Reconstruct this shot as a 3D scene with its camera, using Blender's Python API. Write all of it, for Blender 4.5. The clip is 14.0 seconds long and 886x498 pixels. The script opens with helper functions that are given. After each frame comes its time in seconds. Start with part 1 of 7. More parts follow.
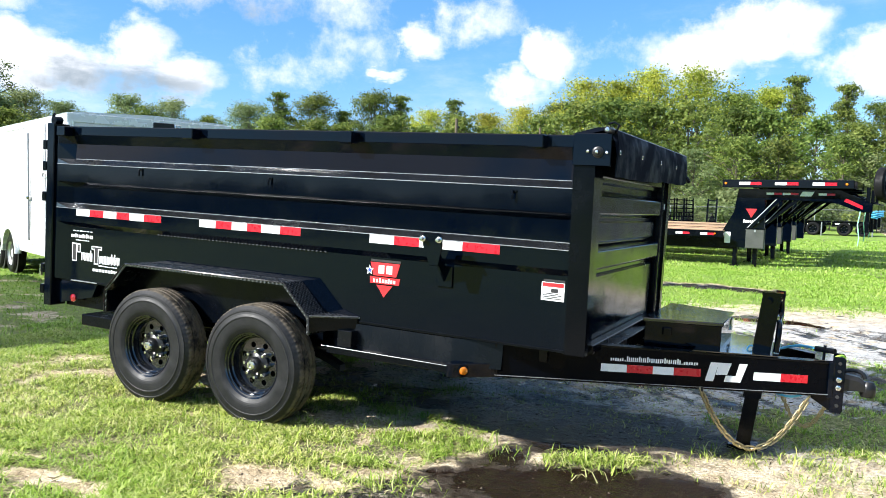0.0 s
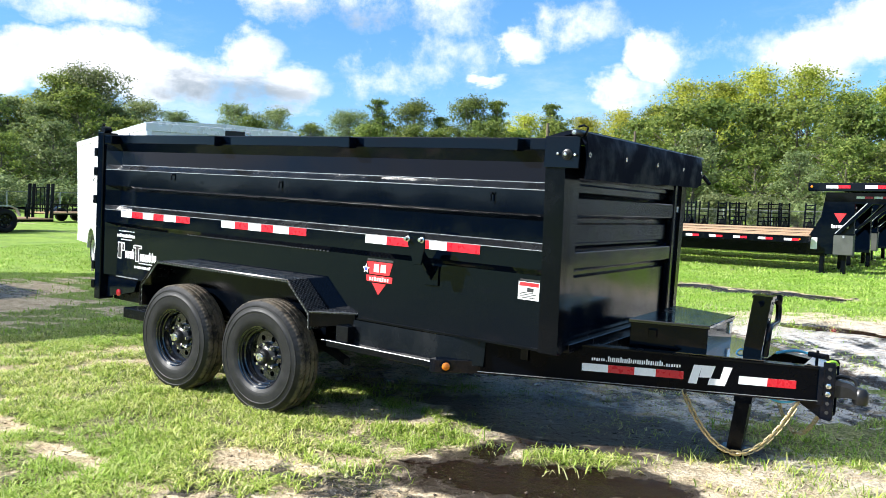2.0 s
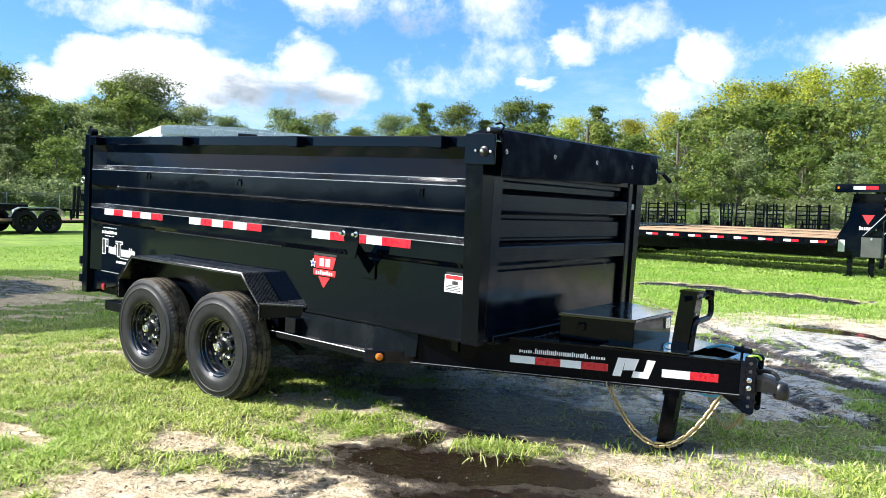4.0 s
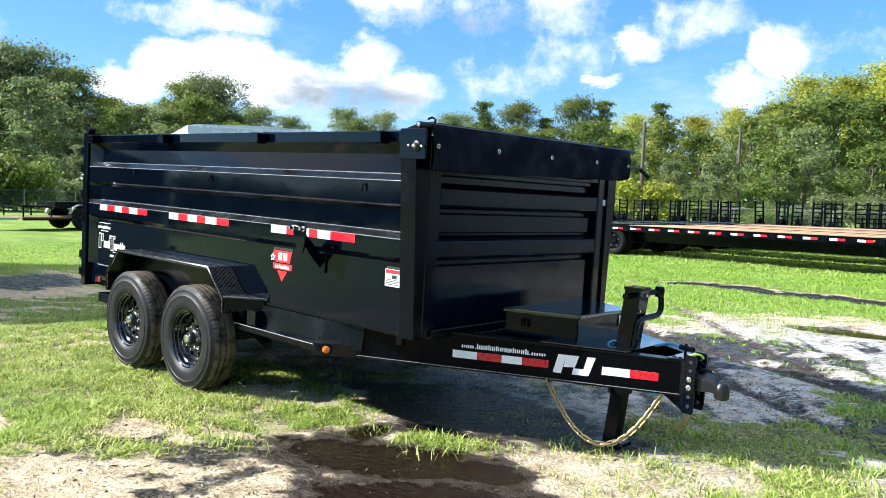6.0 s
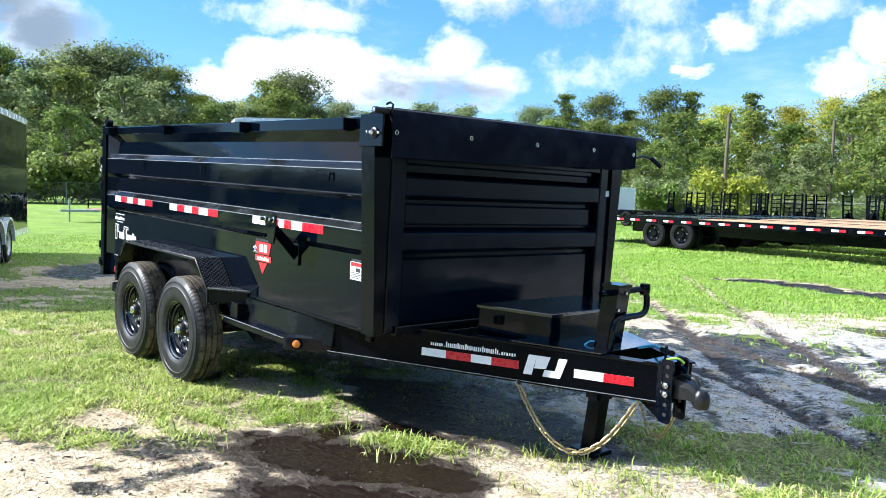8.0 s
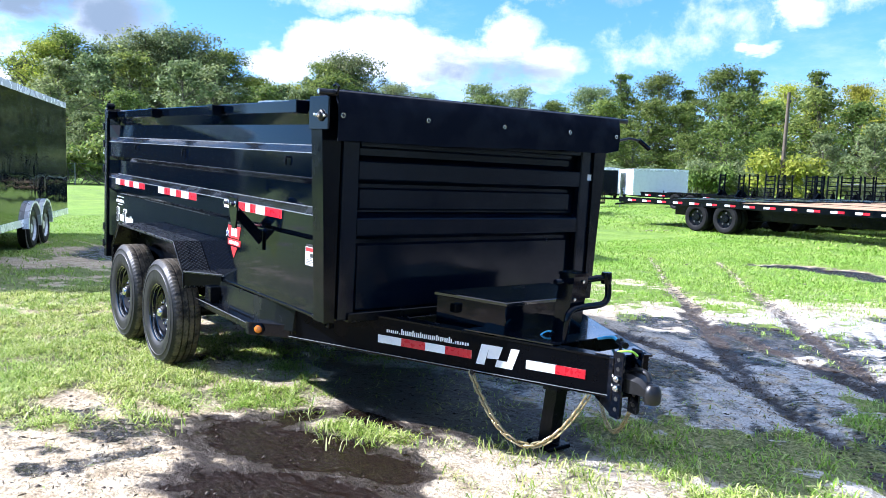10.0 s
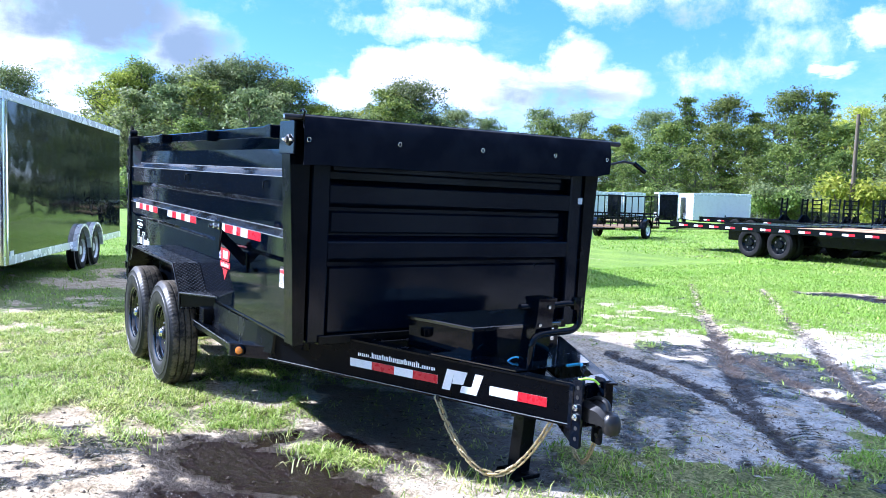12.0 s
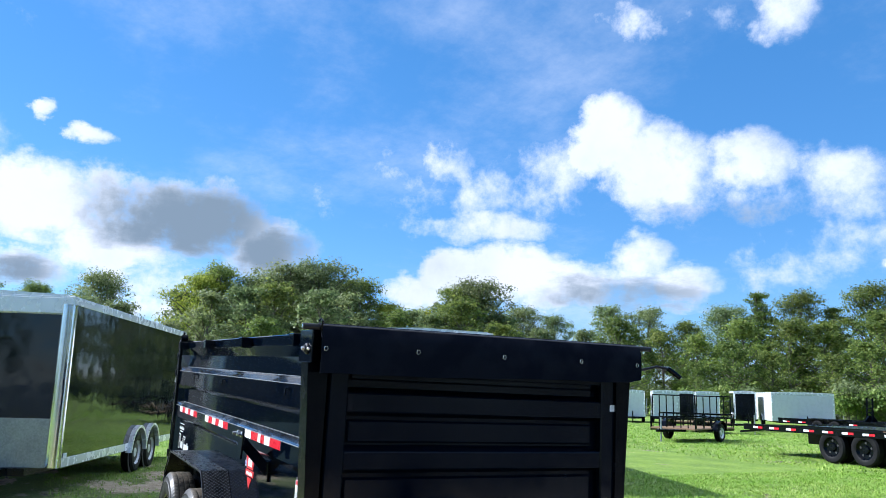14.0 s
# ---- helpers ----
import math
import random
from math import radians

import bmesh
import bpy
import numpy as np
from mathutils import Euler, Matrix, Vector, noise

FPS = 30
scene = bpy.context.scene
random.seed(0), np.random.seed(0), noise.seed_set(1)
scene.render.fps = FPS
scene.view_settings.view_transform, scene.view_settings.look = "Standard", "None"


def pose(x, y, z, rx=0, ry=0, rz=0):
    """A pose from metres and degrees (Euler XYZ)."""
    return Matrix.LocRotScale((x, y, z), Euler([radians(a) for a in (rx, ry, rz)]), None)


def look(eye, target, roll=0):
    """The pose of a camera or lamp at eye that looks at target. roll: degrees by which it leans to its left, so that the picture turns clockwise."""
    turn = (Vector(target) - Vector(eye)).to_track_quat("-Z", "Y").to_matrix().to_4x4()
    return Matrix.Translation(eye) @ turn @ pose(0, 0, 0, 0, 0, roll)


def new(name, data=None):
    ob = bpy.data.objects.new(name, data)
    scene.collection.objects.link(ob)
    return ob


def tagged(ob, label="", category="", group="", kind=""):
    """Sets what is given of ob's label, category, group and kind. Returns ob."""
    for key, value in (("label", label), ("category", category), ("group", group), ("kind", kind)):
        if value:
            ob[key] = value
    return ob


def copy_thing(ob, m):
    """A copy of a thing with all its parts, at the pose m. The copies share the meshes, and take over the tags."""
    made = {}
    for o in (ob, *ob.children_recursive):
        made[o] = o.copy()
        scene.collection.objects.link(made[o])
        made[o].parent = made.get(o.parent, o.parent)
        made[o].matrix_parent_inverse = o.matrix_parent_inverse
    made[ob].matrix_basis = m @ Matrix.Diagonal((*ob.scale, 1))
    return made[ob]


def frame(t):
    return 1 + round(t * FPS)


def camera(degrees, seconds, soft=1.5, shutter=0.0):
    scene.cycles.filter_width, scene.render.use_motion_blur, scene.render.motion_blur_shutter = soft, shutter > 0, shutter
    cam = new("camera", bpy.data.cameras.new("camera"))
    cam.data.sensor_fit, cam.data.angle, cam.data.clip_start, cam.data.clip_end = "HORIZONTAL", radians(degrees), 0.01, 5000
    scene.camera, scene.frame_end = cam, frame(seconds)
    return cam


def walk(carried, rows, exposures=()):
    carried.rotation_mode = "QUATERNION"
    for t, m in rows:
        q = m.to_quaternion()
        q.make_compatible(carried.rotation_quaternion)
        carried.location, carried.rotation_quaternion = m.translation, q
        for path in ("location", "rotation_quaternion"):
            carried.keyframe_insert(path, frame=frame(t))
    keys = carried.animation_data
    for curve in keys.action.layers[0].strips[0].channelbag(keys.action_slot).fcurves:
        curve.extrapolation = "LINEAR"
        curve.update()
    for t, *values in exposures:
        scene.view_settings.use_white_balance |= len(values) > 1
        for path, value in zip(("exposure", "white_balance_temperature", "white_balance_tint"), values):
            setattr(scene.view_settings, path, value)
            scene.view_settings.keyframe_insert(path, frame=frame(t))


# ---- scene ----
cam = camera(59.7, 14.0, 0.6)
METRES, EYE = 4.121, 1.45
ROWS = [
    (0.0, 0.0, 0.0, 0.0, 0.22, -3.87, -3.32),
    (0.5, 0.041, -0.0084, -0.0001, 2.25, -4.01, -3.33),
    (1.0, 0.0801, -0.0139, 0.0024, 4.24, -4.05, -3.31),
    (1.5, 0.1218, -0.0214, 0.0039, 6.05, -4.02, -3.29),
    (2.0, 0.1613, -0.0308, 0.0048, 7.58, -3.92, -3.27),
    (2.5, 0.2, -0.0383, 0.0041, 8.79, -3.83, -3.25),
    (3.0, 0.2429, -0.037, 0.0033, 9.7, -3.79, -3.25),
    (3.5, 0.2868, -0.0359, 0.0013, 10.45, -3.81, -3.24),
    (4.0, 0.3309, -0.0422, 0.0041, 11.17, -3.88, -3.25),
    (6.5, 0.5313, 0.0143, 0.0088, 17.41, -4.33, -3.23),
    (7.0, 0.5606, 0.0387, 0.0094, 19.07, -4.44, -3.21),
    (7.5, 0.5931, 0.0686, 0.0111, 20.66, -4.65, -3.19),
    (8.0, 0.6299, 0.0961, 0.0108, 22.05, -5.03, -3.18),
    (8.5, 0.6638, 0.1183, 0.0127, 23.22, -5.53, -3.18),
    (11.0, 0.7859, 0.2034, 0.0243, 28.26, -6.51, -3.12),
    (11.5, 0.8142, 0.2169, 0.0253, 29.49, -6.08, -3.09),
    (12.0, 0.8422, 0.2357, 0.0256, 30.88, -5.04, -3.06),
    (12.5, 0.8624, 0.2512, 0.0298, 32.27, -3.03, -3.02),
    (13.0, 0.8776, 0.2646, 0.0341, 33.62, 0.17, -3.01),
    (13.5, 0.8879, 0.2717, 0.0383, 34.85, 4.46, -3.01),
    (14.0, 0.897, 0.2697, 0.0419, 35.89, 9.28, -2.98),
]
BASE = pose(0, 0, EYE, -0.7, 1.72, 0) @ pose(0, 0, 0, 0, 0, 26.3)
walk(cam, [(t, BASE @ pose(METRES * x, METRES * y, METRES * z, 90 + pitch, roll, yaw)) for t, x, y, z, yaw, pitch, roll in ROWS],
     [(0.0, 1.17, 6150, 10), (6.0, 1.20, 6020, 10), (8.5, 1.34, 5650, 12), (11.0, 1.46, 5250, 20), (12.5, 1.50, 5080, 20), (13.2, 1.13, 5270, 16), (13.5, 0.98, 5370, 14), (14.0, 0.88, 5520, 12)])

# ---- light ----
SUN_WAY = Vector((-0.58, -0.60, 0.545)).normalized()
sun = new("sun", bpy.data.lights.new("sun", "SUN"))
sun.data.energy, sun.data.angle, sun.data.color = 5.0, radians(0.53), (1.0, 0.95, 0.86)
sun.matrix_world = look(SUN_WAY * 50, (0, 0, 0))


def build_sky():
    world = bpy.data.worlds.new("sky")
    scene.world = world
    world.use_nodes = True
    nt = world.node_tree
    nt.nodes.clear()
    N, L = nt.nodes.new, nt.links.new

    def val(socket, v):
        if isinstance(v, (int, float)):
            socket.default_value = v
        else:
            L(v, socket)

    def m(op, a, b=0.0, c=0.0, clamp=False):
        n = N("ShaderNodeMath")
        n.operation, n.use_clamp = op, clamp
        for s, v in zip(n.inputs, (a, b, c)):
            val(s, v)
        return n.outputs[0]

    def ramp(v, lo, hi):
        n = N("ShaderNodeMapRange")
        n.interpolation_type = "SMOOTHSTEP"
        val(n.inputs[0], v)
        n.inputs[1].default_value, n.inputs[2].default_value = lo, hi
        return n.outputs[0]

    def noise_of(vec, scale, detail=6.0, rough=0.55):
        n = N("ShaderNodeTexNoise")
        n.inputs["Scale"].default_value, n.inputs["Detail"].default_value, n.inputs["Roughness"].default_value = scale, detail, rough
        L(vec, n.inputs["Vector"])
        return n.outputs[0]

    sky = N("ShaderNodeTexSky")
    sky.sky_type, sky.sun_disc = "NISHITA", False
    sky.sun_elevation = math.asin(SUN_WAY.z)
    sky.sun_rotation = math.atan2(SUN_WAY.x, SUN_WAY.y)
    sky.air_density, sky.dust_density, sky.ozone_density = 1.0, 0.0, 4.0
    coord = N("ShaderNodeTexCoord").outputs["Generated"]
    sep = N("ShaderNodeSeparateXYZ")
    L(coord, sep.inputs[0])
    x, y, z = sep.outputs
    az = m("MULTIPLY", m("ARCTAN2", x, y), 57.29578)
    el = m("MULTIPLY", m("ARCSINE", z), 57.29578)
    flat = N("ShaderNodeCombineXYZ")
    down = m("ADD", m("MAXIMUM", z, 0.0), 0.22)
    L(m("DIVIDE", x, down), flat.inputs[0])
    L(m("DIVIDE", y, down), flat.inputs[1])
    n_big = noise_of(coord, 9.0, 9.0, 0.62)
    n_low = noise_of(coord, 4.3, 4.0, 0.5)
    n_fine = noise_of(coord, 34.0, 6.0, 0.65)
    # the outline of each puff billows
    spot = N("ShaderNodeCombineXYZ")
    L(m("ADD", az, m("MULTIPLY", m("SUBTRACT", n_big, 0.5), 7.0)), spot.inputs[0])
    L(m("ADD", el, m("MULTIPLY", m("SUBTRACT", noise_of(flat.outputs[0], 5.0, 6.0, 0.6), 0.5), 3.4)), spot.inputs[1])

    def puffs(rows, start):
        """The largest of a number of soft ellipses: azimuth, elevation, half width, half height, strength."""
        best = None
        for a, e, w, h, k in rows:
            v = N("ShaderNodeVectorMath")
            v.operation = "MULTIPLY_ADD"
            L(spot.outputs[0], v.inputs[0])
            v.inputs[1].default_value, v.inputs[2].default_value = (1 / w, 1 / h, 0), (-a / w, -e / h, 0)
            q = N("ShaderNodeVectorMath")
            q.operation = "DOT_PRODUCT"
            L(v.outputs[0], q.inputs[0])
            L(v.outputs[0], q.inputs[1])
            d = m("MULTIPLY_ADD", q.outputs["Value"], -k, k)
            best = m("MAXIMUM", start if best is None else best, d)
        return best

    tower = ((-49.6, 18.3, 2.7, 3.3, 1.2), (-46.5, 16.0, 4.6, 3.2, 1.2), (-41.0, 16.0, 3.8, 2.4, 1.0), (-40.5, 13.8, 5.2, 2.0, 0.7), (-35.5, 14.0, 3.8, 1.9, 0.45),
             (-45.0, 26.3, 4.0, 1.6, 0.40), (-37.3, 26.0, 2.2, 1.4, 0.45))
    bank = ((-61.0, 8.4, 2.8, 2.0, 1.3), (-56.2, 8.8, 3.6, 2.2, 1.3), (-48.8, 9.6, 3.2, 2.4, 1.3), (-52.0, 8.0, 8.5, 2.2, 1.2), (-46.0, 7.9, 3.6, 1.6, 1.0), (-64.2, 7.3, 2.6, 1.3, 0.9))
    wisps = ((-62.3, 16.6, 1.7, 1.7, 0.42), (-66.5, 15.3, 4.8, 1.4, 0.22), (-60.0, 15.0, 2.4, 1.4, 0.28), (-58.5, 12.1, 4.2, 0.6, 0.20), (-54.0, 16.2, 2.0, 1.6, 0.15),
             (-24.0, 12.6, 2.4, 1.3, 0.35), (-14.0, 10.6, 3.4, 1.7, 0.30), (-36.0, 10.2, 3.6, 1.6, 0.22))
    west = ((-82.0, 11.8, 6.2, 3.0, 1.3), (-90.5, 11.5, 3.8, 2.8, 1.4), (-75.6, 10.2, 3.6, 2.3, 1.1), (-86.0, 8.7, 4.8, 1.5, 1.2), (-82.0, 6.8, 3.4, 1.8, 0.9),
            (-91.5, 7.4, 3.2, 1.6, 1.2), (-87.6, 16.6, 1.2, 0.7, 0.8), (-90.6, 17.9, 0.9, 0.45, 0.7), (-83.0, 5.0, 3.2, 1.4, 0.9), (-103.0, 14.0, 9.0, 5.0, 1.2))
    # last two puffs are unseen, added to brighten the side wall's reflection
    east = ((-18.9, 10.1, 1.9, 2.1, 1.1), (-21.4, 8.2, 2.8, 1.6, 1.0), (-28.0, 11.3, 1.7, 1.3, 0.8), (-31.0, 9.0, 1.5, 0.5, 0.8), (-3.4, 12.0, 3.2, 2.2, 1.1),
            (-8.5, 10.4, 3.4, 1.8, 0.9), (2.6, 9.4, 3.2, 2.0, 0.8), (14.0, 12.0, 8.0, 3.0, 1.0), (-150.0, 11.0, 15.0, 5.5, 1.2), (-126.0, 12.0, 11.0, 5.0, 1.2))
    body = puffs(east, puffs(west, puffs(wisps, puffs(bank, puffs(tower, -1.2)))))
    # some of the cloud is grey right through
    gloom = puffs(((-80.6, 11.6, 8.0, 3.5, 1.5), (-75.0, 9.8, 4.4, 2.4, 1.3), (-91.6, 7.1, 3.6, 1.6, 1.4), (-49.0, 7.3, 7.5, 1.7, 1.3), (-40.5, 12.6, 7.0, 1.7, 1.0), (-46.0, 10.6, 2.4, 1.0, 0.4)), 0.0)
    rough_edge = m("ADD", m("MULTIPLY", m("SUBTRACT", n_big, 0.5), 4.2), m("MULTIPLY", m("SUBTRACT", n_fine, 0.5), 1.6))
    thick = ramp(m("ADD", body, rough_edge), -0.45, 1.05)
    # loose high cloud everywhere
    veil = m("MULTIPLY", ramp(noise_of(flat.outputs[0], 0.9, 8.0, 0.66), 0.48, 0.80), 0.5)
    # unseen broken cloud overhead, added to lift the fill in shade and reflections
    high = m("MULTIPLY", ramp(el, 30.0, 55.0), ramp(noise_of(flat.outputs[0], 1.6, 6.0, 0.6), 0.20, 0.46))
    veil = m("MAXIMUM", veil, m("MULTIPLY", high, 0.95))
    cover = m("MAXIMUM", thick, veil, clamp=True)
    shade = ramp(m("ADD", gloom, m("ADD", m("MULTIPLY", m("SUBTRACT", n_big, 0.5), 1.2), m("MULTIPLY", m("SUBTRACT", n_low, 0.5), 1.6))), -0.05, 1.35)
    tint = N("ShaderNodeMix")
    tint.data_type = "RGBA"
    L(shade, tint.inputs[0])
    tint.inputs[6].default_value = (CLOUD, CLOUD, CLOUD * 1.02, 1)
    tint.inputs[7].default_value = (CLOUD * 0.27, CLOUD * 0.335, CLOUD * 0.39, 1)
    mix = N("ShaderNodeMix")
    mix.data_type = "RGBA"
    L(cover, mix.inputs[0])
    blue = N("ShaderNodeHueSaturation")
    blue.inputs["Hue"].default_value, blue.inputs["Saturation"].default_value, blue.inputs["Value"].default_value = 0.500, 1.12, 1.05
    L(sky.outputs[0], blue.inputs["Color"])
    deep = N("ShaderNodeMix")
    deep.data_type = "RGBA"
    deep.inputs[0].default_value = 0.45
    deep.inputs[7].default_value = (0.40, 1.62, 3.36, 1)
    L(blue.outputs[0], deep.inputs[6])
    L(deep.outputs[2], mix.inputs[6])
    L(tint.outputs[2], mix.inputs[7])
    bg = N("ShaderNodeBackground")
    bg.inputs[1].default_value = 0.10
    L(mix.outputs[2], bg.inputs[0])
    out = N("ShaderNodeOutputWorld")
    L(bg.outputs[0], out.inputs[0])


CLOUD = 5.9
build_sky()


# ---- materials ----
class Mat:
    """A principled material with a few node helpers."""

    def __init__(self, name, color, rough=0.5, metal=0.0, coat=0.0, spec=0.5):
        self.m = bpy.data.materials.new(name)
        self.m.use_nodes = True
        self.nt = self.m.node_tree
        self.b = self.nt.nodes["Principled BSDF"]
        self.b.inputs["Base Color"].default_value = (*color, 1)
        self.b.inputs["Roughness"].default_value = rough
        self.b.inputs["Metallic"].default_value = metal
        self.b.inputs["Coat Weight"].default_value = coat
        self.b.inputs["Coat Roughness"].default_value = 0.04
        self.b.inputs["Specular IOR Level"].default_value = spec
        self.coord = self.nt.nodes.new("ShaderNodeTexCoord").outputs["Object"]

    def node(self, kind):
        return self.nt.nodes.new("ShaderNode" + kind)

    def link(self, a, b):
        self.nt.links.new(a, b)

    def noise(self, scale, detail=4.0, rough=0.55, vec=None, stretch=None):
        n = self.node("TexNoise")
        n.inputs["Scale"].default_value, n.inputs["Detail"].default_value, n.inputs["Roughness"].default_value = scale, detail, rough
        v = vec or self.coord
        if stretch:
            mp = self.node("Mapping")
            mp.inputs["Scale"].default_value = stretch
            self.link(v, mp.inputs[0])
            v = mp.outputs[0]
        self.link(v, n.inputs["Vector"])
        return n.outputs[0]

    def ramp(self, v, *stops):
        n = self.node("ValToRGB")
        while len(n.color_ramp.elements) < len(stops):
            n.color_ramp.elements.new(0.5)
        for e, (p, c) in zip(n.color_ramp.elements, stops):
            e.position, e.color = p, (*c, 1) if len(c) == 3 else c
        self.link(v, n.inputs[0])
        return n.outputs[0]

    def fit(self, v, lo, hi, a=0.0, b=1.0, smooth=True):
        n = self.node("MapRange")
        n.interpolation_type = "SMOOTHSTEP" if smooth else "LINEAR"
        self.link(v, n.inputs[0])
        for i, q in enumerate((lo, hi, a, b)):
            n.inputs[i + 1].default_value = q
        return n.outputs[0]

    def mix(self, f, a, b, mode="MIX"):
        n = self.node("Mix")
        n.data_type, n.blend_type = "RGBA", mode
        for s, v in ((n.inputs[0], f), (n.inputs[6], a), (n.inputs[7], b)):
            if isinstance(v, (int, float)):
                s.default_value = v
            elif isinstance(v, tuple):
                s.default_value = (*v, 1)
            else:
                self.link(v, s)
        return n.outputs[2]

    def math(self, op, a, b):
        n = self.node("Math")
        n.operation = op
        for s, v in zip(n.inputs, (a, b)):
            if isinstance(v, (int, float)):
                s.default_value = v
            else:
                self.link(v, s)
        return n.outputs[0]

    def color(self, v):
        self.link(v, self.b.inputs["Base Color"])
        return self

    def rough(self, v):
        self.link(v, self.b.inputs["Roughness"])
        return self

    def bump(self, v, strength, distance):
        n = self.node("Bump")
        n.inputs["Strength"].default_value, n.inputs["Distance"].default_value = strength, distance
        self.link(v, n.inputs["Height"])
        self.link(n.outputs[0], self.b.inputs["Normal"])
        return self


def painted(name, color, rough=0.1, dust=0.12, wave=0.0015, coat=0.0, spec=0.30):
    """Gloss paint on sheet steel: slight waves in the sheet, fine dust."""
    p = Mat(name, color, rough, 0.0, coat, spec)
    d = p.fit(p.noise(3.0, 6), 0.5, 0.8)
    fine = p.fit(p.noise(160.0, 2), 0.55, 0.75)
    p.color(p.mix(p.math("MULTIPLY", p.math("ADD", p.math("MULTIPLY", d, 0.6), p.math("MULTIPLY", fine, 0.4)), dust), color, (0.30, 0.28, 0.24)))
    p.rough(p.fit(p.noise(5.0, 5), 0.3, 0.8, rough * 0.7, rough * 2.2))
    if wave:
        p.bump(p.noise(1.6, 2, 0.4), 1.0, wave)
    return p.m


def plain(name, color, rough=0.5, metal=0.0, vary=0.25, scale=40.0, bump=0.0, coat=0.0):
    p = Mat(name, color, rough, metal, coat)
    dark = tuple(c * (1 - vary) for c in color)
    lite = tuple(min(1.0, c * (1 + vary)) for c in color)
    n = p.math("ADD", p.math("MULTIPLY", p.noise(scale, 4), 0.6), p.math("MULTIPLY", p.noise(scale * 0.08, 3), 0.4))
    p.color(p.ramp(n, (0.3, dark), (0.7, lite)))
    p.rough(p.fit(p.noise(scale * 0.3, 4), 0.3, 0.7, max(0.02, rough * 0.8), min(1, rough * 1.25)))
    if bump:
        p.bump(p.noise(scale * 2, 4), 0.6, bump)
    return p.m


BLACK = painted("black_gloss_paint", (0.0008, 0.0022, 0.0058), 0.05, 0.002, 0.0015, 0.0, 0.20)
# front wall's black: rougher and somewhat lighter than the sides
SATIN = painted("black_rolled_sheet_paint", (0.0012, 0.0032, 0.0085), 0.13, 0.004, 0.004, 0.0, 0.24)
NECK_BOX = plain("dull_box_paint", (0.055, 0.060, 0.052), 0.45, 0.0, 0.2, 12)
RIM_SILVER = plain("silver_rim_paint", (0.62, 0.64, 0.66), 0.35, 0.25, 0.15, 30)
# Glossy wet black, lightened so the ledge tops hold the sky's sheen.
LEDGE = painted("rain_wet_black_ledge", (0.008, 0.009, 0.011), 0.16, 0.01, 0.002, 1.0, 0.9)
BEAM = painted("black_beam_paint", (0.0008, 0.0014, 0.0030), 0.24, 0.003, 0.0, 0.0, 0.07)
BLACK_FRAME = painted("black_frame_paint", (0.0010, 0.0018, 0.0036), 0.16, 0.004, 0.0, 0.0, 0.16)
WET_PAINT = painted("rain_wet_black_paint", (0.0024, 0.0036, 0.0070), 0.14, 0.006, 0.003, 1.0, 0.5)
RIM_PAINT = painted("black_rim_paint", (0.004, 0.005, 0.008), 0.10, 0.02, 0.0, 0.5, 0.5)
TREAD = painted("black_tread_plate", (0.010, 0.010, 0.011), 0.22, 0.2, 0.0)
SPECK = painted("speckled_step_paint", (0.003, 0.004, 0.006), 0.2, 0.03, 0.0, 0.0, 0.2)
# Pale metal for thin strips that draw highlights along black edges.
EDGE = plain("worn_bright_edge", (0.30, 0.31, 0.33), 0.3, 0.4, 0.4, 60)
# Dull grey for weld beads and for strips that draw rim highlights.
BEAD = plain("dull_weld_bead", (0.10, 0.105, 0.11), 0.3, 0.3, 0.4, 60)
GUARD = plain("dull_tread_plate", (0.30, 0.31, 0.31), 0.42, 0.8, 0.25, 40, 0.002)
TARP = painted("black_tarp_fabric", (0.0034, 0.0055, 0.0115), 0.65, 0.012, 0.003, 0.0, 0.08)
CHROME = plain("bright_zinc", (0.62, 0.62, 0.60), 0.22, 1.0, 0.2, 60)
ALU = plain("brushed_aluminium", (0.72, 0.73, 0.74), 0.16, 1.0, 0.08, 20)
ALU_LIGHT = plain("pale_anodised_trim", (0.78, 0.80, 0.81), 0.25, 0.3, 0.03, 20)
BRASS = plain("yellow_zinc_chain", (0.46, 0.37, 0.20), 0.34, 0.85, 0.5, 90)
WHITE_TAPE = plain("white_reflective_tape", (0.82, 0.84, 0.84), 0.3, 0.0, 0.05, 120)
RED_TAPE = plain("red_reflective_tape", (0.52, 0.006, 0.020), 0.3, 0.0, 0.12, 120)
WHITE_INK = plain("white_vinyl", (0.85, 0.85, 0.84), 0.35, 0.0, 0.04, 60)
RED_INK = plain("red_vinyl", (0.52, 0.022, 0.028), 0.35, 0.0, 0.1, 60)
BLUE_INK = plain("blue_vinyl", (0.04, 0.08, 0.45), 0.35, 0.0, 0.1, 60)
DARK_INK = plain("dark_print", (0.02, 0.02, 0.02), 0.5, 0.0, 0.2, 60)
AMBER = plain("amber_lens", (0.80, 0.22, 0.006), 0.15, 0.0, 0.15, 40, 0.0, 1.0)
RED_LENS = plain("red_lens", (0.28, 0.006, 0.012), 0.12, 0.0, 0.15, 40, 0.0, 1.0)
CABLE_BLUE = plain("blue_cable", (0.10, 0.45, 0.72), 0.45, 0.0, 0.2, 60)
STRAP_LIME = plain("lime_strap", (0.45, 0.85, 0.08), 0.6, 0.0, 0.2, 60)
GREASE = plain("dark_cast_steel", (0.011, 0.011, 0.012), 0.36, 0.2, 0.4, 50, 0.001)
WHITE_SKIN = painted("white_trailer_skin", (0.66, 0.67, 0.69), 0.25, 0.08, 0.002, 0.0, 0.4)
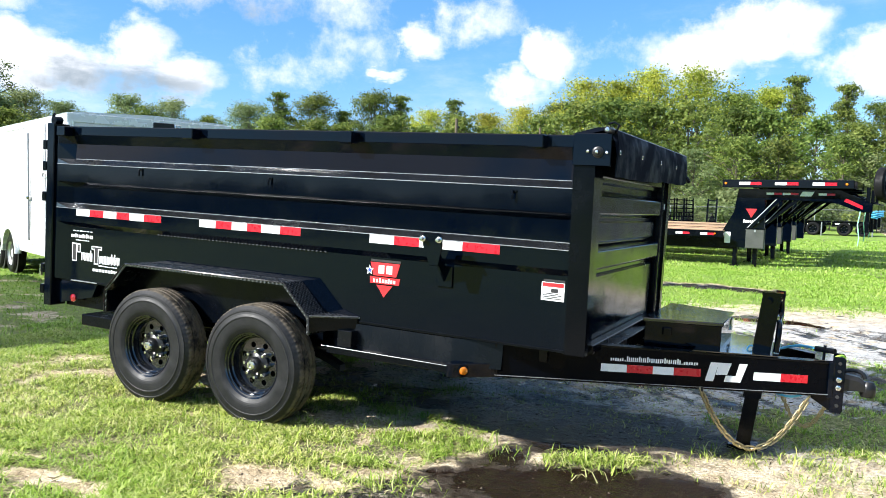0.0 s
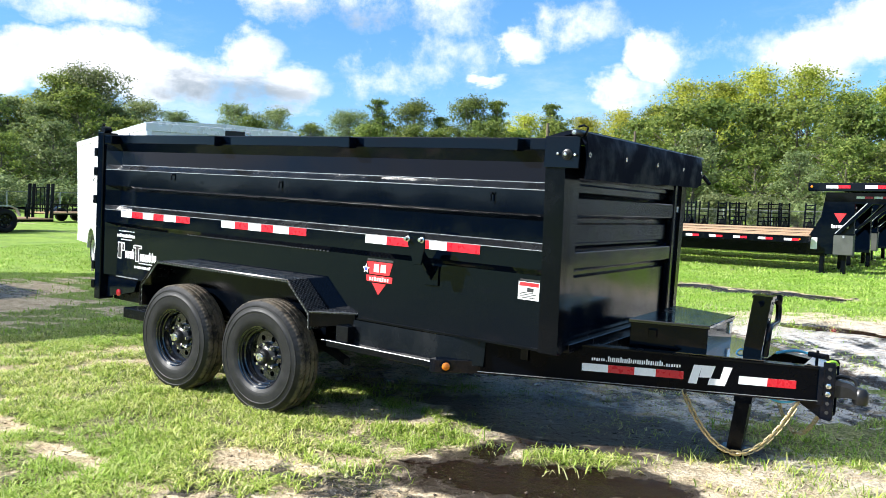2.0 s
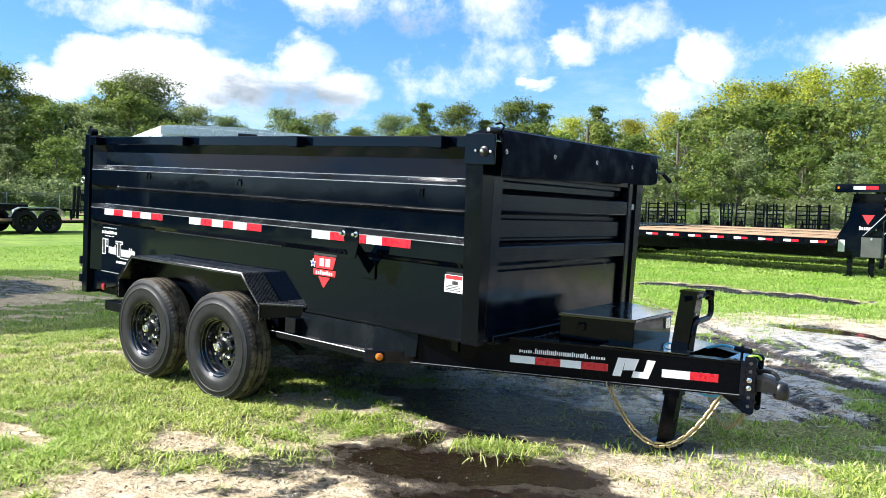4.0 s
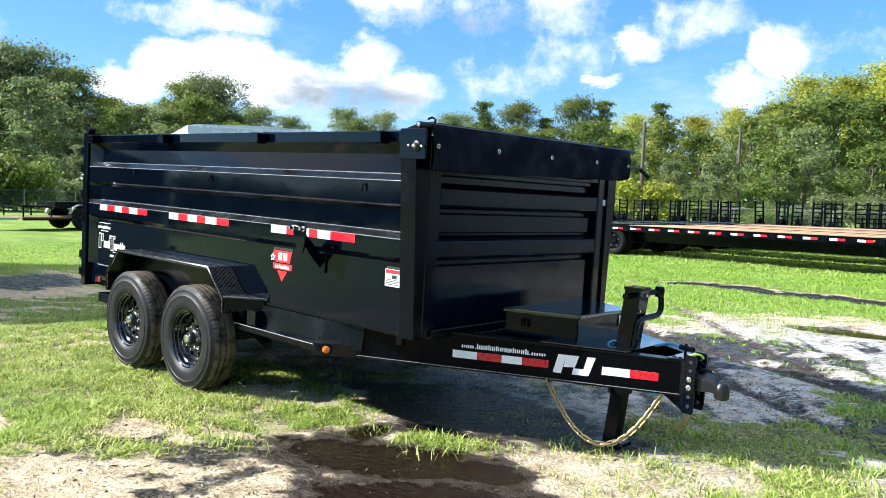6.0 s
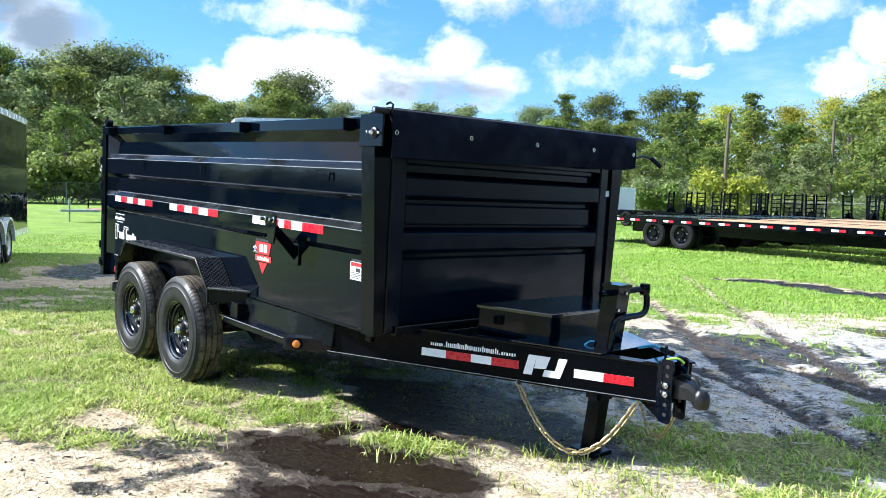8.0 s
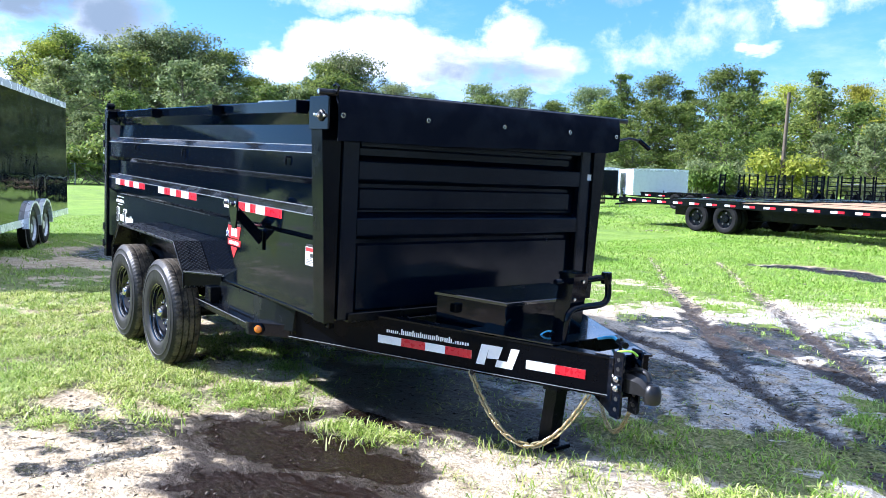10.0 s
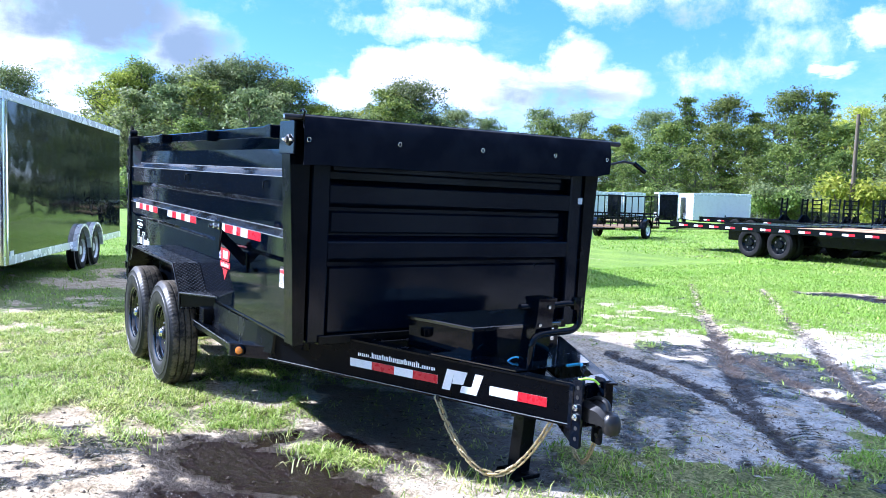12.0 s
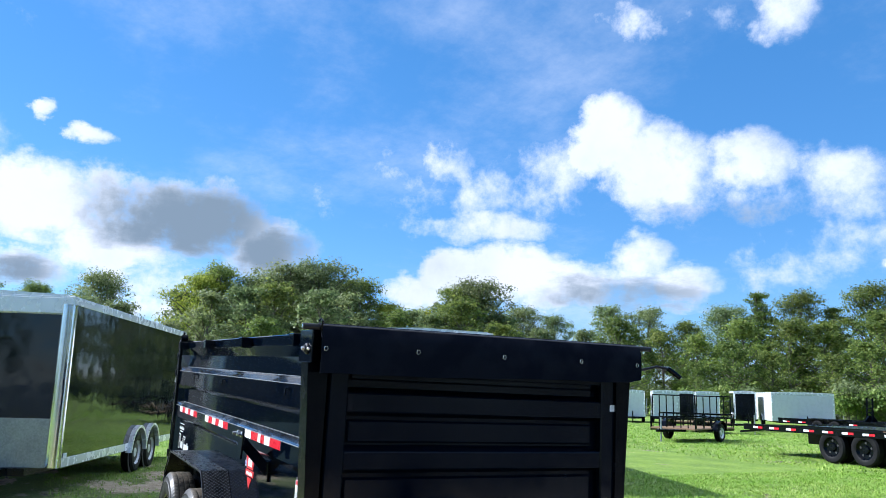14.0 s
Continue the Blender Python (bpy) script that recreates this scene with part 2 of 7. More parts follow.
BLACK_SKIN = painted("black_trailer_skin", (0.0055, 0.008, 0.011), 0.05, 0.03, 0.009, 0.0, 0.5)


def board_material():
    """Brown deck planks, each of its own shade."""
    p = Mat("weathered_deck_boards", (0.3, 0.2, 0.12), 0.75)
    each = p.node("ObjectInfo").outputs["Random"]
    grain = p.noise(9.0, 6, 0.65, stretch=(0.15, 3, 3))
    c = p.ramp(p.math("ADD", p.math("MULTIPLY", each, 0.65), p.math("MULTIPLY", grain, 0.5)), (0.2, (0.10, 0.070, 0.045)), (0.55, (0.27, 0.165, 0.085)), (0.9, (0.46, 0.31, 0.18)))
    p.color(c)
    p.bump(grain, 0.5, 0.003)
    return p.m


WOOD = board_material()

GALV = plain("galvanised_steel", (0.33, 0.35, 0.36), 0.45, 0.7, 0.2, 30)
POLE_WOOD = plain("grey_pole_timber", (0.11, 0.085, 0.06), 0.85, 0.0, 0.35, 20, 0.004)
SPARE = painted("spare_rubber", (0.008, 0.008, 0.009), 0.5, 0.02, 0.0, 0.0, 0.12)


def rubber():
    """Tyre rubber; pale brown road dust clings to the tread."""
    p = Mat("tyre_rubber", (0.02, 0.02, 0.02), 0.5, 0.0, 0.0, 0.3)
    sep = p.node("SeparateXYZ")
    p.link(p.coord, sep.inputs[0])
    x, y, z = sep.outputs
    r = p.math("SQRT", p.math("ADD", p.math("MULTIPLY", x, x), p.math("MULTIPLY", z, z)), 0.0)
    tread = p.math("MULTIPLY", p.fit(r, 0.370, 0.381), p.fit(p.noise(14.0, 6, 0.7), 0.34, 0.56))
    side = p.ramp(p.noise(20.0, 5), (0.35, (0.0055, 0.006, 0.007)), (0.65, (0.012, 0.012, 0.013)))
    p.color(p.mix(tread, side, p.mix(p.noise(60.0, 3), (0.04, 0.033, 0.026), (0.17, 0.14, 0.10))))
    p.rough(p.fit(p.noise(9.0, 5), 0.3, 0.7, 0.42, 0.62))
    rings = p.node("TexWave")
    rings.wave_type, rings.rings_direction = "RINGS", "Y"
    rings.inputs["Scale"].default_value = 30.0
    p.link(p.coord, rings.inputs["Vector"])
    p.bump(p.math("ADD", p.math("MULTIPLY", rings.outputs[1], 0.6), p.noise(90.0, 3)), 0.25, 0.001)
    return p.m


RUBBER = rubber()


def diamond_plate():
    """Tread plate: raised bars in two directions."""
    p = Mat("tread_plate_top", (0.006, 0.007, 0.010), 0.2, 0.0, 0.6, 0.5)
    sp = p.node("SeparateXYZ")
    p.link(p.coord, sp.inputs[0])
    cb = p.node("CombineXYZ")
    p.link(p.math("SUBTRACT", sp.outputs[0], p.math("MULTIPLY", sp.outputs[2], 0.75)), cb.inputs[0])
    p.link(sp.outputs[1], cb.inputs[1])
    ax = p.node("SeparateXYZ")
    p.link(cb.outputs[0], ax.inputs[0])
    u = p.math("MULTIPLY", p.math("ADD", ax.outputs[0], ax.outputs[1]), 30.0)
    v = p.math("MULTIPLY", p.math("SUBTRACT", ax.outputs[0], ax.outputs[1]), 30.0)
    cu, cv = (p.math("ABSOLUTE", p.math("SUBTRACT", p.math("FRACT", q, 0.0), 0.5), 0.0) for q in (u, v))
    odd = p.math("FLOORED_MODULO", p.math("ADD", p.math("FLOOR", u, 0.0), p.math("FLOOR", v, 0.0)), 2.0)
    bar_a = p.math("MULTIPLY", p.fit(cu, 0.30, 0.46, 1.0, 0.0), p.fit(cv, 0.06, 0.20, 1.0, 0.0))
    bar_b = p.math("MULTIPLY", p.fit(cv, 0.30, 0.46, 1.0, 0.0), p.fit(cu, 0.06, 0.20, 1.0, 0.0))
    bars_up = p.math("ADD", p.math("MULTIPLY", bar_a, odd), p.math("MULTIPLY", bar_b, p.math("SUBTRACT", 1.0, odd)))
    # Pale bars put the sky's glints on the raised tread into the colour.
    p.color(p.mix(bars_up, (0.005, 0.006, 0.009), (0.20, 0.215, 0.23)))
    p.bump(bars_up, 1.0, 0.007)
    p.rough(p.fit(p.noise(30.0, 4), 0.3, 0.7, 0.16, 0.42))
    return p.m


PLATE = diamond_plate()


# ---- mesh helpers ----
def box(x0, y0, z0, x1, y1, z1, bev=0.003, bm=None):
    bm = bm or bmesh.new()
    vs = bmesh.ops.create_cube(bm, size=1.0)["verts"]
    for v in vs:
        v.co = Vector(((x0 + x1) / 2 + v.co.x * (x1 - x0), (y0 + y1) / 2 + v.co.y * (y1 - y0), (z0 + z1) / 2 + v.co.z * (z1 - z0)))
    if bev:
        es = list({e for v in vs for e in v.link_edges})
        bmesh.ops.bevel(bm, geom=es, offset=min(bev, 0.45 * min(abs(x1 - x0), abs(y1 - y0), abs(z1 - z0))), segments=1, affect="EDGES")
    return bm


def frame_of(way):
    z = Vector(way).normalized()
    a = Vector((0, 0, 1)) if abs(z.z) < 0.95 else Vector((1, 0, 0))
    x = a.cross(z).normalized()
    return x, z.cross(x), z


def tube(points, r, seg=10, bm=None, closed=False, cap=True):
    """A round bar along a line of points."""
    bm = bm or bmesh.new()
    pts = [Vector(p) for p in points]
    rings = []
    n = len(pts)
    u = None
    for i, p in enumerate(pts):
        if closed:
            way = pts[(i + 1) % n] - pts[i - 1]
        else:
            way = pts[min(i + 1, n - 1)] - pts[max(i - 1, 0)]
        way.normalize()
        if u is None:
            u = frame_of(way)[0]
        u = (u - way * u.dot(way)).normalized()
        w = way.cross(u)
        rings.append([bm.verts.new(p + (u * math.cos(k * math.tau / seg) + w * math.sin(k * math.tau / seg)) * r) for k in range(seg)])
    for i in range(n if closed else n - 1):
        a, b = rings[i], rings[(i + 1) % n]
        for k in range(seg):
            bm.faces.new((a[k], a[(k + 1) % seg], b[(k + 1) % seg], b[k]))
    if cap and not closed:
        bm.faces.new(rings[0][::-1])
        bm.faces.new(rings[-1])
    return bm


def lathe(profile, centre, way, seg=32, bm=None, cap=True):
    """Turns (radius, height) pairs round an axis."""
    bm = bm or bmesh.new()
    x, y, z = frame_of(way)
    c = Vector(centre)
    rings = []
    for r, h in profile:
        rings.append([bm.verts.new(c + z * h + (x * math.cos(k * math.tau / seg) + y * math.sin(k * math.tau / seg)) * max(r, 1e-4)) for k in range(seg)])
    for a, b in zip(rings, rings[1:]):
        for k in range(seg):
            bm.faces.new((a[k], a[(k + 1) % seg], b[(k + 1) % seg], b[k]))
    if cap:
        bm.faces.new(rings[0][::-1])
        bm.faces.new(rings[-1])
    return bm


def prism(outline, depth, to3, bm=None, bev=0.0):
    """A flat outline pushed to a depth; to3 maps (u, v, d) to space."""
    bm = bm or bmesh.new()
    a = [bm.verts.new(to3(u, v, 0.0)) for u, v in outline]
    b = [bm.verts.new(to3(u, v, depth)) for u, v in outline]
    n = len(outline)
    fs = [bm.faces.new(a), bm.faces.new(b[::-1])]
    fs += [bm.faces.new((a[k], b[k], b[(k + 1) % n], a[(k + 1) % n])) for k in range(n)]
    if bev:
        bmesh.ops.bevel(bm, geom=list({e for f in fs for e in f.edges}), offset=bev, segments=1, affect="EDGES")
    return bm


def loft(rows, bm=None, closed=True, cap=True):
    """Skins rows of points of equal length."""
    bm = bm or bmesh.new()
    rr = [[bm.verts.new(p) for p in row] for row in rows]
    n = len(rr[0])
    for a, b in zip(rr, rr[1:]):
        for k in range(n if closed else n - 1):
            bm.faces.new((a[k], a[(k + 1) % n], b[(k + 1) % n], b[k]))
    if cap and closed:
        bm.faces.new(rr[0][::-1])
        bm.faces.new(rr[-1])
    return bm


def mesh_of(name, bm, material, smooth=35):
    bmesh.ops.recalc_face_normals(bm, faces=bm.faces[:])
    me = bpy.data.meshes.new(name)
    bm.to_mesh(me)
    bm.free()
    for mm in (material if isinstance(material, (list, tuple)) else [material]):
        me.materials.append(mm)
    if smooth:
        me.polygons.foreach_set("use_smooth", [True] * len(me.polygons))
        me.set_sharp_from_angle(angle=radians(smooth))
    return me


def part(name, bm, material, parent, label="", smooth=35):
    ob = new(name, mesh_of(name, bm, material, smooth))
    ob.parent = parent
    return tagged(ob, label) if label else ob


def like(ob, m, parent=None):
    """One more part on the same mesh."""
    o = new(ob.name.split(".")[0], ob.data)
    o.parent = parent or ob.parent
    o.matrix_basis = m
    if "label" in ob:
        o["label"] = ob["label"]
    return o


def thing(name, m, label, category, group=""):
    ob = new(name)
    ob.matrix_basis = m
    return tagged(ob, label, category, group)


def shift(x, y, z):
    return Matrix.Translation((x, y, z))


XZ = lambda y: (lambda u, v, d: Vector((u, y + d, v)))
YZ = lambda x: (lambda u, v, d: Vector((x + d, u, v)))
XY = lambda z: (lambda u, v, d: Vector((u, v, z + d)))


# ---- ground ----
def lattice(x, y, seed):
    h = (x * 374761393 + y * 668265263 + seed * 974634777) & 0xFFFFFFFF
    h = ((h ^ (h >> 13)) * 1274126177) & 0xFFFFFFFF
    return ((h ^ (h >> 16)) & 0xFFFF) / 65535.0


def vnoise(x, y, scale, seed=0, octaves=3):
    """Smooth value noise in 0..1 on arrays."""
    total = np.zeros(np.shape(x))
    amp, norm = 1.0, 0.0
    for o in range(octaves):
        u, v = np.asarray(x) * scale + 1000.0, np.asarray(y) * scale + 1000.0
        i, j = np.floor(u).astype(np.int64), np.floor(v).astype(np.int64)
        f, g = u - i, v - j
        f, g = f * f * (3 - 2 * f), g * g * (3 - 2 * g)
        s = seed + 17 * o
        a = lattice(i, j, s) * (1 - f) + lattice(i + 1, j, s) * f
        b = lattice(i, j + 1, s) * (1 - f) + lattice(i + 1, j + 1, s) * f
        total += amp * (a * (1 - g) + b * g)
        norm += amp
        amp, scale = amp * 0.5, scale * 2.1
    return total / norm


def step(v, lo, hi):
    t = np.clip((v - lo) / (hi - lo), 0, 1)
    return t * t * (3 - 2 * t)


def blob(x, y, cx, cy, rx, ry, turn=0.0):
    c, s = math.cos(radians(turn)), math.sin(radians(turn))
    u, v = (x - cx) * c + (y - cy) * s, -(x - cx) * s + (y - cy) * c
    return np.exp(-((u / rx) ** 2 + (v / ry) ** 2))


TRACKS = (((-6.4, 13.6), (-4.53, 11.46), (-2.58, 9.37), (-1.29, 7.9), (-0.44, 7.02), (0.84, 6.01), (2.2, 4.6)),
          ((-5.4, 14.2), (-3.47, 11.84), (-2.13, 10.3), (-1.31, 9.32), (-0.08, 7.97), (1.6, 6.6)),
          ((-2.6, 7.75), (-1.5, 7.51), (-0.4, 7.0)), ((-2.6, 9.2), (-1.89, 8.75), (-0.58, 8.04), (0.16, 7.56), (2.0, 6.9)), ((-0.7, 11.3), (0.8, 9.9), (2.4, 9.2)))


def ruts(x, y):
    """How deep a place lies in the wheel tracks, 0 to 1."""
    best = np.full(np.shape(x), 9.0)
    for line in TRACKS:
        for (ax, ay), (bx_, by_) in zip(line, line[1:]):
            dx, dy = bx_ - ax, by_ - ay
            t = np.clip(((x - ax) * dx + (y - ay) * dy) / (dx * dx + dy * dy), 0, 1)
            best = np.minimum(best, np.hypot(x - ax - t * dx, y - ay - t * dy))
    return np.exp(-(best / 0.115) ** 2)


def trench(x, y):
    """An old wet rut across the meadow."""
    t = np.clip((x + 4.8) / 4.2, 0, 1)
    off = y - (14.75 - 0.5 * t) - 0.12 * np.sin(3.0 * x)
    return np.exp(-(off / 0.50) ** 2) * step(x, -5.2, -4.0) * (1 - step(x, -1.2, -0.2))


# pools of brown water: centre, half axes, turn
POOLS = ((-1.38, 3.67, 0.37, 0.21, 6), (-1.16, 3.92, 0.30, 0.10, 30), (-1.00, 3.76, 0.26, 0.16, 20), (-0.76, 3.38, 0.38, 0.20, 38), (-0.68, 3.99, 0.25, 0.13, 18), (-1.30, 4.36, 0.30, 0.08, 12), (-1.55, 4.06, 0.12, 0.18, 0), (-0.40, 3.60, 0.40, 0.20, 20))


# loose grass on the bare ground by the tongue: centre, half axes
GRASS_PATCHES = ((0.12, 7.25, 0.45, 0.16), (0.42, 6.25, 0.32, 0.16), (0.45, 6.8, 0.25, 0.2), (0.15, 5.85, 0.3, 0.15), (0.4, 5.45, 0.35, 0.12), (0.9, 6.0, 0.4, 0.2), (-0.45, 6.2, 0.3, 0.1))


def widest(*fields):
    return np.max(np.stack(fields), 0)


def masks(x, y):
    """Share of grass, of wet mud and of pale dry sand at a place."""
    n1, n2, n3 = vnoise(x, y, 0.9, 3, 4), vnoise(x, y, 2.6, 9, 4), vnoise(x, y, 7.0, 21, 3)
    rag = (n1 - 0.5) * 1.0 + (n2 - 0.5) * 1.1 + (n3 - 0.5) * 0.9
    bare = 0.66 * blob(x, y, -1.0, 2.6, 1.5, 0.9) + 0.8 * blob(x, y, 0.5, 3.6, 1.2, 1.4)
    bare = np.maximum(bare, 1.6 * blob(x, y, -1.4, 6.5, 2.1, 1.8))
    bare = np.maximum(bare, 1.35 * blob(x, y, 2.2, 9.9, 4.2, 2.3, -8))
    bare = np.maximum(bare, 0.95 * blob(x, y, -1.6, 8.4, 1.5, 1.3))
    bare = np.maximum(bare, 1.35 * blob(x, y, -10.8, 5.5, 1.35, 0.85, -20))
    ditch = trench(x, y)
    bare = np.maximum(bare, 1.5 * ditch * (1.7 * n2 - 0.15))
    bare = np.maximum(bare, 0.22 * blob(x, y, -4.0, 2.2, 1.6, 0.8))
    bare = np.maximum(bare, 0.9 * blob(x, y, 2.0, 7.0, 1.6, 2.0))
    bare = np.maximum(bare, 1.25 * blob(x, y, 7.0, 7.0, 5.6, 6.0))
    bare = bare + 0.22 * blob(x, y, -2.6, 2.6, 3.2, 1.3)
    for cx, cy, rx, ry in ((-1.5, 3.15, 0.50, 0.30), (-2.48, 3.03, 0.50, 0.22), (-1.75, 2.45, 0.9, 0.35), (-1.25, 2.80, 0.6, 0.4), (-3.40, 2.50, 0.40, 0.10), (-4.1, 2.6, 0.3, 0.08), (-2.05, 3.36, 0.3, 0.10),
                           (-0.35, 4.46, 0.45, 0.20), (0.15, 4.75, 0.5, 0.22), (-3.25, 3.95, 0.30, 0.12), (-2.75, 4.10, 0.4, 0.12), (-0.98, 3.52, 0.22, 0.035), (-1.67, 3.05, 0.4, 0.3), (-0.40, 4.55, 0.35, 0.16)):
        bare = np.maximum(bare, 1.45 * blob(x, y, cx, cy, rx, ry))
    # unseen dark wet ground beyond the tongue, added to darken the front wall's reflection
    yard = step(x + 0.25 * np.minimum(y, 10.0), 5.0, 6.5)
    bare = np.maximum(bare, 1.6 * yard)
    # wheel tracks running out over the meadow
    track = ruts(x, y)
    bare = np.maximum(bare, 1.0 * track * (0.2 + 1.2 * n2) * (1 - 0.55 * step(y, 9.0, 11.5)))
    mud, damp = np.zeros(np.shape(x)), np.zeros(np.shape(x))
    for cx, cy, rx, ry, turn in POOLS:
        mud = np.maximum(mud, 1.15 * blob(x, y, cx, cy, rx, ry, turn))
        damp = np.maximum(damp, 1.15 * blob(x, y, cx, cy, rx * 1.5, ry * 2.0, turn))
    # Wet soil and silt below the trailer; their dark colour also deepens the shade.
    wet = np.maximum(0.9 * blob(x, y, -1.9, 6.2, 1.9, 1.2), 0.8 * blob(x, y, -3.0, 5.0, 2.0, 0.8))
    mud_all = widest(step(mud + 0.50 * rag + 0.7 * (vnoise(x, y, 15.0, 57, 2) - 0.5), 0.14, 0.62), 0.58 * step(np.maximum(damp, 1.2 * blob(x, y, -1.5, 4.9, 1.2, 0.5)) + 0.6 * rag, 0.25, 0.65), 0.52 * step(track + 0.7 * rag, 0.40, 0.85) * (1 - 0.75 * step(y, 9.0, 10.6)))
    mud_all = np.maximum(mud_all, 0.95 * step(ditch + 0.8 * rag, 0.40, 0.8))
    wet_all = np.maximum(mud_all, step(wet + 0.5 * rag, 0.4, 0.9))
    wet_all = np.maximum(wet_all, 0.45 * step(track + 0.5 * rag, 0.25, 0.55))
    # streaks of wet and dry run the way the wheels went
    u, v = 0.55 * x - 0.83 * y, 0.83 * x + 0.55 * y
    streak = 0.55 * vnoise(u * 0.5, v * 4.0, 1.0, 63, 4) + 0.45 * vnoise(u * 1.6, v * 11.0, 1.0, 67, 3)
    wet_all = np.maximum(wet_all, 0.85 * step(blob(x, y, 0.6, 8.6, 2.4, 2.2) * step(streak, 0.51, 0.62), 0.25, 0.75))
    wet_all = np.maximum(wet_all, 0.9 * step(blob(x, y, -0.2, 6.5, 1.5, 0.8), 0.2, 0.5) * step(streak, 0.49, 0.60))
    wet_all = np.maximum(wet_all, 0.85 * step(blob(x, y, -1.4, 8.5, 1.8, 0.9) + 0.7 * rag, 0.45, 0.8))
    wet_all = np.maximum(wet_all, widest(0.5 * ditch, 0.8 * step(blob(x, y, -10.8, 5.5, 1.4, 0.8, -20) + 0.6 * rag, 0.3, 0.7)))
    wet_all = np.maximum(wet_all, 0.7 * step(blob(x, y, -1.4, 2.9, 1.3, 0.8) + 1.6 * rag, 0.75, 1.1))
    wet_all = np.maximum(wet_all, yard)
    # more unseen wet ground farther right, dark for the same reflection
    wet_all = np.maximum(wet_all, 0.9 * step(blob(x, y, 7.0, 7.0, 4.6, 5.0) + 0.5 * rag, 0.3, 0.7))
    wet_all = np.maximum(wet_all, 0.9 * step(blob(x, y, -0.75, 10.85, 0.85, 0.38) + 0.25 * rag, 0.45, 0.75))
    zone = np.exp(-(np.maximum(0, np.abs(x + 4.0) - 7.5) / 2.0) ** 2 - (np.maximum(0, np.abs(y - 5.5) - 4.2) / 1.6) ** 2)
    green = 1.0 - 0.16 * zone - bare + 1.15 * rag * (0.25 + 0.75 * zone) - 1.5 * mud_all
    green += 1.5 * blob(x, y, -1.12, 4.12, 0.22, 0.14, 48) + 0.75 * blob(x, y, 0.05, 5.65, 0.85, 0.36) * (0.35 + 1.1 * n3) + 0.7 * blob(x, y, -0.5, 5.3, 0.4, 0.25) + 0.5 * blob(x, y, 0.55, 6.2, 0.4, 0.25)
    green += 0.6 * blob(x, y, -2.25, 3.85, 0.5, 0.25) + 0.5 * blob(x, y, -2.1, 4.45, 0.4, 0.12) + 0.5 * blob(x, y, -3.2, 3.0, 0.9, 0.5) + 0.35 * blob(x, y, 0.7, 5.0, 0.5, 0.4)
    for cx, cy, rx, ry in GRASS_PATCHES:
        green += 0.95 * blob(x, y, cx, cy, rx, ry)
    green = step(green, 0.15, 0.95)
    return green, wet_all, mud_all, rag


def height(x, y):
    green, wet, mud, rag = masks(x, y)
    near = np.exp(-(((x + 2) / 14) ** 2 + ((y - 6) / 12) ** 2))
    z = 0.05 * (vnoise(x, y, 0.35, 5, 2) - 0.5) * (1 - near) + near * ((0.034 * (vnoise(x, y, 2.2, 31, 3) - 0.5) + 0.020 * (vnoise(x, y, 9.0, 37, 2) - 0.5)) * (1 - 0.8 * step(mud, 0.2, 0.6)))
    z += 0.014 * green * near - 0.006 * mud
    z += 0.045 * (vnoise(0.6 * x + 0.8 * y, 1.6 * (0.8 * x - 0.6 * y), 5.5, 83, 3) - 0.5) * blob(x, y, -1.8, 5.6, 2.0, 0.9)
    z += ruts(x, y) * near * (-0.035 + 0.06 * (vnoise(x, y, 12.0, 41, 2) - 0.5))
    z = z - 0.005 * step(mud, 0.45, 0.95)
    return z - 0.06 * blob(x, y, -0.75, 10.85, 0.85, 0.36) - 0.03 * trench(x, y)


def spread(lo, hi, fine, far):
    """Coordinates, fine between lo and hi, growing beyond."""
    mid = list(np.arange(lo, hi + fine / 2, fine))
    out, s, v = [], fine, hi
    while v < far:
        s *= 1.14
        v += s
        out.append(v)
    left, s, v = [], fine, lo
    while v > -far:
        s *= 1.14
        v -= s
        left.append(v)
    return np.array(left[::-1] + mid + out)


def grid_mesh(name, gx, gy, zf):
    X, Y = np.meshgrid(gx, gy)
    Z = zf(X, Y)
    nx, ny = len(gx), len(gy)
    co = np.stack([X, Y, Z], -1).reshape(-1, 3)
    idx = np.arange(nx * ny).reshape(ny, nx)
    quads = np.stack([idx[:-1, :-1], idx[:-1, 1:], idx[1:, 1:], idx[1:, :-1]], -1).reshape(-1, 4)
    return raw_mesh(name, co, quads), X, Y


def raw_mesh(name, co, faces):
    me = bpy.data.meshes.new(name)
    k = faces.shape[1]
    me.vertices.add(len(co))
    me.vertices.foreach_set("co", np.ascontiguousarray(co, dtype=np.float32).ravel())
    me.loops.add(faces.size)
    me.loops.foreach_set("vertex_index", np.ascontiguousarray(faces, dtype=np.int32).ravel())
    me.polygons.add(len(faces))
    me.polygons.foreach_set("loop_start", np.arange(0, faces.size, k, dtype=np.int32))
    me.update(calc_edges=True)
    return me


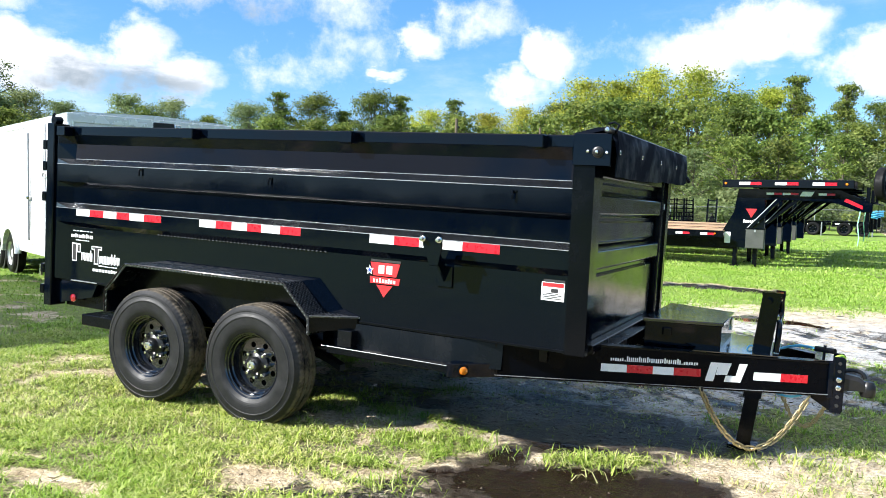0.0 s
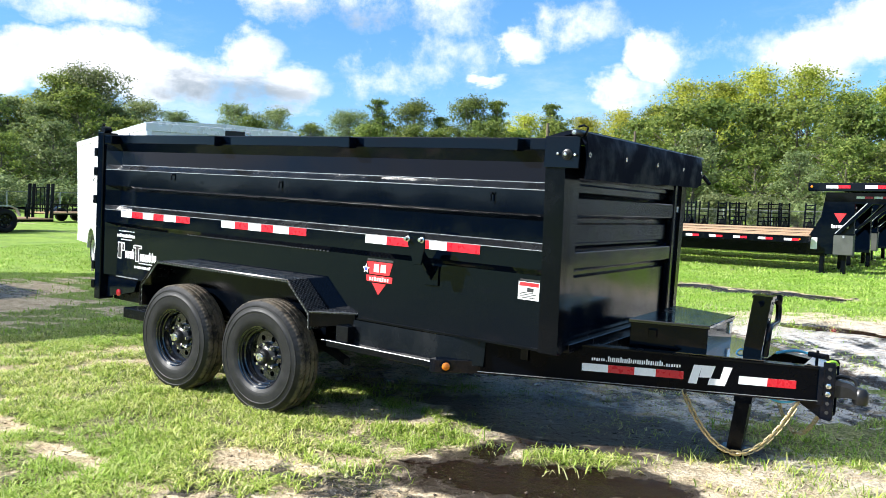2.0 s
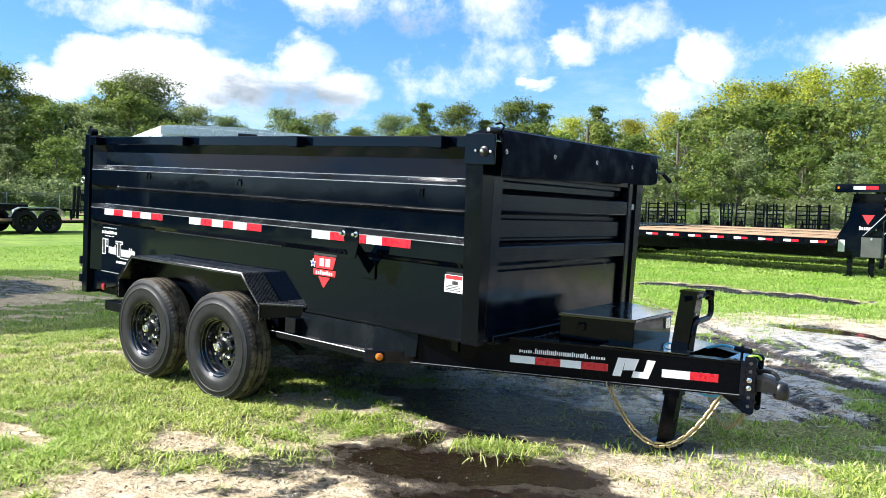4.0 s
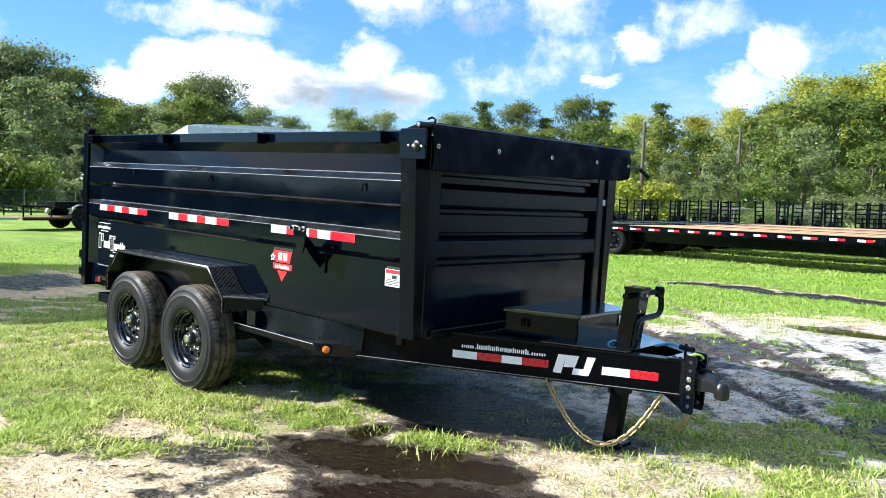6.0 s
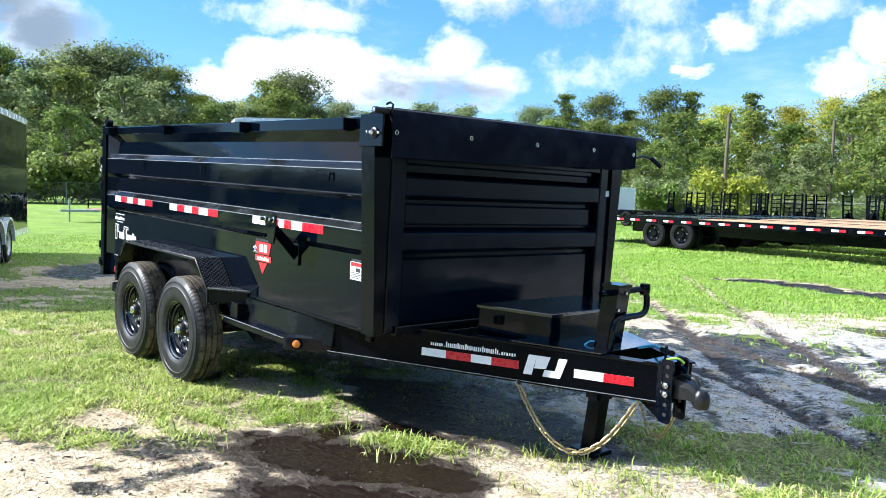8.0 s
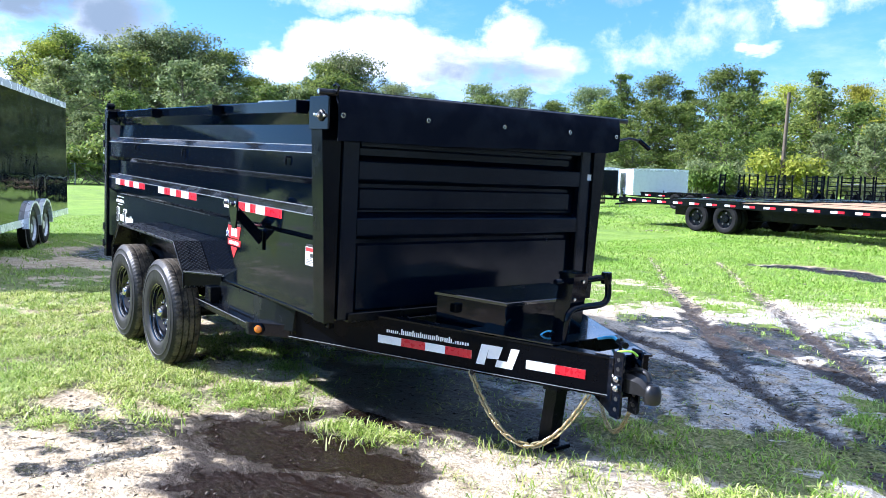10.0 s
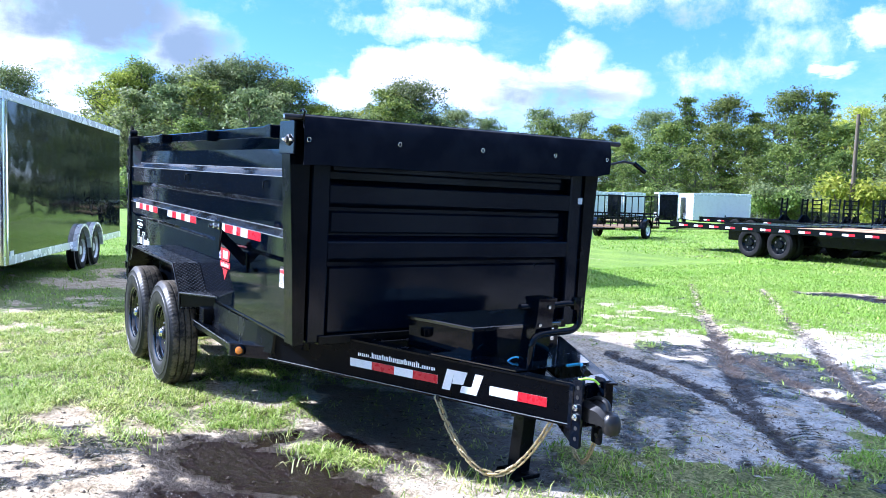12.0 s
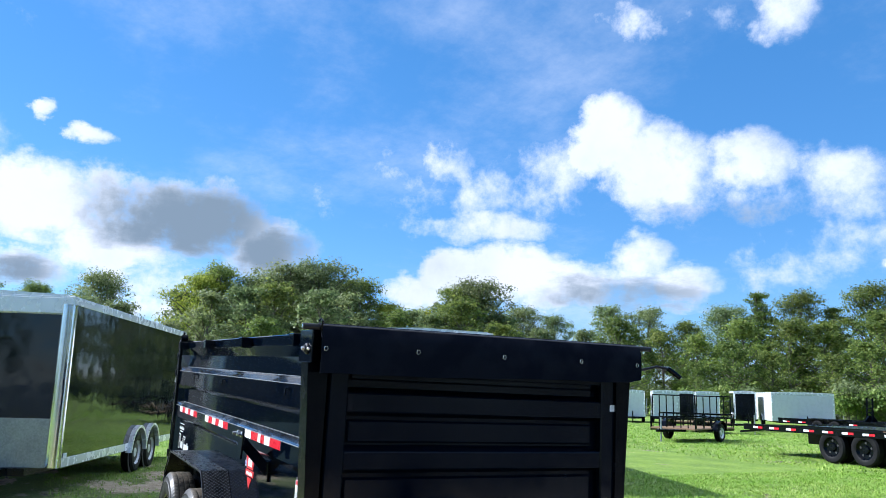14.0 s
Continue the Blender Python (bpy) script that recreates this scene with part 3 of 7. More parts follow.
def ground_material():
    p = Mat("meadow_ground", (0.3, 0.3, 0.3), 0.9)
    g = p.node("Attribute")
    g.attribute_name = "cover"
    sep = p.node("SeparateColor")
    p.link(g.outputs["Color"], sep.inputs[0])
    green, wet, mud = sep.outputs
    fray = p.noise(16.0, 6, 0.7)
    soft = p.math("MULTIPLY", p.math("SUBTRACT", fray, 0.5), 1.5)
    wet = p.fit(p.math("ADD", wet, soft), 0.30, 0.72)
    mud = p.math("ADD", mud, p.math("MULTIPLY", soft, 0.5))
    silt = p.fit(mud, 0.10, 0.50)
    mud = p.fit(mud, 0.44, 0.74)
    green = p.fit(p.math("ADD", green, soft), 0.36, 0.66)
    fine, mid, big = p.noise(45.0, 6, 0.65), p.noise(6.0, 5, 0.6), p.noise(0.22, 5, 0.6)
    sand = p.ramp(p.math("ADD", p.math("MULTIPLY", fine, 0.55), p.math("MULTIPLY", mid, 0.45)), (0.34, (0.20, 0.14, 0.075)), (0.46, (0.50, 0.385, 0.235)), (0.60, (0.78, 0.66, 0.47)))
    litter = p.fit(p.noise(70.0, 3, 0.7, stretch=(1, 2.6, 1)), 0.58, 0.66)
    sand = p.mix(p.math("MULTIPLY", litter, 0.55), sand, (0.17, 0.13, 0.06))
    sand = p.mix(p.fit(p.noise(1.9, 6, 0.7), 0.54, 0.70), sand, p.mix(fine, (0.12, 0.092, 0.06), (0.36, 0.29, 0.20)))
    washed = p.node("Attribute")
    washed.attribute_name = "washed"
    washed = p.math("MULTIPLY", washed.outputs["Fac"], p.fit(p.noise(3.4, 6, 0.7, stretch=(1, 2.2, 1)), 0.36, 0.50))
    sand = p.mix(washed, sand, p.ramp(p.math("ADD", p.math("MULTIPLY", fine, 0.6), p.math("MULTIPLY", mid, 0.4)), (0.38, (0.13, 0.115, 0.095)), (0.49, (0.48, 0.46, 0.43)), (0.63, (0.78, 0.755, 0.72))))
    soak = p.ramp(p.math("ADD", p.math("MULTIPLY", mid, 0.6), p.math("MULTIPLY", fine, 0.4)), (0.40, (0.015, 0.014, 0.014)), (0.55, (0.060, 0.055, 0.050)), (0.70, (0.30, 0.275, 0.24)))
    dirt = p.mix(wet, sand, soak)
    dirt = p.mix(silt, dirt, p.mix(fine, (0.022, 0.014, 0.009), (0.10, 0.068, 0.043)))
    dirt = p.mix(mud, dirt, p.mix(fine, (0.008, 0.0045, 0.003), (0.022, 0.012, 0.007)))
    turf_n = p.math("ADD", p.math("MULTIPLY", p.noise(0.9, 6, 0.65), 0.5), p.math("MULTIPLY", p.noise(11.0, 6, 0.7), 0.5))
    turf = p.ramp(turf_n, (0.36, (0.075, 0.135, 0.014)), (0.5, (0.17, 0.27, 0.026)), (0.62, (0.29, 0.37, 0.05)))
    turf = p.mix(p.math("MULTIPLY", p.fit(big, 0.35, 0.7), 0.45), turf, (0.18, 0.32, 0.020))
    near = p.node("Attribute")
    near.attribute_name = "thatch"
    turf = p.mix(near.outputs["Fac"], turf, p.ramp(fine, (0.40, (0.055, 0.055, 0.018)), (0.66, (0.46, 0.40, 0.21))))
    p.color(p.mix(green, dirt, turf))
    film = p.math("MULTIPLY", wet, p.fit(p.noise(3.2, 7, 0.7, stretch=(1, 1.8, 1)), 0.55, 0.46))
    r = p.mix(wet, p.mix(washed, (0.92, 0.92, 0.92), p.mix(p.fit(mid, 0.42, 0.56), (0.16, 0.16, 0.16), (0.45, 0.45, 0.45))), p.mix(film, (0.34, 0.34, 0.34), (0.06, 0.06, 0.06)))
    r = p.mix(silt, r, (0.5, 0.5, 0.5))
    r = p.mix(green, p.mix(mud, r, (0.22, 0.22, 0.22)), (0.95, 0.95, 0.95))
    p.rough(r)
    p.link(p.fit(mud, 0.0, 1.0, 0.55, 0.12), p.b.inputs["Specular IOR Level"])
    relief = p.math("ADD", p.math("MULTIPLY", fine, 0.6), p.math("MULTIPLY", p.noise(18.0, 5, 0.7), 1.0))
    still = p.math("SUBTRACT", 1.0, p.math("MULTIPLY", p.math("MAXIMUM", p.math("MULTIPLY", film, 0.6), p.math("MULTIPLY", mud, 0.7)), 0.75))
    lumps = p.math("MULTIPLY", p.noise(13.0, 4, 0.6, stretch=(1, 1.7, 1)), p.math("MULTIPLY", wet, 2.4))
    p.bump(p.math("MULTIPLY", p.math("ADD", relief, lumps), still), 1.0, 0.034)
    return p.m


def build_ground():
    gx, gy = spread(-7.5, 2.4, 0.045, 2500.0), spread(1.4, 15.2, 0.045, 2500.0)
    me, X, Y = grid_mesh("ground", gx, gy, height)
    green, wet, mud, rag = masks(X, Y)
    col = np.stack([green, wet, mud, np.ones_like(green)], -1).reshape(-1, 4).astype(np.float32)
    at = me.attributes.new("cover", "FLOAT_COLOR", "POINT")
    at.data.foreach_set("color", col.ravel())
    th = me.attributes.new("thatch", "FLOAT", "POINT")
    th.data.foreach_set("value", np.exp(-(((X + 2) / 8) ** 2 + ((Y - 3) / 5.5) ** 2)).ravel().astype(np.float32))
    # pale sand beyond the tongue; under it the pale colour stands for sky sheen
    wa = me.attributes.new("washed", "FLOAT", "POINT")
    wa.data.foreach_set("value", np.clip(1.5 * widest(blob(X, Y, -0.1, 6.9, 2.2, 1.6, -20), blob(X, Y, 1.6, 9.4, 3.6, 1.9), 0.55 * blob(X, Y, -1.6, 5.4, 1.8, 0.9), 0.95 * blob(X, Y, -0.9, 5.6, 1.3, 0.7)), 0, 1).ravel().astype(np.float32))
    me.polygons.foreach_set("use_smooth", [True] * len(me.polygons))
    me.materials.append(ground_material())
    tagged(new("ground", me), "meadow of patchy grass, pale sand and wet mud", "ground", kind="structure")


build_ground()


def water_material():
    p = Mat("muddy_water", (0.030, 0.016, 0.009), 0.03, 0.0, 0.0, 0.6)
    p.bump(p.noise(14.0, 3), 0.25, 0.004)
    return p.m


WATER = water_material()


def puddle(cx, cy, rx, ry, z, label):
    """A pool that fills the dip; the ground stands out of it at the shore."""
    bm = bmesh.new()
    ring = [bm.verts.new((cx + rx * math.cos(a) * (1 + 0.08 * math.sin(3 * a)), cy + ry * math.sin(a), z)) for a in np.linspace(0, math.tau, 40, endpoint=False)]
    bm.faces.new(ring)
    ob = new("water", mesh_of("water", bm, WATER, 0))
    tagged(ob, label, "puddle", kind="structure")


puddle(-0.75, 10.85, 0.95, 0.46, -0.040, "shallow rain puddle in the sandy track")


# ---- grass ----
def grass_material(name, lush):
    p = Mat(name, (0.12, 0.18, 0.03), 0.55, 0.0, 0.0, 0.25)
    rnd = p.node("NewGeometry").outputs["Random Per Island"]
    c = p.ramp(rnd, (0.0, (0.045, 0.075, 0.012)), (0.33, (0.34, 0.45, 0.06)), (0.70, (0.66, 0.68, 0.20)), (1.0, (0.82, 0.72, 0.45)))
    c = p.mix(p.fit(p.noise(0.7, 4), 0.35, 0.7), c, p.mix(0.6, c, (0.19, 0.36, 0.025)))
    c = p.mix(lush, c, (0.20, 0.42, 0.03))
    p.color(c)
    tr = p.node("BsdfTranslucent")
    p.link(c, tr.inputs[0])
    mx = p.node("MixShader")
    mx.inputs[0].default_value = 0.22
    out = p.nt.nodes["Material Output"]
    p.link(p.b.outputs[0], mx.inputs[1])
    p.link(tr.outputs[0], mx.inputs[2])
    p.link(mx.outputs[0], out.inputs["Surface"])
    return p.m


GRASS, LAWN = grass_material("grass_blades", 0.0), grass_material("lush_grass_blades", 0.5)


def straw_material():
    p = Mat("dead_straw", (0.3, 0.24, 0.14), 0.8)
    p.color(p.ramp(p.node("NewGeometry").outputs["Random Per Island"], (0.0, (0.05, 0.035, 0.02)), (0.45, (0.16, 0.12, 0.06)), (0.8, (0.42, 0.34, 0.20)), (1.0, (0.20, 0.26, 0.06))))
    return p.m


STRAW = straw_material()


def blades(name, xs, ys, length, width, label, droop=0.5, material=None):
    rng = np.random.default_rng(len(xs))
    n = len(xs)
    a = rng.uniform(0, math.tau, n)
    lean_by = rng.uniform(0.4, 1.0, n) * droop
    ln = length * rng.uniform(0.45, 1.25, n)
    w = width * rng.uniform(0.6, 1.3, n)
    base = np.stack([xs, ys, height(xs, ys) - 0.006], -1)
    way = np.stack([np.cos(a), np.sin(a), np.zeros(n)], -1)
    side = np.stack([-np.sin(a), np.cos(a), np.zeros(n)], -1) * (w / 2)[:, None]
    up = np.array([0, 0, 1.0])
    mid = base + way * (ln * lean_by * 0.35)[:, None] + up * (ln * 0.6)[:, None] * (1 - 0.25 * lean_by)[:, None]
    tip = base + way * (ln * lean_by * 0.8)[:, None] + up * (ln * np.maximum(0.10, 1 - 0.48 * lean_by))[:, None]
    co = np.stack([base - side, base + side, mid + side * 0.8, mid - side * 0.8, tip], 1).reshape(-1, 3)
    k = np.arange(n) * 5
    tri = np.concatenate([np.stack([k, k + 1, k + 2], -1), np.stack([k, k + 2, k + 3], -1), np.stack([k + 3, k + 2, k + 4], -1)])
    me = raw_mesh(name, co, tri)
    me.materials.append(material or GRASS)
    tagged(new(name, me), label, "grass", kind="stuff")


def sow():
    rng = np.random.default_rng(11)

    def field(x0, x1, y0, y1, count, keep):
        x, y = rng.uniform(x0, x1, count), rng.uniform(y0, y1, count)
        g = masks(x, y)[0]
        clump = step(0.5 * vnoise(x, y, 3.2, 77, 2) + 0.5 * vnoise(x, y, 13.0, 78, 2), 0.36, 0.64)
        ok = (rng.uniform(0, 1, count) < g * (0.12 + 0.95 * clump) * (1 - 0.55 * blob(x, y, 0.0, 5.8, 1.3, 0.9))) & keep(x, y)
        return x[ok], y[ok]

    near_keep = lambda x, y: ~((x > -4.9) & (x < -1.0) & (y > 4.7) & (y < 5.6))
    x, y = field(-7.0, 1.6, 1.9, 5.2, 420000, near_keep)
    blades("meadow_grass", x, y, 0.070, 0.0062, "short bright green and straw grass blades", 1.9)
    x, y = field(-7.5, 2.2, 5.0, 11.0, 200000, near_keep)
    blades("meadow_grass", x, y, 0.058, 0.0075, "short bright green grass of the meadow", 1.4, LAWN)
    x, y = field(-9.0, 2.2, 11.0, 19.0, 210000, near_keep)
    blades("meadow_grass", x, y, 0.066, 0.0095, "bright green grass of the open meadow", 1.3, LAWN)
    x, y = field(-20.0, -7.0, 3.0, 14.0, 125000, near_keep)
    blades("meadow_grass", x, y, 0.062, 0.0095, "bright green grass beside the parked trailers", 1.3, LAWN)
    x, y = field(-32.0, 5.0, 18.5, 40.0, 110000, near_keep)
    blades("meadow_grass", x, y, 0.085, 0.030, "bright green grass of the far meadow", 1.3, LAWN)
    # single coarse tufts at the edge of the mud
    cx = np.array([-1.18, -1.05, -2.2, -1.75, -0.45, 0.0, -2.6, 0.35, -0.1, -1.9, -3.3, -3.6, 0.9])
    cy = np.array([4.06, 4.20, 4.0, 4.05, 4.65, 4.75, 3.7, 4.6, 5.4, 3.3, 2.9, 3.3, 5.2])
    x = np.repeat(cx, 110) + rng.normal(0, 0.12, 110 * len(cx))
    y = np.repeat(cy, 110) + rng.normal(0, 0.07, 110 * len(cx))
    blades("grass_tufts", x, y, 0.095, 0.0065, "coarse pale green grass tufts in the mud", 1.4)
    k = 90
    cx, cy = rng.uniform(-3.4, 0.9, k), rng.uniform(4.05, 5.3, k)
    ok = (masks(cx, cy)[2] < 0.5) & (rng.random(k) < 0.75)
    cx, cy = np.repeat(cx[ok], 34), np.repeat(cy[ok], 34)
    blades("grass_tufts", cx + rng.normal(0, 0.06, len(cx)), cy + rng.normal(0, 0.045, len(cx)), 0.07, 0.0055, "sparse green grass tufts on wet soil", 1.5)
    # trodden wisps in the shade below the tongue
    k = 420
    cx, cy = rng.normal(-1.7, 1.1, k), rng.normal(5.5, 0.55, k)
    cx, cy = np.repeat(cx, 9), np.repeat(cy, 9)
    blades("grass_wisps", cx + rng.normal(0, 0.05, len(cx)), cy + rng.normal(0, 0.04, len(cx)), 0.045, 0.005, "trodden wisps of grass on wet soil", 1.9)
    # dead straw and bits of leaf lying flat
    n = 46000
    x, y = rng.uniform(-6.0, 2.0, n), rng.uniform(2.0, 7.5, n)
    g, w, mu, rag = masks(x, y)
    ok = (g < 0.75) & (mu < 0.3) & (rng.uniform(0, 1, n) < vnoise(x, y, 2.0, 91, 2))
    x, y = x[ok], y[ok]
    n = len(x)
    a, ln, wd = rng.uniform(0, math.tau, n), 0.005 + 0.028 * rng.random(n) ** 3, rng.uniform(0.001, 0.004, n)
    u = np.stack([np.cos(a) * ln, np.sin(a) * ln, rng.normal(0, 0.004, n)], -1)
    v = np.stack([-np.sin(a) * wd, np.cos(a) * wd, rng.normal(0, 0.002, n)], -1)
    c = np.stack([x, y, height(x, y) + 0.006], -1)
    co = np.stack([c - u, c + v, c + u, c - v], 1).reshape(-1, 3)
    k = np.arange(n) * 4
    me = raw_mesh("straw_litter", co, np.concatenate([np.stack([k, k + 1, k + 2], -1), np.stack([k, k + 2, k + 3], -1)]))
    me.materials.append(STRAW)
    tagged(new("straw_litter", me), "dead straw and leaf bits strewn on sand", "litter", kind="stuff")


sow()


def clods():
    """Crumbs of dark soil thrown up along the wheel tracks and the mud."""
    rng = np.random.default_rng(23)
    pts = []
    for line in TRACKS:
        for (ax, ay), (bx_, by_) in zip(line, line[1:]):
            n = int(200 * math.hypot(bx_ - ax, by_ - ay))
            t = rng.uniform(0, 1, n)
            pts.append(np.stack([ax + (bx_ - ax) * t + rng.normal(0, 0.075, n), ay + (by_ - ay) * t + rng.normal(0, 0.075, n)], -1))
    pts.append(np.stack([rng.normal(-1.5, 0.9, 500), rng.normal(3.0, 0.5, 500)], -1))
    p = np.concatenate(pts)
    n = len(p)
    s = 0.002 + 0.011 * rng.uniform(0, 1, n) ** 4
    c = np.stack([p[:, 0], p[:, 1], height(p[:, 0], p[:, 1]) + s * 0.3], -1)
    corner = np.array([(1, 0, 0), (0, 1, 0), (-1, 0, 0), (0, -1, 0), (0, 0, 0.8), (0, 0, -0.8)])
    co = (c[:, None, :] + corner[None] * s[:, None, None] * rng.uniform(0.6, 1.4, (n, 6, 1))).reshape(-1, 3)
    face = np.array([(0, 1, 4), (1, 2, 4), (2, 3, 4), (3, 0, 4), (1, 0, 5), (2, 1, 5), (3, 2, 5), (0, 3, 5)])
    me = raw_mesh("soil_clods", co, (face[None] + (np.arange(n) * 6)[:, None, None]).reshape(-1, 3))
    me.materials.append(plain("dark_soil", (0.12, 0.092, 0.068), 0.85, 0.0, 0.5, 30))
    tagged(new("soil_clods", me), "dark crumbs of wet soil along wheel tracks", "soil", kind="stuff")


clods()


# ---- dump trailer ----
# built level in its own frame; the trailer stands slightly nose down
SEAT = pose(0, 0, EYE, -0.7, 1.72, 0) @ shift(0, 0, -1.5)
YC = 4.98


def far_y(y):
    return 2 * YC - y


def tape(parent, x0, x1, z0, z1, y, cuts, m=None):
    """A strip of white and red reflective tape on a wall that faces -y."""
    s = part("reflective_tape", box(x0, y - 0.0012, z0, x1, y, z1, 0), WHITE_TAPE, parent, "white reflective tape with red blocks", 0)
    for a, b in cuts:
        part("red_block", box(x0 + a * (x1 - x0), y - 0.002, z0, x0 + b * (x1 - x0), y - 0.0012, z1, 0), RED_TAPE, s, "", 0)
    if m:
        s.matrix_basis = m
    return s


def bars(parent, rows, y, material, name="lettering"):
    """Unreadable writing as plain bars on a wall that faces -y: rows of x0, x1, z0, z1."""
    bm = bmesh.new()
    for x0, x1, z0, z1 in rows:
        box(x0, y - 0.0015, z0, x1, y, z1, 0, bm)
    ob = part(name, bm, material, parent, "", 0)
    ob["kind"] = "stuff"
    return ob


def word(x0, x1, z0, z1, n, seed):
    """The bars of one line of print, of uneven widths."""
    r = random.Random(seed)
    step_x = (x1 - x0) / n
    return [(x0 + (k + 0.12) * step_x, x0 + (k + r.uniform(0.66, 0.84)) * step_x, z0, z1 - r.choice((0, 0.2, 0.2, 0.24)) * (z1 - z0)) for k in range(n)]


def print_line(x0, x1, z0, z1, n, seed):
    """Bars of small print: a thick and a thin stroke for each sign."""
    r = random.Random(seed)
    w = (x1 - x0) / n
    out = []
    for k in range(n):
        top = z1 - r.choice((0, 0.24, 0.24, 0.24)) * (z1 - z0)
        out.append((x0 + (k + 0.08) * w, x0 + (k + 0.40) * w, z0, top))
        out.append((x0 + (k + 0.56) * w, x0 + (k + 0.86) * w, z0 + r.choice((0.0, 0.1)) * (z1 - z0), z1 - 0.24 * (z1 - z0)))
    return out


def side_wall(parent, mirror):
    """Pressed steel side with two ledges; its ends run out flush."""
    prof = [(0.030, 1.800), (0.060, 1.735), (0.050, 1.622), (0.0, 1.582), (0.0, 1.452), (0.045, 1.415), (0.045, 1.290), (0.0, 1.254), (0.0, 1.150), (0.030, 1.115), (0.030, 0.715)]
    back = [(0.085, 0.715), (0.085, 1.800)]
    rows = []
    for x, k in ((-5.26, 0.0), (-5.235, 0.05), (-5.10, 1.0), (-1.24, 1.0), (-1.205, 0.9)):
        rows.append([Vector((x, 3.945 + (o * k if i < len(prof) else o), z)) for i, (o, z) in enumerate(prof + back)])
    if mirror:
        rows = [[Vector((p.x, far_y(p.y), p.z)) for p in row] for row in rows]
    wall = part("side_wall", loft(rows), BLACK, parent, "pressed steel side wall in gloss black paint", 0)
    # upward ledge faces take the lightened black that carries their sky sheen
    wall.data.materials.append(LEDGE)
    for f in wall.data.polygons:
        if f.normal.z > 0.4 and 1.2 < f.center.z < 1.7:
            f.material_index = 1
    return wall


def tread_ring(r_out, w):
    """Tyre section as (radius, across)."""
    h = w / 2
    return [(0.196, -h * 0.74), (0.214, -h * 0.88), (0.232, -h * 0.955), (0.236, -h * 0.975), (0.262, -h), (0.300, -h * 1.0), (0.303, -h * 1.025), (0.309, -h * 1.025), (0.312, -h * 0.995), (0.340, -h * 0.96), (0.343, -h * 0.985), (0.349, -h * 0.975), (0.352, -h * 0.93), (0.374, -h * 0.82), (r_out, -h * 0.70),
            (r_out, -h * 0.44), (r_out - 0.009, -h * 0.42), (r_out - 0.009, -h * 0.36), (r_out + 0.001, -h * 0.34), (r_out + 0.002, -h * 0.05),
            (r_out - 0.008, -h * 0.03), (r_out - 0.008, h * 0.03), (r_out + 0.002, h * 0.05), (r_out + 0.001, h * 0.34), (r_out - 0.009, h * 0.36),
            (r_out - 0.009, h * 0.42), (r_out, h * 0.44), (r_out, h * 0.70), (0.374, h * 0.82), (0.352, h * 0.93), (0.320, h * 0.99), (0.262, h), (0.214, h * 0.88), (0.196, h * 0.74)]


def tyre(parent, r_out=0.384, w=0.205, seg=228, material=None):
    bm = bmesh.new()
    prof = tread_ring(r_out, w)
    rings = []
    for k in range(seg):
        a = k * math.tau / seg
        ring = []
        for r, c in prof:
            notch = 0.004 if (k % 3 == 0 and r > r_out - 0.02 and abs(c) > w * 0.21) else (0.0025 if k % 3 == 0 and r > 0.36 else 0.0)
            ring.append(bm.verts.new(((r - notch) * math.cos(a), c, (r - notch) * math.sin(a))))
        rings.append(ring)
    for k in range(seg):
        a, b = rings[k], rings[(k + 1) % seg]
        for i in range(len(prof) - 1):
            bm.faces.new((a[i], a[i + 1], b[i + 1], b[i]))
    return part("tyre", bm, material or RUBBER, parent, "black ribbed trailer tyre", 40)


def holed_disc(r0, r1, holes, hole_r, ring_r, y, thick=0.006):
    """A flat ring with a circle of holes through it."""
    bm = bmesh.new()

    def circle(cx, cz, r, n):
        vs = [bm.verts.new((cx + r * math.cos(k * math.tau / n), y, cz + r * math.sin(k * math.tau / n))) for k in range(n)]
        return [bm.edges.new((vs[k], vs[(k + 1) % n])) for k in range(n)]

    es = circle(0, 0, r1, 48) + circle(0, 0, r0, 32)
    for h in range(holes):
        a = (h + 0.5) * math.tau / holes
        es += circle(ring_r * math.cos(a), ring_r * math.sin(a), hole_r, 14)
    bmesh.ops.triangle_fill(bm, use_beauty=True, use_dissolve=False, edges=es)
    geo = bmesh.ops.extrude_face_region(bm, geom=bm.faces[:])["geom"]
    for g in geo:
        if isinstance(g, bmesh.types.BMVert):
            g.co.y += thick
    return bm


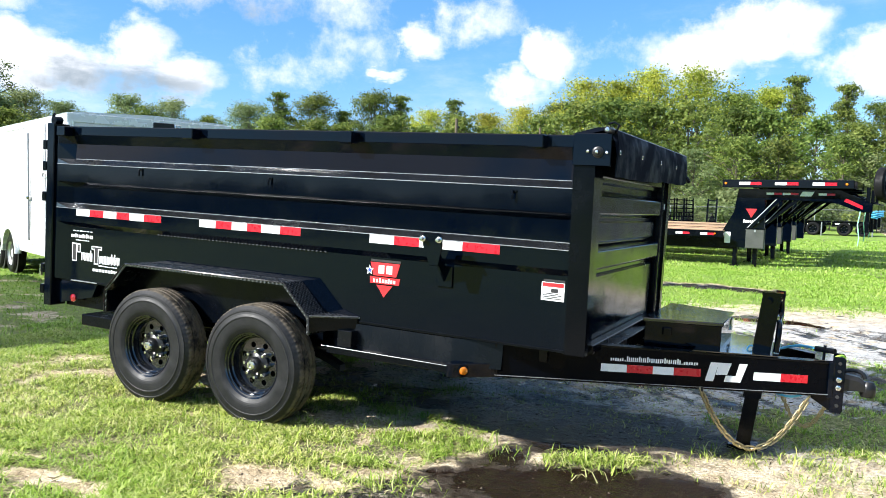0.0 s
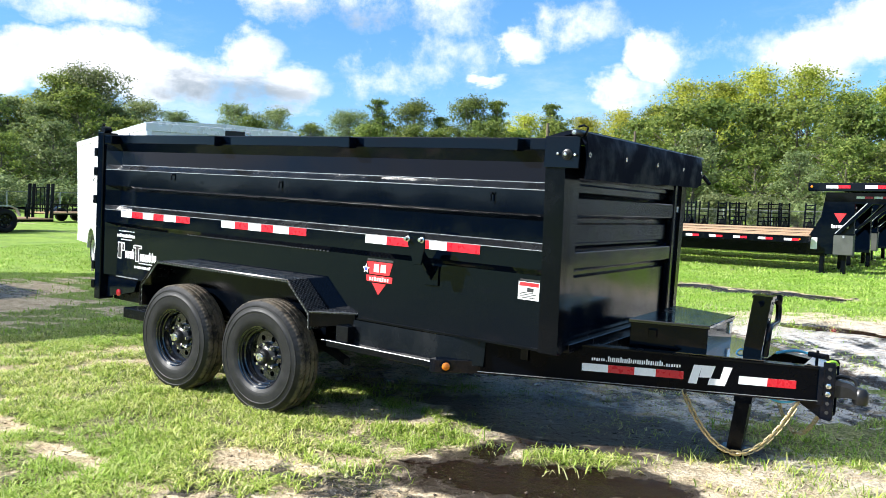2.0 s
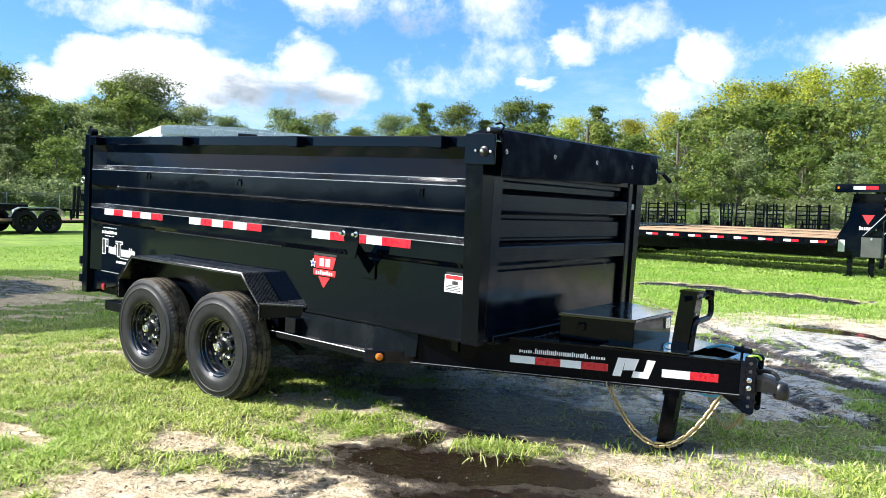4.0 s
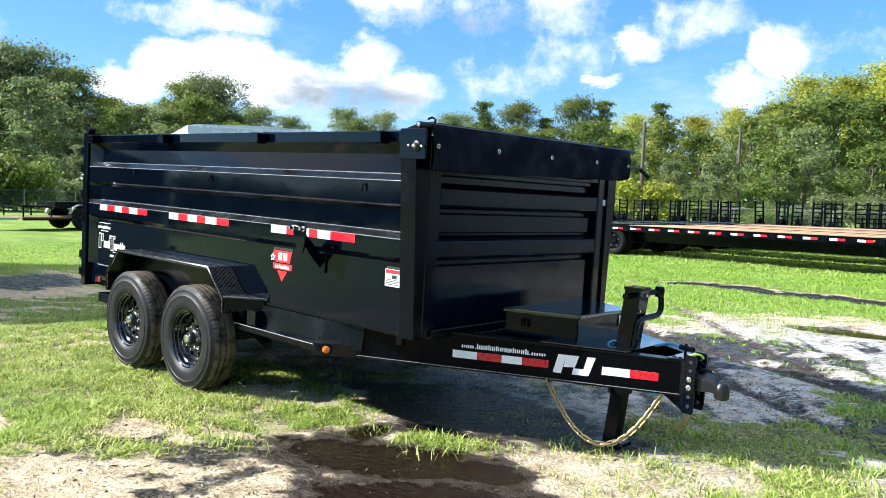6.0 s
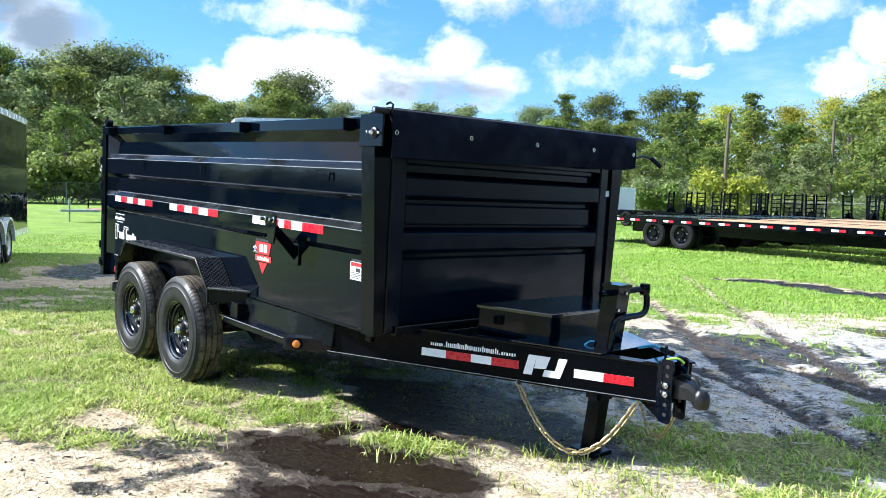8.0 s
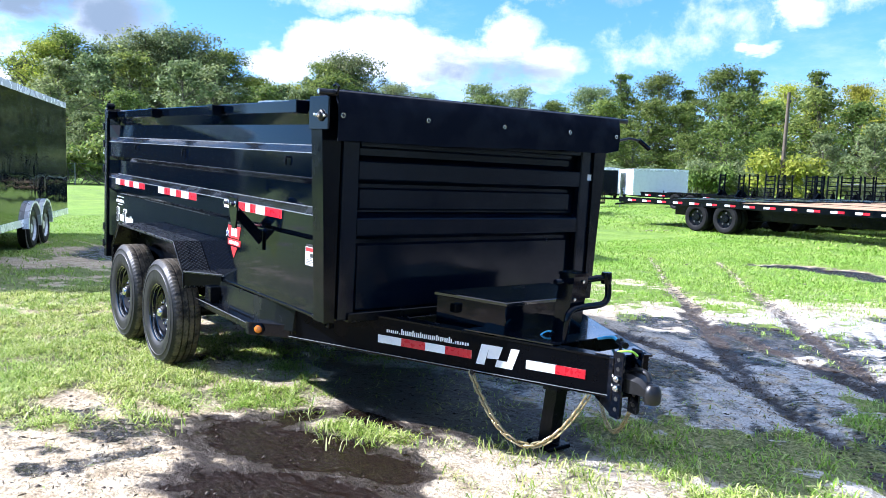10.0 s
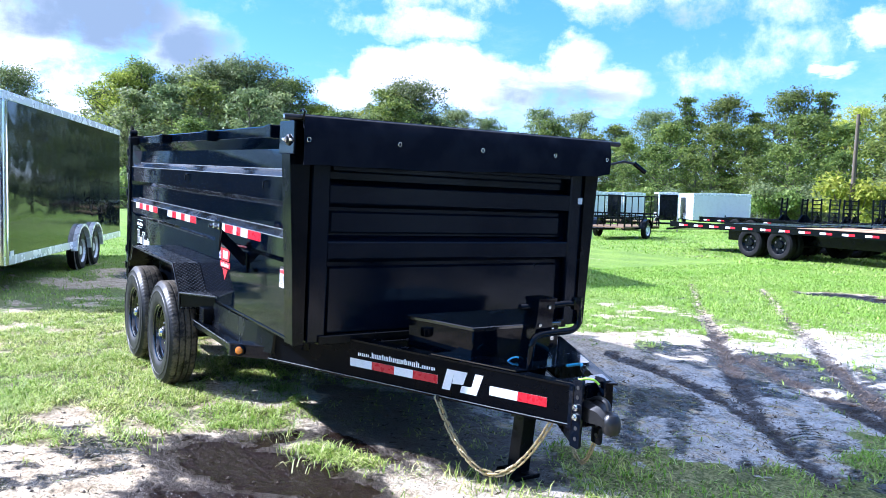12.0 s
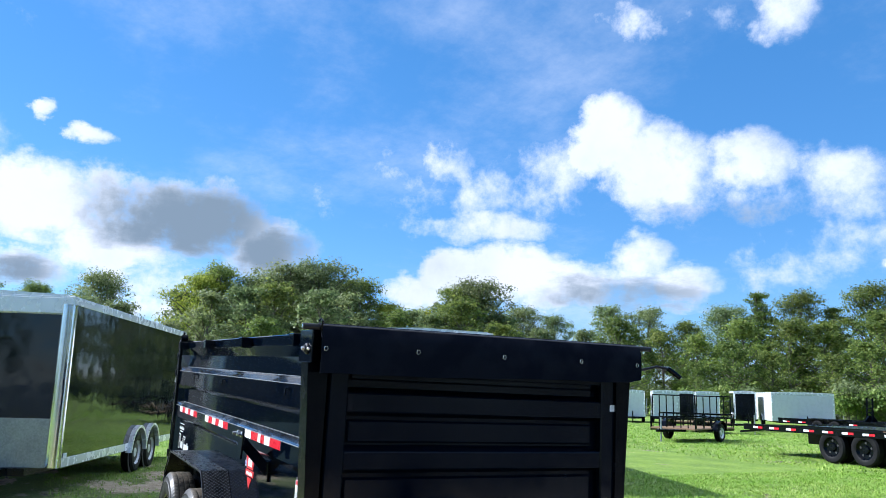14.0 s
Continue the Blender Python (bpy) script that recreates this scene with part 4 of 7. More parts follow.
def road_wheel(parent, m):
    """A wheel whose outer face looks to -y; its axle is the origin."""
    w = new("wheel")
    w.parent, w.matrix_basis = parent, m
    tyre(w)
    rim = part("rim", lathe([(0.200, -0.084), (0.209, -0.090), (0.206, -0.078), (0.190, -0.070), (0.186, -0.050), (0.178, -0.044), (0.172, -0.020), (0.166, -0.012), (0.163, 0.012), (0.158, 0.016), (0.155, 0.0)], (0, 0, 0), (0, 1, 0), 56, None, False), RIM_PAINT, w, "black painted steel rim")
    part("rim_disc", holed_disc(0.060, 0.166, 8, 0.019, 0.125, -0.008), RIM_PAINT, rim)
    part("rim_back", lathe([(0.180, 0.07), (0.02, 0.075)], (0, 0, 0), (0, 1, 0), 24), GREASE, rim)
    part("hub", lathe([(0.082, 0.0), (0.080, -0.020), (0.062, -0.030), (0.050, -0.038), (0.047, -0.062), (0.040, -0.070), (0.0, -0.072)], (0, 0, 0), (0, 1, 0), 28, None, False), GREASE, w, "dark oily hub")
    part("hub_cap", lathe([(0.034, -0.066), (0.034, -0.080), (0.027, -0.090), (0.012, -0.092), (0.011, -0.086), (0.0, -0.086)], (0, 0, 0), (0, 1, 0), 24), CHROME, w, "bright grease cap")
    nut = part("lug_nut", lathe([(0.016, -0.010), (0.016, -0.030), (0.012, -0.036), (0.010, -0.050), (0.0, -0.051)], (0, 0, 0), (0, 1, 0), 6), CHROME, w, "bright lug nut")
    nut.matrix_basis = shift(0.083, 0, 0)
    for k in range(1, 8):
        a = k * math.tau / 8
        like(nut, shift(0.083 * math.cos(a), 0, 0.083 * math.sin(a)), w)
    return w


def fender(parent, mirror):
    out = [(-4.50, 0.56), (-4.50, 0.716), (-4.31, 0.914), (-2.945, 0.918), (-2.745, 0.725), (-2.74, 0.62)]
    inn = [(-4.484, 0.56), (-4.484, 0.710), (-4.303, 0.898), (-2.952, 0.902), (-2.761, 0.718), (-2.756, 0.62)]
    y0, y1 = 3.786, 3.972
    f = lambda y: far_y(y) if mirror else y
    bm = loft([[Vector((x, f(y), z)) for x, z in out + inn[::-1]] for y in (y0, y1)])
    fe = part("fender", bm, PLATE, parent, "black tread plate fender over two wheels", 0)
    # thin black lining, added to keep the plate's underside dark
    core = [(-4.480, 0.56), (-4.480, 0.708), (-4.301, 0.894), (-2.954, 0.898), (-2.765, 0.716), (-2.760, 0.62)]
    part("fender_lining", loft([[Vector((x, f(y), z)) for x, z in inn + core[::-1]] for y in (y0 + 0.002, y1)]), BLACK_FRAME, fe, "", 0)
    lip = [Vector((x, f(y0) - 0.002, z)) for x, z in out]
    part("fender_lip", tube(lip, 0.006, 6), TREAD, fe)
    ribs = bmesh.new()
    for k in range(44):
        x = -4.30 + k * 0.031
        box(x, min(f(y0 - 0.007), f(y0)), 0.904, x + 0.012, max(f(y0 - 0.007), f(y0)), 0.916, 0, ribs)
    part("lip_bars", ribs, BEAD, fe, "grey bars of the plate edge", 0)["kind"] = "stuff"
    # dull black sheet before the wall, standing in for shade under the fender
    skirt = [(-4.50, 0.66), (-4.30, 0.90), (-2.95, 0.90), (-2.76, 0.70), (-2.76, 0.56), (-4.50, 0.56)]
    part("wheel_box", prism(skirt, 0.004, XZ(3.966 if not mirror else far_y(3.970))), BLACK_FRAME, fe)
    tab = [(-2.745, y0), (-2.50, 3.972), (-2.745, 3.972)]
    part("gusset", prism([(x, f(y)) for x, y in tab], 0.012, XY(0.728)), PLATE, fe)
    part("gusset_web", loft([[Vector((x, f(y), 0.728)), Vector((x, f(y + 0.01), 0.728)), Vector((x, f(y + 0.01), z)), Vector((x, f(y), z))] for x, y, z in ((-2.742, y0 + 0.004, 0.640), (-2.51, 3.960, 0.665))]), BLACK_FRAME, fe, "", 0)
    # grey tube draws the bright line on the tab's rim
    part("gusset_edge", tube([(-2.74, f(y0), 0.738), (-2.51, f(3.966), 0.738)], 0.005, 6), BEAD, fe)
    return fe


def chain(parent, a, b, sag, n, size, label):
    """Hanging links from a to b."""
    a, b = Vector(a), Vector(b)
    c = part("safety_chain", box(a.x - 0.012, a.y - 0.008, a.z - 0.006, a.x + 0.012, a.y + 0.008, a.z + 0.02, 0.003), GREASE, parent, label)
    pts = []
    for k in range(201):
        t = k / 200
        p = a.lerp(b, t)
        p.z -= sag * 4 * t * (1 - t)
        pts.append(p)
    run = [0.0]
    for p, q in zip(pts, pts[1:]):
        run.append(run[-1] + (q - p).length)
    pitch = run[-1] / n
    ln, r = pitch * 0.5 + size * 1.6, size * 1.45
    bm = bmesh.new()
    loop = []
    for k in range(14):
        an = k * math.tau / 14
        loop.append((math.cos(an) * r + (1 if math.cos(an) > 0 else -1) * (ln - r), math.sin(an) * r, 0))
    tube(loop, size * 0.55, 6, bm, True)
    first = None
    j = 0
    for k in range(n):
        s = (k + 0.5) * pitch
        while run[j + 1] < s:
            j += 1
        p, way = pts[j], (pts[j + 1] - pts[j]).normalized()
        side = Vector((0.3, 1, 0)).cross(way).normalized()
        u, v = (side, way.cross(side)) if k % 2 else (way.cross(side), side)
        m = Matrix((way, u, v)).transposed().to_4x4()
        m.translation = p
        if first is None:
            first = part("link", bm, BRASS, c)
            first.matrix_basis = m
        else:
            like(first, m, c)
    return c


def tongue_pose():
    """Maps (s, 0, z) along the near tongue beam to the trailer's frame."""
    a, b = Vector((-1.62, 4.028, 0)), Vector((0.13, 4.884, 0))
    d = (b - a).normalized()
    n = Vector((-d.y, d.x, 0))
    m = Matrix((d, n, Vector((0, 0, 1)))).transposed().to_4x4()
    m.translation = a
    return m, (b - a).length


def build_dump_trailer():
    T = thing("dump_trailer", SEAT, "black steel tandem-axle dump trailer with high pressed sides on wet grass", "trailer")
    for mirror in (False, True):
        f = (lambda y: far_y(y)) if mirror else (lambda y: y)
        wall = side_wall(T, mirror)
        part("top_rail", box(-5.26, min(f(3.972), f(4.05)), 1.797, -1.205, max(f(3.972), f(4.05)), 1.866, 0.006), BLACK, T)
        pocket = part("stake_pocket", box(-0.045, min(f(3.897), f(3.972)), 1.789, 0.045, max(f(3.897), f(3.972)), 1.860, 0.004), BLACK, T)
        pocket.matrix_basis = shift(-3.89, 0, 0)
        for x in (-5.15, -2.62, -1.42):
            like(pocket, shift(x, 0, 0))
        hook = part("tarp_hook", tube([(0, 0.0, 0.0), (0, -0.016, 0.002), (0, -0.019, -0.012), (0, -0.017, -0.042)], 0.006, 7, box(-0.020, -0.008, -0.006, 0.020, 0.0, 0.008, 0.002)), BLACK_FRAME, T)
        hook.matrix_basis = pose(-4.36, f(3.945), 1.565, 0, 0, 180 if mirror else 0)
        for x in (-3.21, -1.54):
            like(hook, pose(x, f(3.945), 1.552, 0, 0, 180 if mirror else 0))
        # thin pale tubes draw the highlights on ledge lips and creases
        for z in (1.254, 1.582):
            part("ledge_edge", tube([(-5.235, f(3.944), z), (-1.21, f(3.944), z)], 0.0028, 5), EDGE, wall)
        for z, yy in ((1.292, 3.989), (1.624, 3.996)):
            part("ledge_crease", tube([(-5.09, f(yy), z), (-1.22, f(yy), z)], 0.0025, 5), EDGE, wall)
        # rear corner post and front post
        part("rear_post", box(-5.335, min(f(3.925), f(4.06)), 0.50, -5.255, max(f(3.925), f(4.06)), 1.885, 0.006), BLACK, T)
        post = loft([[Vector((x, f(y), z)) for x, y in ((-1.200, 3.90 + dy), (-1.086, 3.90 + dy), (-1.086, 4.012), (-1.200, 4.012))] for z, dy in ((0.70, 0.05), (1.15, 0.03), (1.70, 0.0), (1.868, 0.0))])
        part("front_post", post, BLACK_FRAME, T, "", 20)
        bracket = part("tarp_bracket", box(-1.205, min(f(3.886), f(3.898)), 1.702, -1.005, max(f(3.886), f(3.898)), 1.868, 0.003), BLACK, T)
        yb = f(3.886) + (0.002 if mirror else -0.002)
        w = -1 if not mirror else 1
        part("roller_bearing", lathe([(0.030, 0.0), (0.028, 0.006), (0.020, 0.009), (0.018, 0.016), (0.0, 0.017)], (-1.072, yb, 1.772), (0, w, 0), 18), GREASE, bracket, "dark steel bearing flange")
        part("bearing_nut", lathe([(0.013, 0.0), (0.013, 0.022), (0.009, 0.030), (0.0, 0.031)], (-1.072, yb, 1.772), (0, w, 0), 6), CHROME, bracket)
        nut = part("bolt", lathe([(0.008, 0), (0.008, 0.014), (0.005, 0.016), (0.0, 0.017)], (0, 0, 0), (0, w, 0), 6), CHROME, bracket)
        nut.matrix_basis = shift(-1.122, yb, 1.775)
        like(nut, shift(-1.024, yb, 1.770))
        # frame below the box
        part("frame_rail", box(-5.20, min(f(4.022), f(4.10)), 0.505, -1.612, max(f(4.022), f(4.10)), 0.700, 0.004), BLACK_FRAME, T)
        part("sill_edge", box(-5.26, min(f(3.968), f(4.03)), 0.700, -1.205, max(f(3.968), f(4.03)), 0.716, 0.002), BLACK_FRAME, T)
        # pale strip draws the bright line on the wall's rear bottom edge
        part("gate_sill", box(-5.08, min(f(3.962), f(3.975)), 0.708, -4.80, max(f(3.962), f(3.975)), 0.715, 0), EDGE, T)
        part("corner_plate", prism([(-5.33, 0.50), (-4.86, 0.60), (-4.80, 0.715), (-5.33, 0.715)], 0.05, XZ(min(f(3.975), f(4.025)))), BLACK, T)
        fender(T, mirror)
        # running step in front of the fender, its end cut at an angle with a marker lamp
        stp = part("step", box(-2.66, min(f(3.862), f(3.93)), 0.515, -1.82, max(f(3.862), f(3.93)), 0.556, 0.004), BLACK_FRAME, T)
        slope = loft([[Vector((x, f(3.940 + d), 0.545)), Vector((x, f(3.958 + d), 0.698)), Vector((x, f(3.966 + d), 0.698)), Vector((x, f(3.966 + d), 0.535))] for x, d in ((-2.62, 0.0), (-1.86, 0.0), (-1.72, 0.03), (-1.58, 0.082))])
        part("step_bracket", box(-2.60, min(f(3.885), f(3.99)), 0.556, -2.50, max(f(3.885), f(3.99)), 0.66, 0.003), SPECK, stp)
        part("splash_plate", slope, SPECK, stp, "sand-speckled sloping plate", 0)
        # grey tube draws the highlight on the step's upper rim
        part("step_edge", tube([(-2.70, f(3.862), 0.556), (-1.82, f(3.862), 0.556)], 0.003, 6), BEAD, stp)
        part("step_end", prism([(-1.84, f(3.850)), (-1.80, f(3.850)), (-1.58, f(4.06)), (-1.66, f(4.10)), (-1.84, f(3.93))], 0.078, XY(0.497), None, 0.003), BLACK, stp)
        nx, ny = 0.69, (-0.72 if not mirror else 0.72)
        lc = Vector((-1.755, f(3.893), 0.537))
        lamp = part("marker_lamp", lathe([(0.034, -0.002), (0.034, 0.008), (0.030, 0.010)], lc, (nx, ny, 0), 22), BLACK_FRAME, T)
        part("lens", lathe([(0.025, 0.006), (0.023, 0.013), (0.014, 0.017), (0.0, 0.018)], lc, (nx, ny, 0), 22), AMBER, lamp, "amber round lens")
        part("tail_lamp", lathe([(0.030, 0.0), (0.028, 0.008), (0.014, 0.013), (0.0, 0.014)], (-5.06, f(3.975), 0.575), (0, w, 0), 18), RED_LENS, T, "small round red lamp")
        part("stub_tube", box(-4.83, min(f(3.865), f(4.2)), 0.412, -4.52, max(f(3.865), f(4.2)), 0.492, 0.005), BLACK_FRAME, T)
        for x in (-4.038, -3.145):
            road_wheel(T, pose(x, f(3.838), 0.38, 0, 0, 180 if mirror else 0))
        # gate hinges on the rear corner
        for z in (0.62, 0.78, 1.33, 1.56, 1.72):
            part("hinge_lug", box(-5.375, min(f(3.92), f(3.97)), z - 0.035, -5.335, max(f(3.92), f(3.97)), z + 0.035, 0.004), BLACK_FRAME, T)
        part("gate_pin", tube([(-5.39, f(3.94), z) for z in (0.80, 0.76, 0.72)], 0.012, 8), CHROME, T, "bright gate pin")
        part("tie_ring", tube([(-5.36 + 0.03 * math.cos(a), f(3.93), 1.485 + 0.022 * math.sin(a)) for a in np.linspace(0, math.tau, 14, endpoint=False)], 0.004, 6, None, True), GALV, T)
        part("roller_stop", lathe([(0.03, -0.03), (0.03, 0.03)], (-5.27, f(3.96), 1.905), (0, 1, 0), 14), BLACK_FRAME, T)
        part("roller_arm", tube([(-5.31, f(3.96), 1.86), (-5.315, f(3.96), 1.94), (-5.30, f(3.96), 1.955)], 0.011, 8), BLACK_FRAME, T)
    # tape and decals on the near wall
    tape(T, -5.012, -4.150, 1.203, 1.252, 3.944, ((0.165, 0.335), (0.49, 0.64), (0.81, 1.0)))
    tape(T, -3.795, -2.952, 1.202, 1.252, 3.944, ((0.17, 0.335), (0.49, 0.63), (0.81, 1.0)))
    tape(T, -2.442, -1.600, 1.201, 1.252, 3.944, ((0.20, 0.40), (0.48, 0.58), (0.73, 1.0)))
    bars(T, word(-5.08, -4.86, 1.083, 1.092, 6, 3) + print_line(-5.10, -4.86, 1.035, 1.066, 6, 4) + word(-5.05, -4.90, 1.014, 1.023, 7, 5), 3.9735, WHITE_INK)
    big = [(-5.085, -5.035, 0.858, 0.995), (-5.03, -4.995, 0.925, 0.992), (-4.845, -4.80, 0.850, 0.982), (-4.875, -4.765, 0.958, 0.985)] + print_line(-4.985, -4.860, 0.868, 0.948, 4, 8) + print_line(-4.79, -4.575, 0.858, 0.938, 7, 9)
    bars(T, big + word(-4.80, -4.60, 0.838, 0.848, 9, 10) + print_line(-4.86, -4.60, 0.797, 0.824, 8, 11), 3.9735, WHITE_INK)
    bars(T, [(a + 0.007, b - 0.007, c + 0.008, d - 0.008) for a, b, c, d in big[:4] if b - a > 0.02], 3.9722, DARK_INK)
    badge = part("badge", prism([(-2.445, 1.085), (-2.238, 1.085), (-2.262, 1.005), (-2.42, 1.005)], -0.0015, XZ(3.9735)), RED_INK, T, "red and white triangular badge", 0)
    part("badge_cap", box(-2.44, 3.9715, 1.089, -2.235, 3.9735, 1.103, 0), DARK_INK, badge, "", 0)
    part("badge_band", prism([(-2.445, 0.998), (-2.235, 0.998), (-2.24, 0.958), (-2.44, 0.958)], -0.0015, XZ(3.9735)), RED_INK, badge, "", 0)
    part("badge_tip", prism([(-2.395, 0.95), (-2.285, 0.95), (-2.342, 0.912 - 0.035)], -0.0015, XZ(3.9735)), RED_INK, badge, "", 0)
    bars(badge, [(-2.385, -2.345, 1.02, 1.07), (-2.33, -2.29, 1.02, 1.07)] + word(-2.42, -2.26, 0.965, 0.990, 8, 14), 3.9718, WHITE_INK)
    star = [(-2.448 + (0.030 if k % 2 == 0 else 0.013) * math.sin(k * math.tau / 10), 1.035 + (0.033 if k % 2 == 0 else 0.014) * math.cos(k * math.tau / 10)) for k in range(10)]
    part("badge_star", prism(star, -0.001, XZ(3.972)), WHITE_INK, badge, "", 0)
    part("badge_star_core", prism([(u * 0.6 + -2.448 * 0.4, v * 0.6 + 1.035 * 0.4) for u, v in star], -0.001, XZ(3.971)), BLUE_INK, badge, "", 0)
    warn = part("warning_label", box(-1.355, 3.9722, 0.975, -1.225, 3.9735, 1.075, 0), WHITE_INK, T, "white and red warning label", 0)
    part("label_band", box(-1.350, 3.9715, 1.05, -1.230, 3.9722, 1.072, 0), RED_INK, warn, "", 0)
    part("label_cap", box(-1.345, 3.9715, 1.078, -1.225, 3.9735, 1.09, 0), DARK_INK, warn, "", 0)
    bars(warn, [(-1.30, -1.26, 1.02, 1.042)] + [(-1.345, -1.24 - 0.02 * (k % 2), 0.985 + 0.009 * k, 0.989 + 0.009 * k) for k in range(4)], 3.9722, DARK_INK)
    # pivot plate with its bolts in the middle of the near side
    piv = part("pivot_plate", prism([(-1.995, 1.298), (-1.905, 1.300), (-1.885, 1.285), (-1.882, 1.225), (-1.900, 1.117), (-1.955, 1.115), (-2.000, 1.225), (-2.012, 1.280)], -0.012, XZ(3.806), None, 0.003), BLACK, T, "black lift plate standing off the side wall")
    part("arm", prism([(3.806, 1.262), (3.806, 1.180), (3.972, 1.005), (3.972, 1.095)], 0.012, YZ(-1.945), None, 0.002), BLACK, piv)
    part("foot", box(-1.99, 3.962, 0.985, -1.89, 3.972, 1.105, 0.002), BLACK, piv)
    for x in (-2.000, -1.898):
        part("bolt", lathe([(0.018, 0), (0.018, 0.008), (0.011, 0.010), (0.011, 0.034), (0.0, 0.035)], (x, 3.794, 1.262), (0, -1, 0), 8), CHROME, piv, "bright pivot bolt")
    part("weld_beads", bead_line(-4.2, -2.75, 1.117, 3.968), BEAD, T, "row of small weld beads", 0)["kind"] = "stuff"
    front_end(T)
    # rear gate, floor and cross members
    part("rear_gate", box(-5.325, 4.06, 0.55, -5.27, far_y(4.06), 1.84, 0.006), BLACK, T)
    part("bed_floor", box(-5.26, 4.03, 0.705, -1.205, far_y(4.03), 0.735, 0.0), BLACK_FRAME, T)
    for k in range(9):
        x = -5.0 + 0.45 * k
        part("cross_member", box(x, 4.13, 0.60, x + 0.05, far_y(4.13), 0.70, 0.003), BLACK_FRAME, T)
    for x in (-4.038, -3.145):
        part("axle", tube([(x, 4.0, 0.38), (x, far_y(4.0), 0.38)], 0.05, 14), GREASE, T)
        for y in (4.18, far_y(4.18)):
            part("leaf_spring", loft([[Vector((x + u, y - 0.03, 0.47 - 0.6 * u * u)), Vector((x + u, y + 0.03, 0.47 - 0.6 * u * u)), Vector((x + u, y + 0.03, 0.43 - 0.6 * u * u)), Vector((x + u, y - 0.03, 0.43 - 0.6 * u * u))] for u in np.linspace(-0.40, 0.40, 9)]), GREASE, T)
    return T


def bead_line(x0, x1, z, y):
    bm = bmesh.new()
    n = 46
    for k in range(n):
        x = x0 + (x1 - x0) * k / n
        box(x, y - 0.004, z - 0.003, x + 0.012, y + 0.01, z + 0.003, 0, bm)
    return bm


def smooth(points, n=6):
    """More points along a rounded line through the given ones."""
    p = [Vector(q) for q in points]
    p = [p[0] * 2 - p[1]] + p + [p[-1] * 2 - p[-2]]
    out = []
    for a, b, c, d in zip(p, p[1:], p[2:], p[3:]):
        for k in range(n):
            t = k / n
            out.append(0.5 * (2 * b + (c - a) * t + (2 * a - 5 * b + 4 * c - d) * t * t + (3 * b - a - 3 * c + d) * t * t * t))
    return out + [p[-2]]


def front_end(T):
    """Bulkhead, tarp, tongue, tool box, jack, coupler and chains."""
    X = -1.115
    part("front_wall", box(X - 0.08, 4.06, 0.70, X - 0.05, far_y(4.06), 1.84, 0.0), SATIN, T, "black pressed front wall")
    for y0, y1 in ((4.034, 4.142), (5.845, 5.96)):
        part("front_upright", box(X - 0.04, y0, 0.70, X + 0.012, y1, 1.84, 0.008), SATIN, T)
    for z0, z1 in ((1.44, 1.570), (1.138, 1.265)):
        bar = [(X - 0.06, z0 - 0.012), (X - 0.004, z0 + 0.010), (X + 0.006, z0 + 0.018), (X + 0.006, z1 - 0.018), (X - 0.004, z1 - 0.010), (X - 0.06, z1 + 0.020)]
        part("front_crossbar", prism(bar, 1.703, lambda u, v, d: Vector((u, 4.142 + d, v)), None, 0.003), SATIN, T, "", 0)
    for z0, z1 in ((1.622, 1.82), (1.292, 1.412), (0.735, 1.108)):
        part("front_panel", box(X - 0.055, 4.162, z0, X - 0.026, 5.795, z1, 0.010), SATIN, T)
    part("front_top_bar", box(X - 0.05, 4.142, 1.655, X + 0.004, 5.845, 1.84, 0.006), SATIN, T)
    part("bottom_sill", box(X - 0.04, 4.10, 0.69, X + 0.03, far_y(4.10), 0.74, 0.004), BLACK_FRAME, T)
    part("maker_plate", box(X + 0.012, 5.912, 1.50, X + 0.0135, 5.955, 1.54, 0.0), WHITE_INK, T, "small white label", 0)
    # tarp: a roll behind a hanging flap with a wavy hem
    rows = []
    ys = np.linspace(3.935, 6.06, 40)
    for i, y in enumerate(ys):
        k = i / (len(ys) - 1)
        drop = 1.646 + 0.045 * k + 0.002 * math.sin(i * 0.9) + 0.004 * math.sin(i * 0.27 + 1) + 0.02 * max(0, (k - 0.95) * 20)
        top = 1.906 + 0.020 * k
        out = 0.003 * math.sin(i * 0.35) + 0.001 * math.sin(i * 1.1)
        rows.append([Vector((-1.20, y, top - 0.03)), Vector((-1.10, y, top - 0.004)), Vector((-1.03, y, top)), Vector((-0.995, y, top - 0.02)), Vector((-0.982 + out * 0.4, y, top - 0.08)),
                     Vector((-0.980 + out, y, 1.76)), Vector((-0.985 + out * 1.5, y, drop)), Vector((-0.990 + out * 1.5, y, drop)), Vector((-0.988 + out, y, 1.76)), Vector((-1.00, y, top - 0.08)), Vector((-1.035, y, top - 0.012)), Vector((-1.20, y, top - 0.05))])
    tarp = part("tarp", loft(rows), TARP, T, "black roll tarp hanging over the front edge", 50)
    part("tarp_rod", tube([(-1.02, 3.835, 1.884), (-1.02, 6.165, 1.906)], 0.016, 12), GREASE, tarp)
    part("rod_bore", lathe([(0.011, 0.0), (0.0, 0.001)], (-1.02, 3.8345, 1.884), (0, -1, 0), 12), CHROME, tarp)
    part("tarp_loop", tube([(-1.0, 3.93, 1.87), (-0.985, 3.93, 1.915), (-1.01, 3.93, 1.928), (-1.04, 3.93, 1.92)], 0.006, 7), BLACK_FRAME, tarp)
    gr = part("grommet", tube([(0, 0.0095 * math.cos(a), 0.0115 * math.sin(a)) for a in np.linspace(0, math.tau, 14, endpoint=False)], 0.0024, 6, None, True), CHROME, tarp, "bright eyelet")
    gr.matrix_basis = shift(-0.975, 3.955, 1.776)
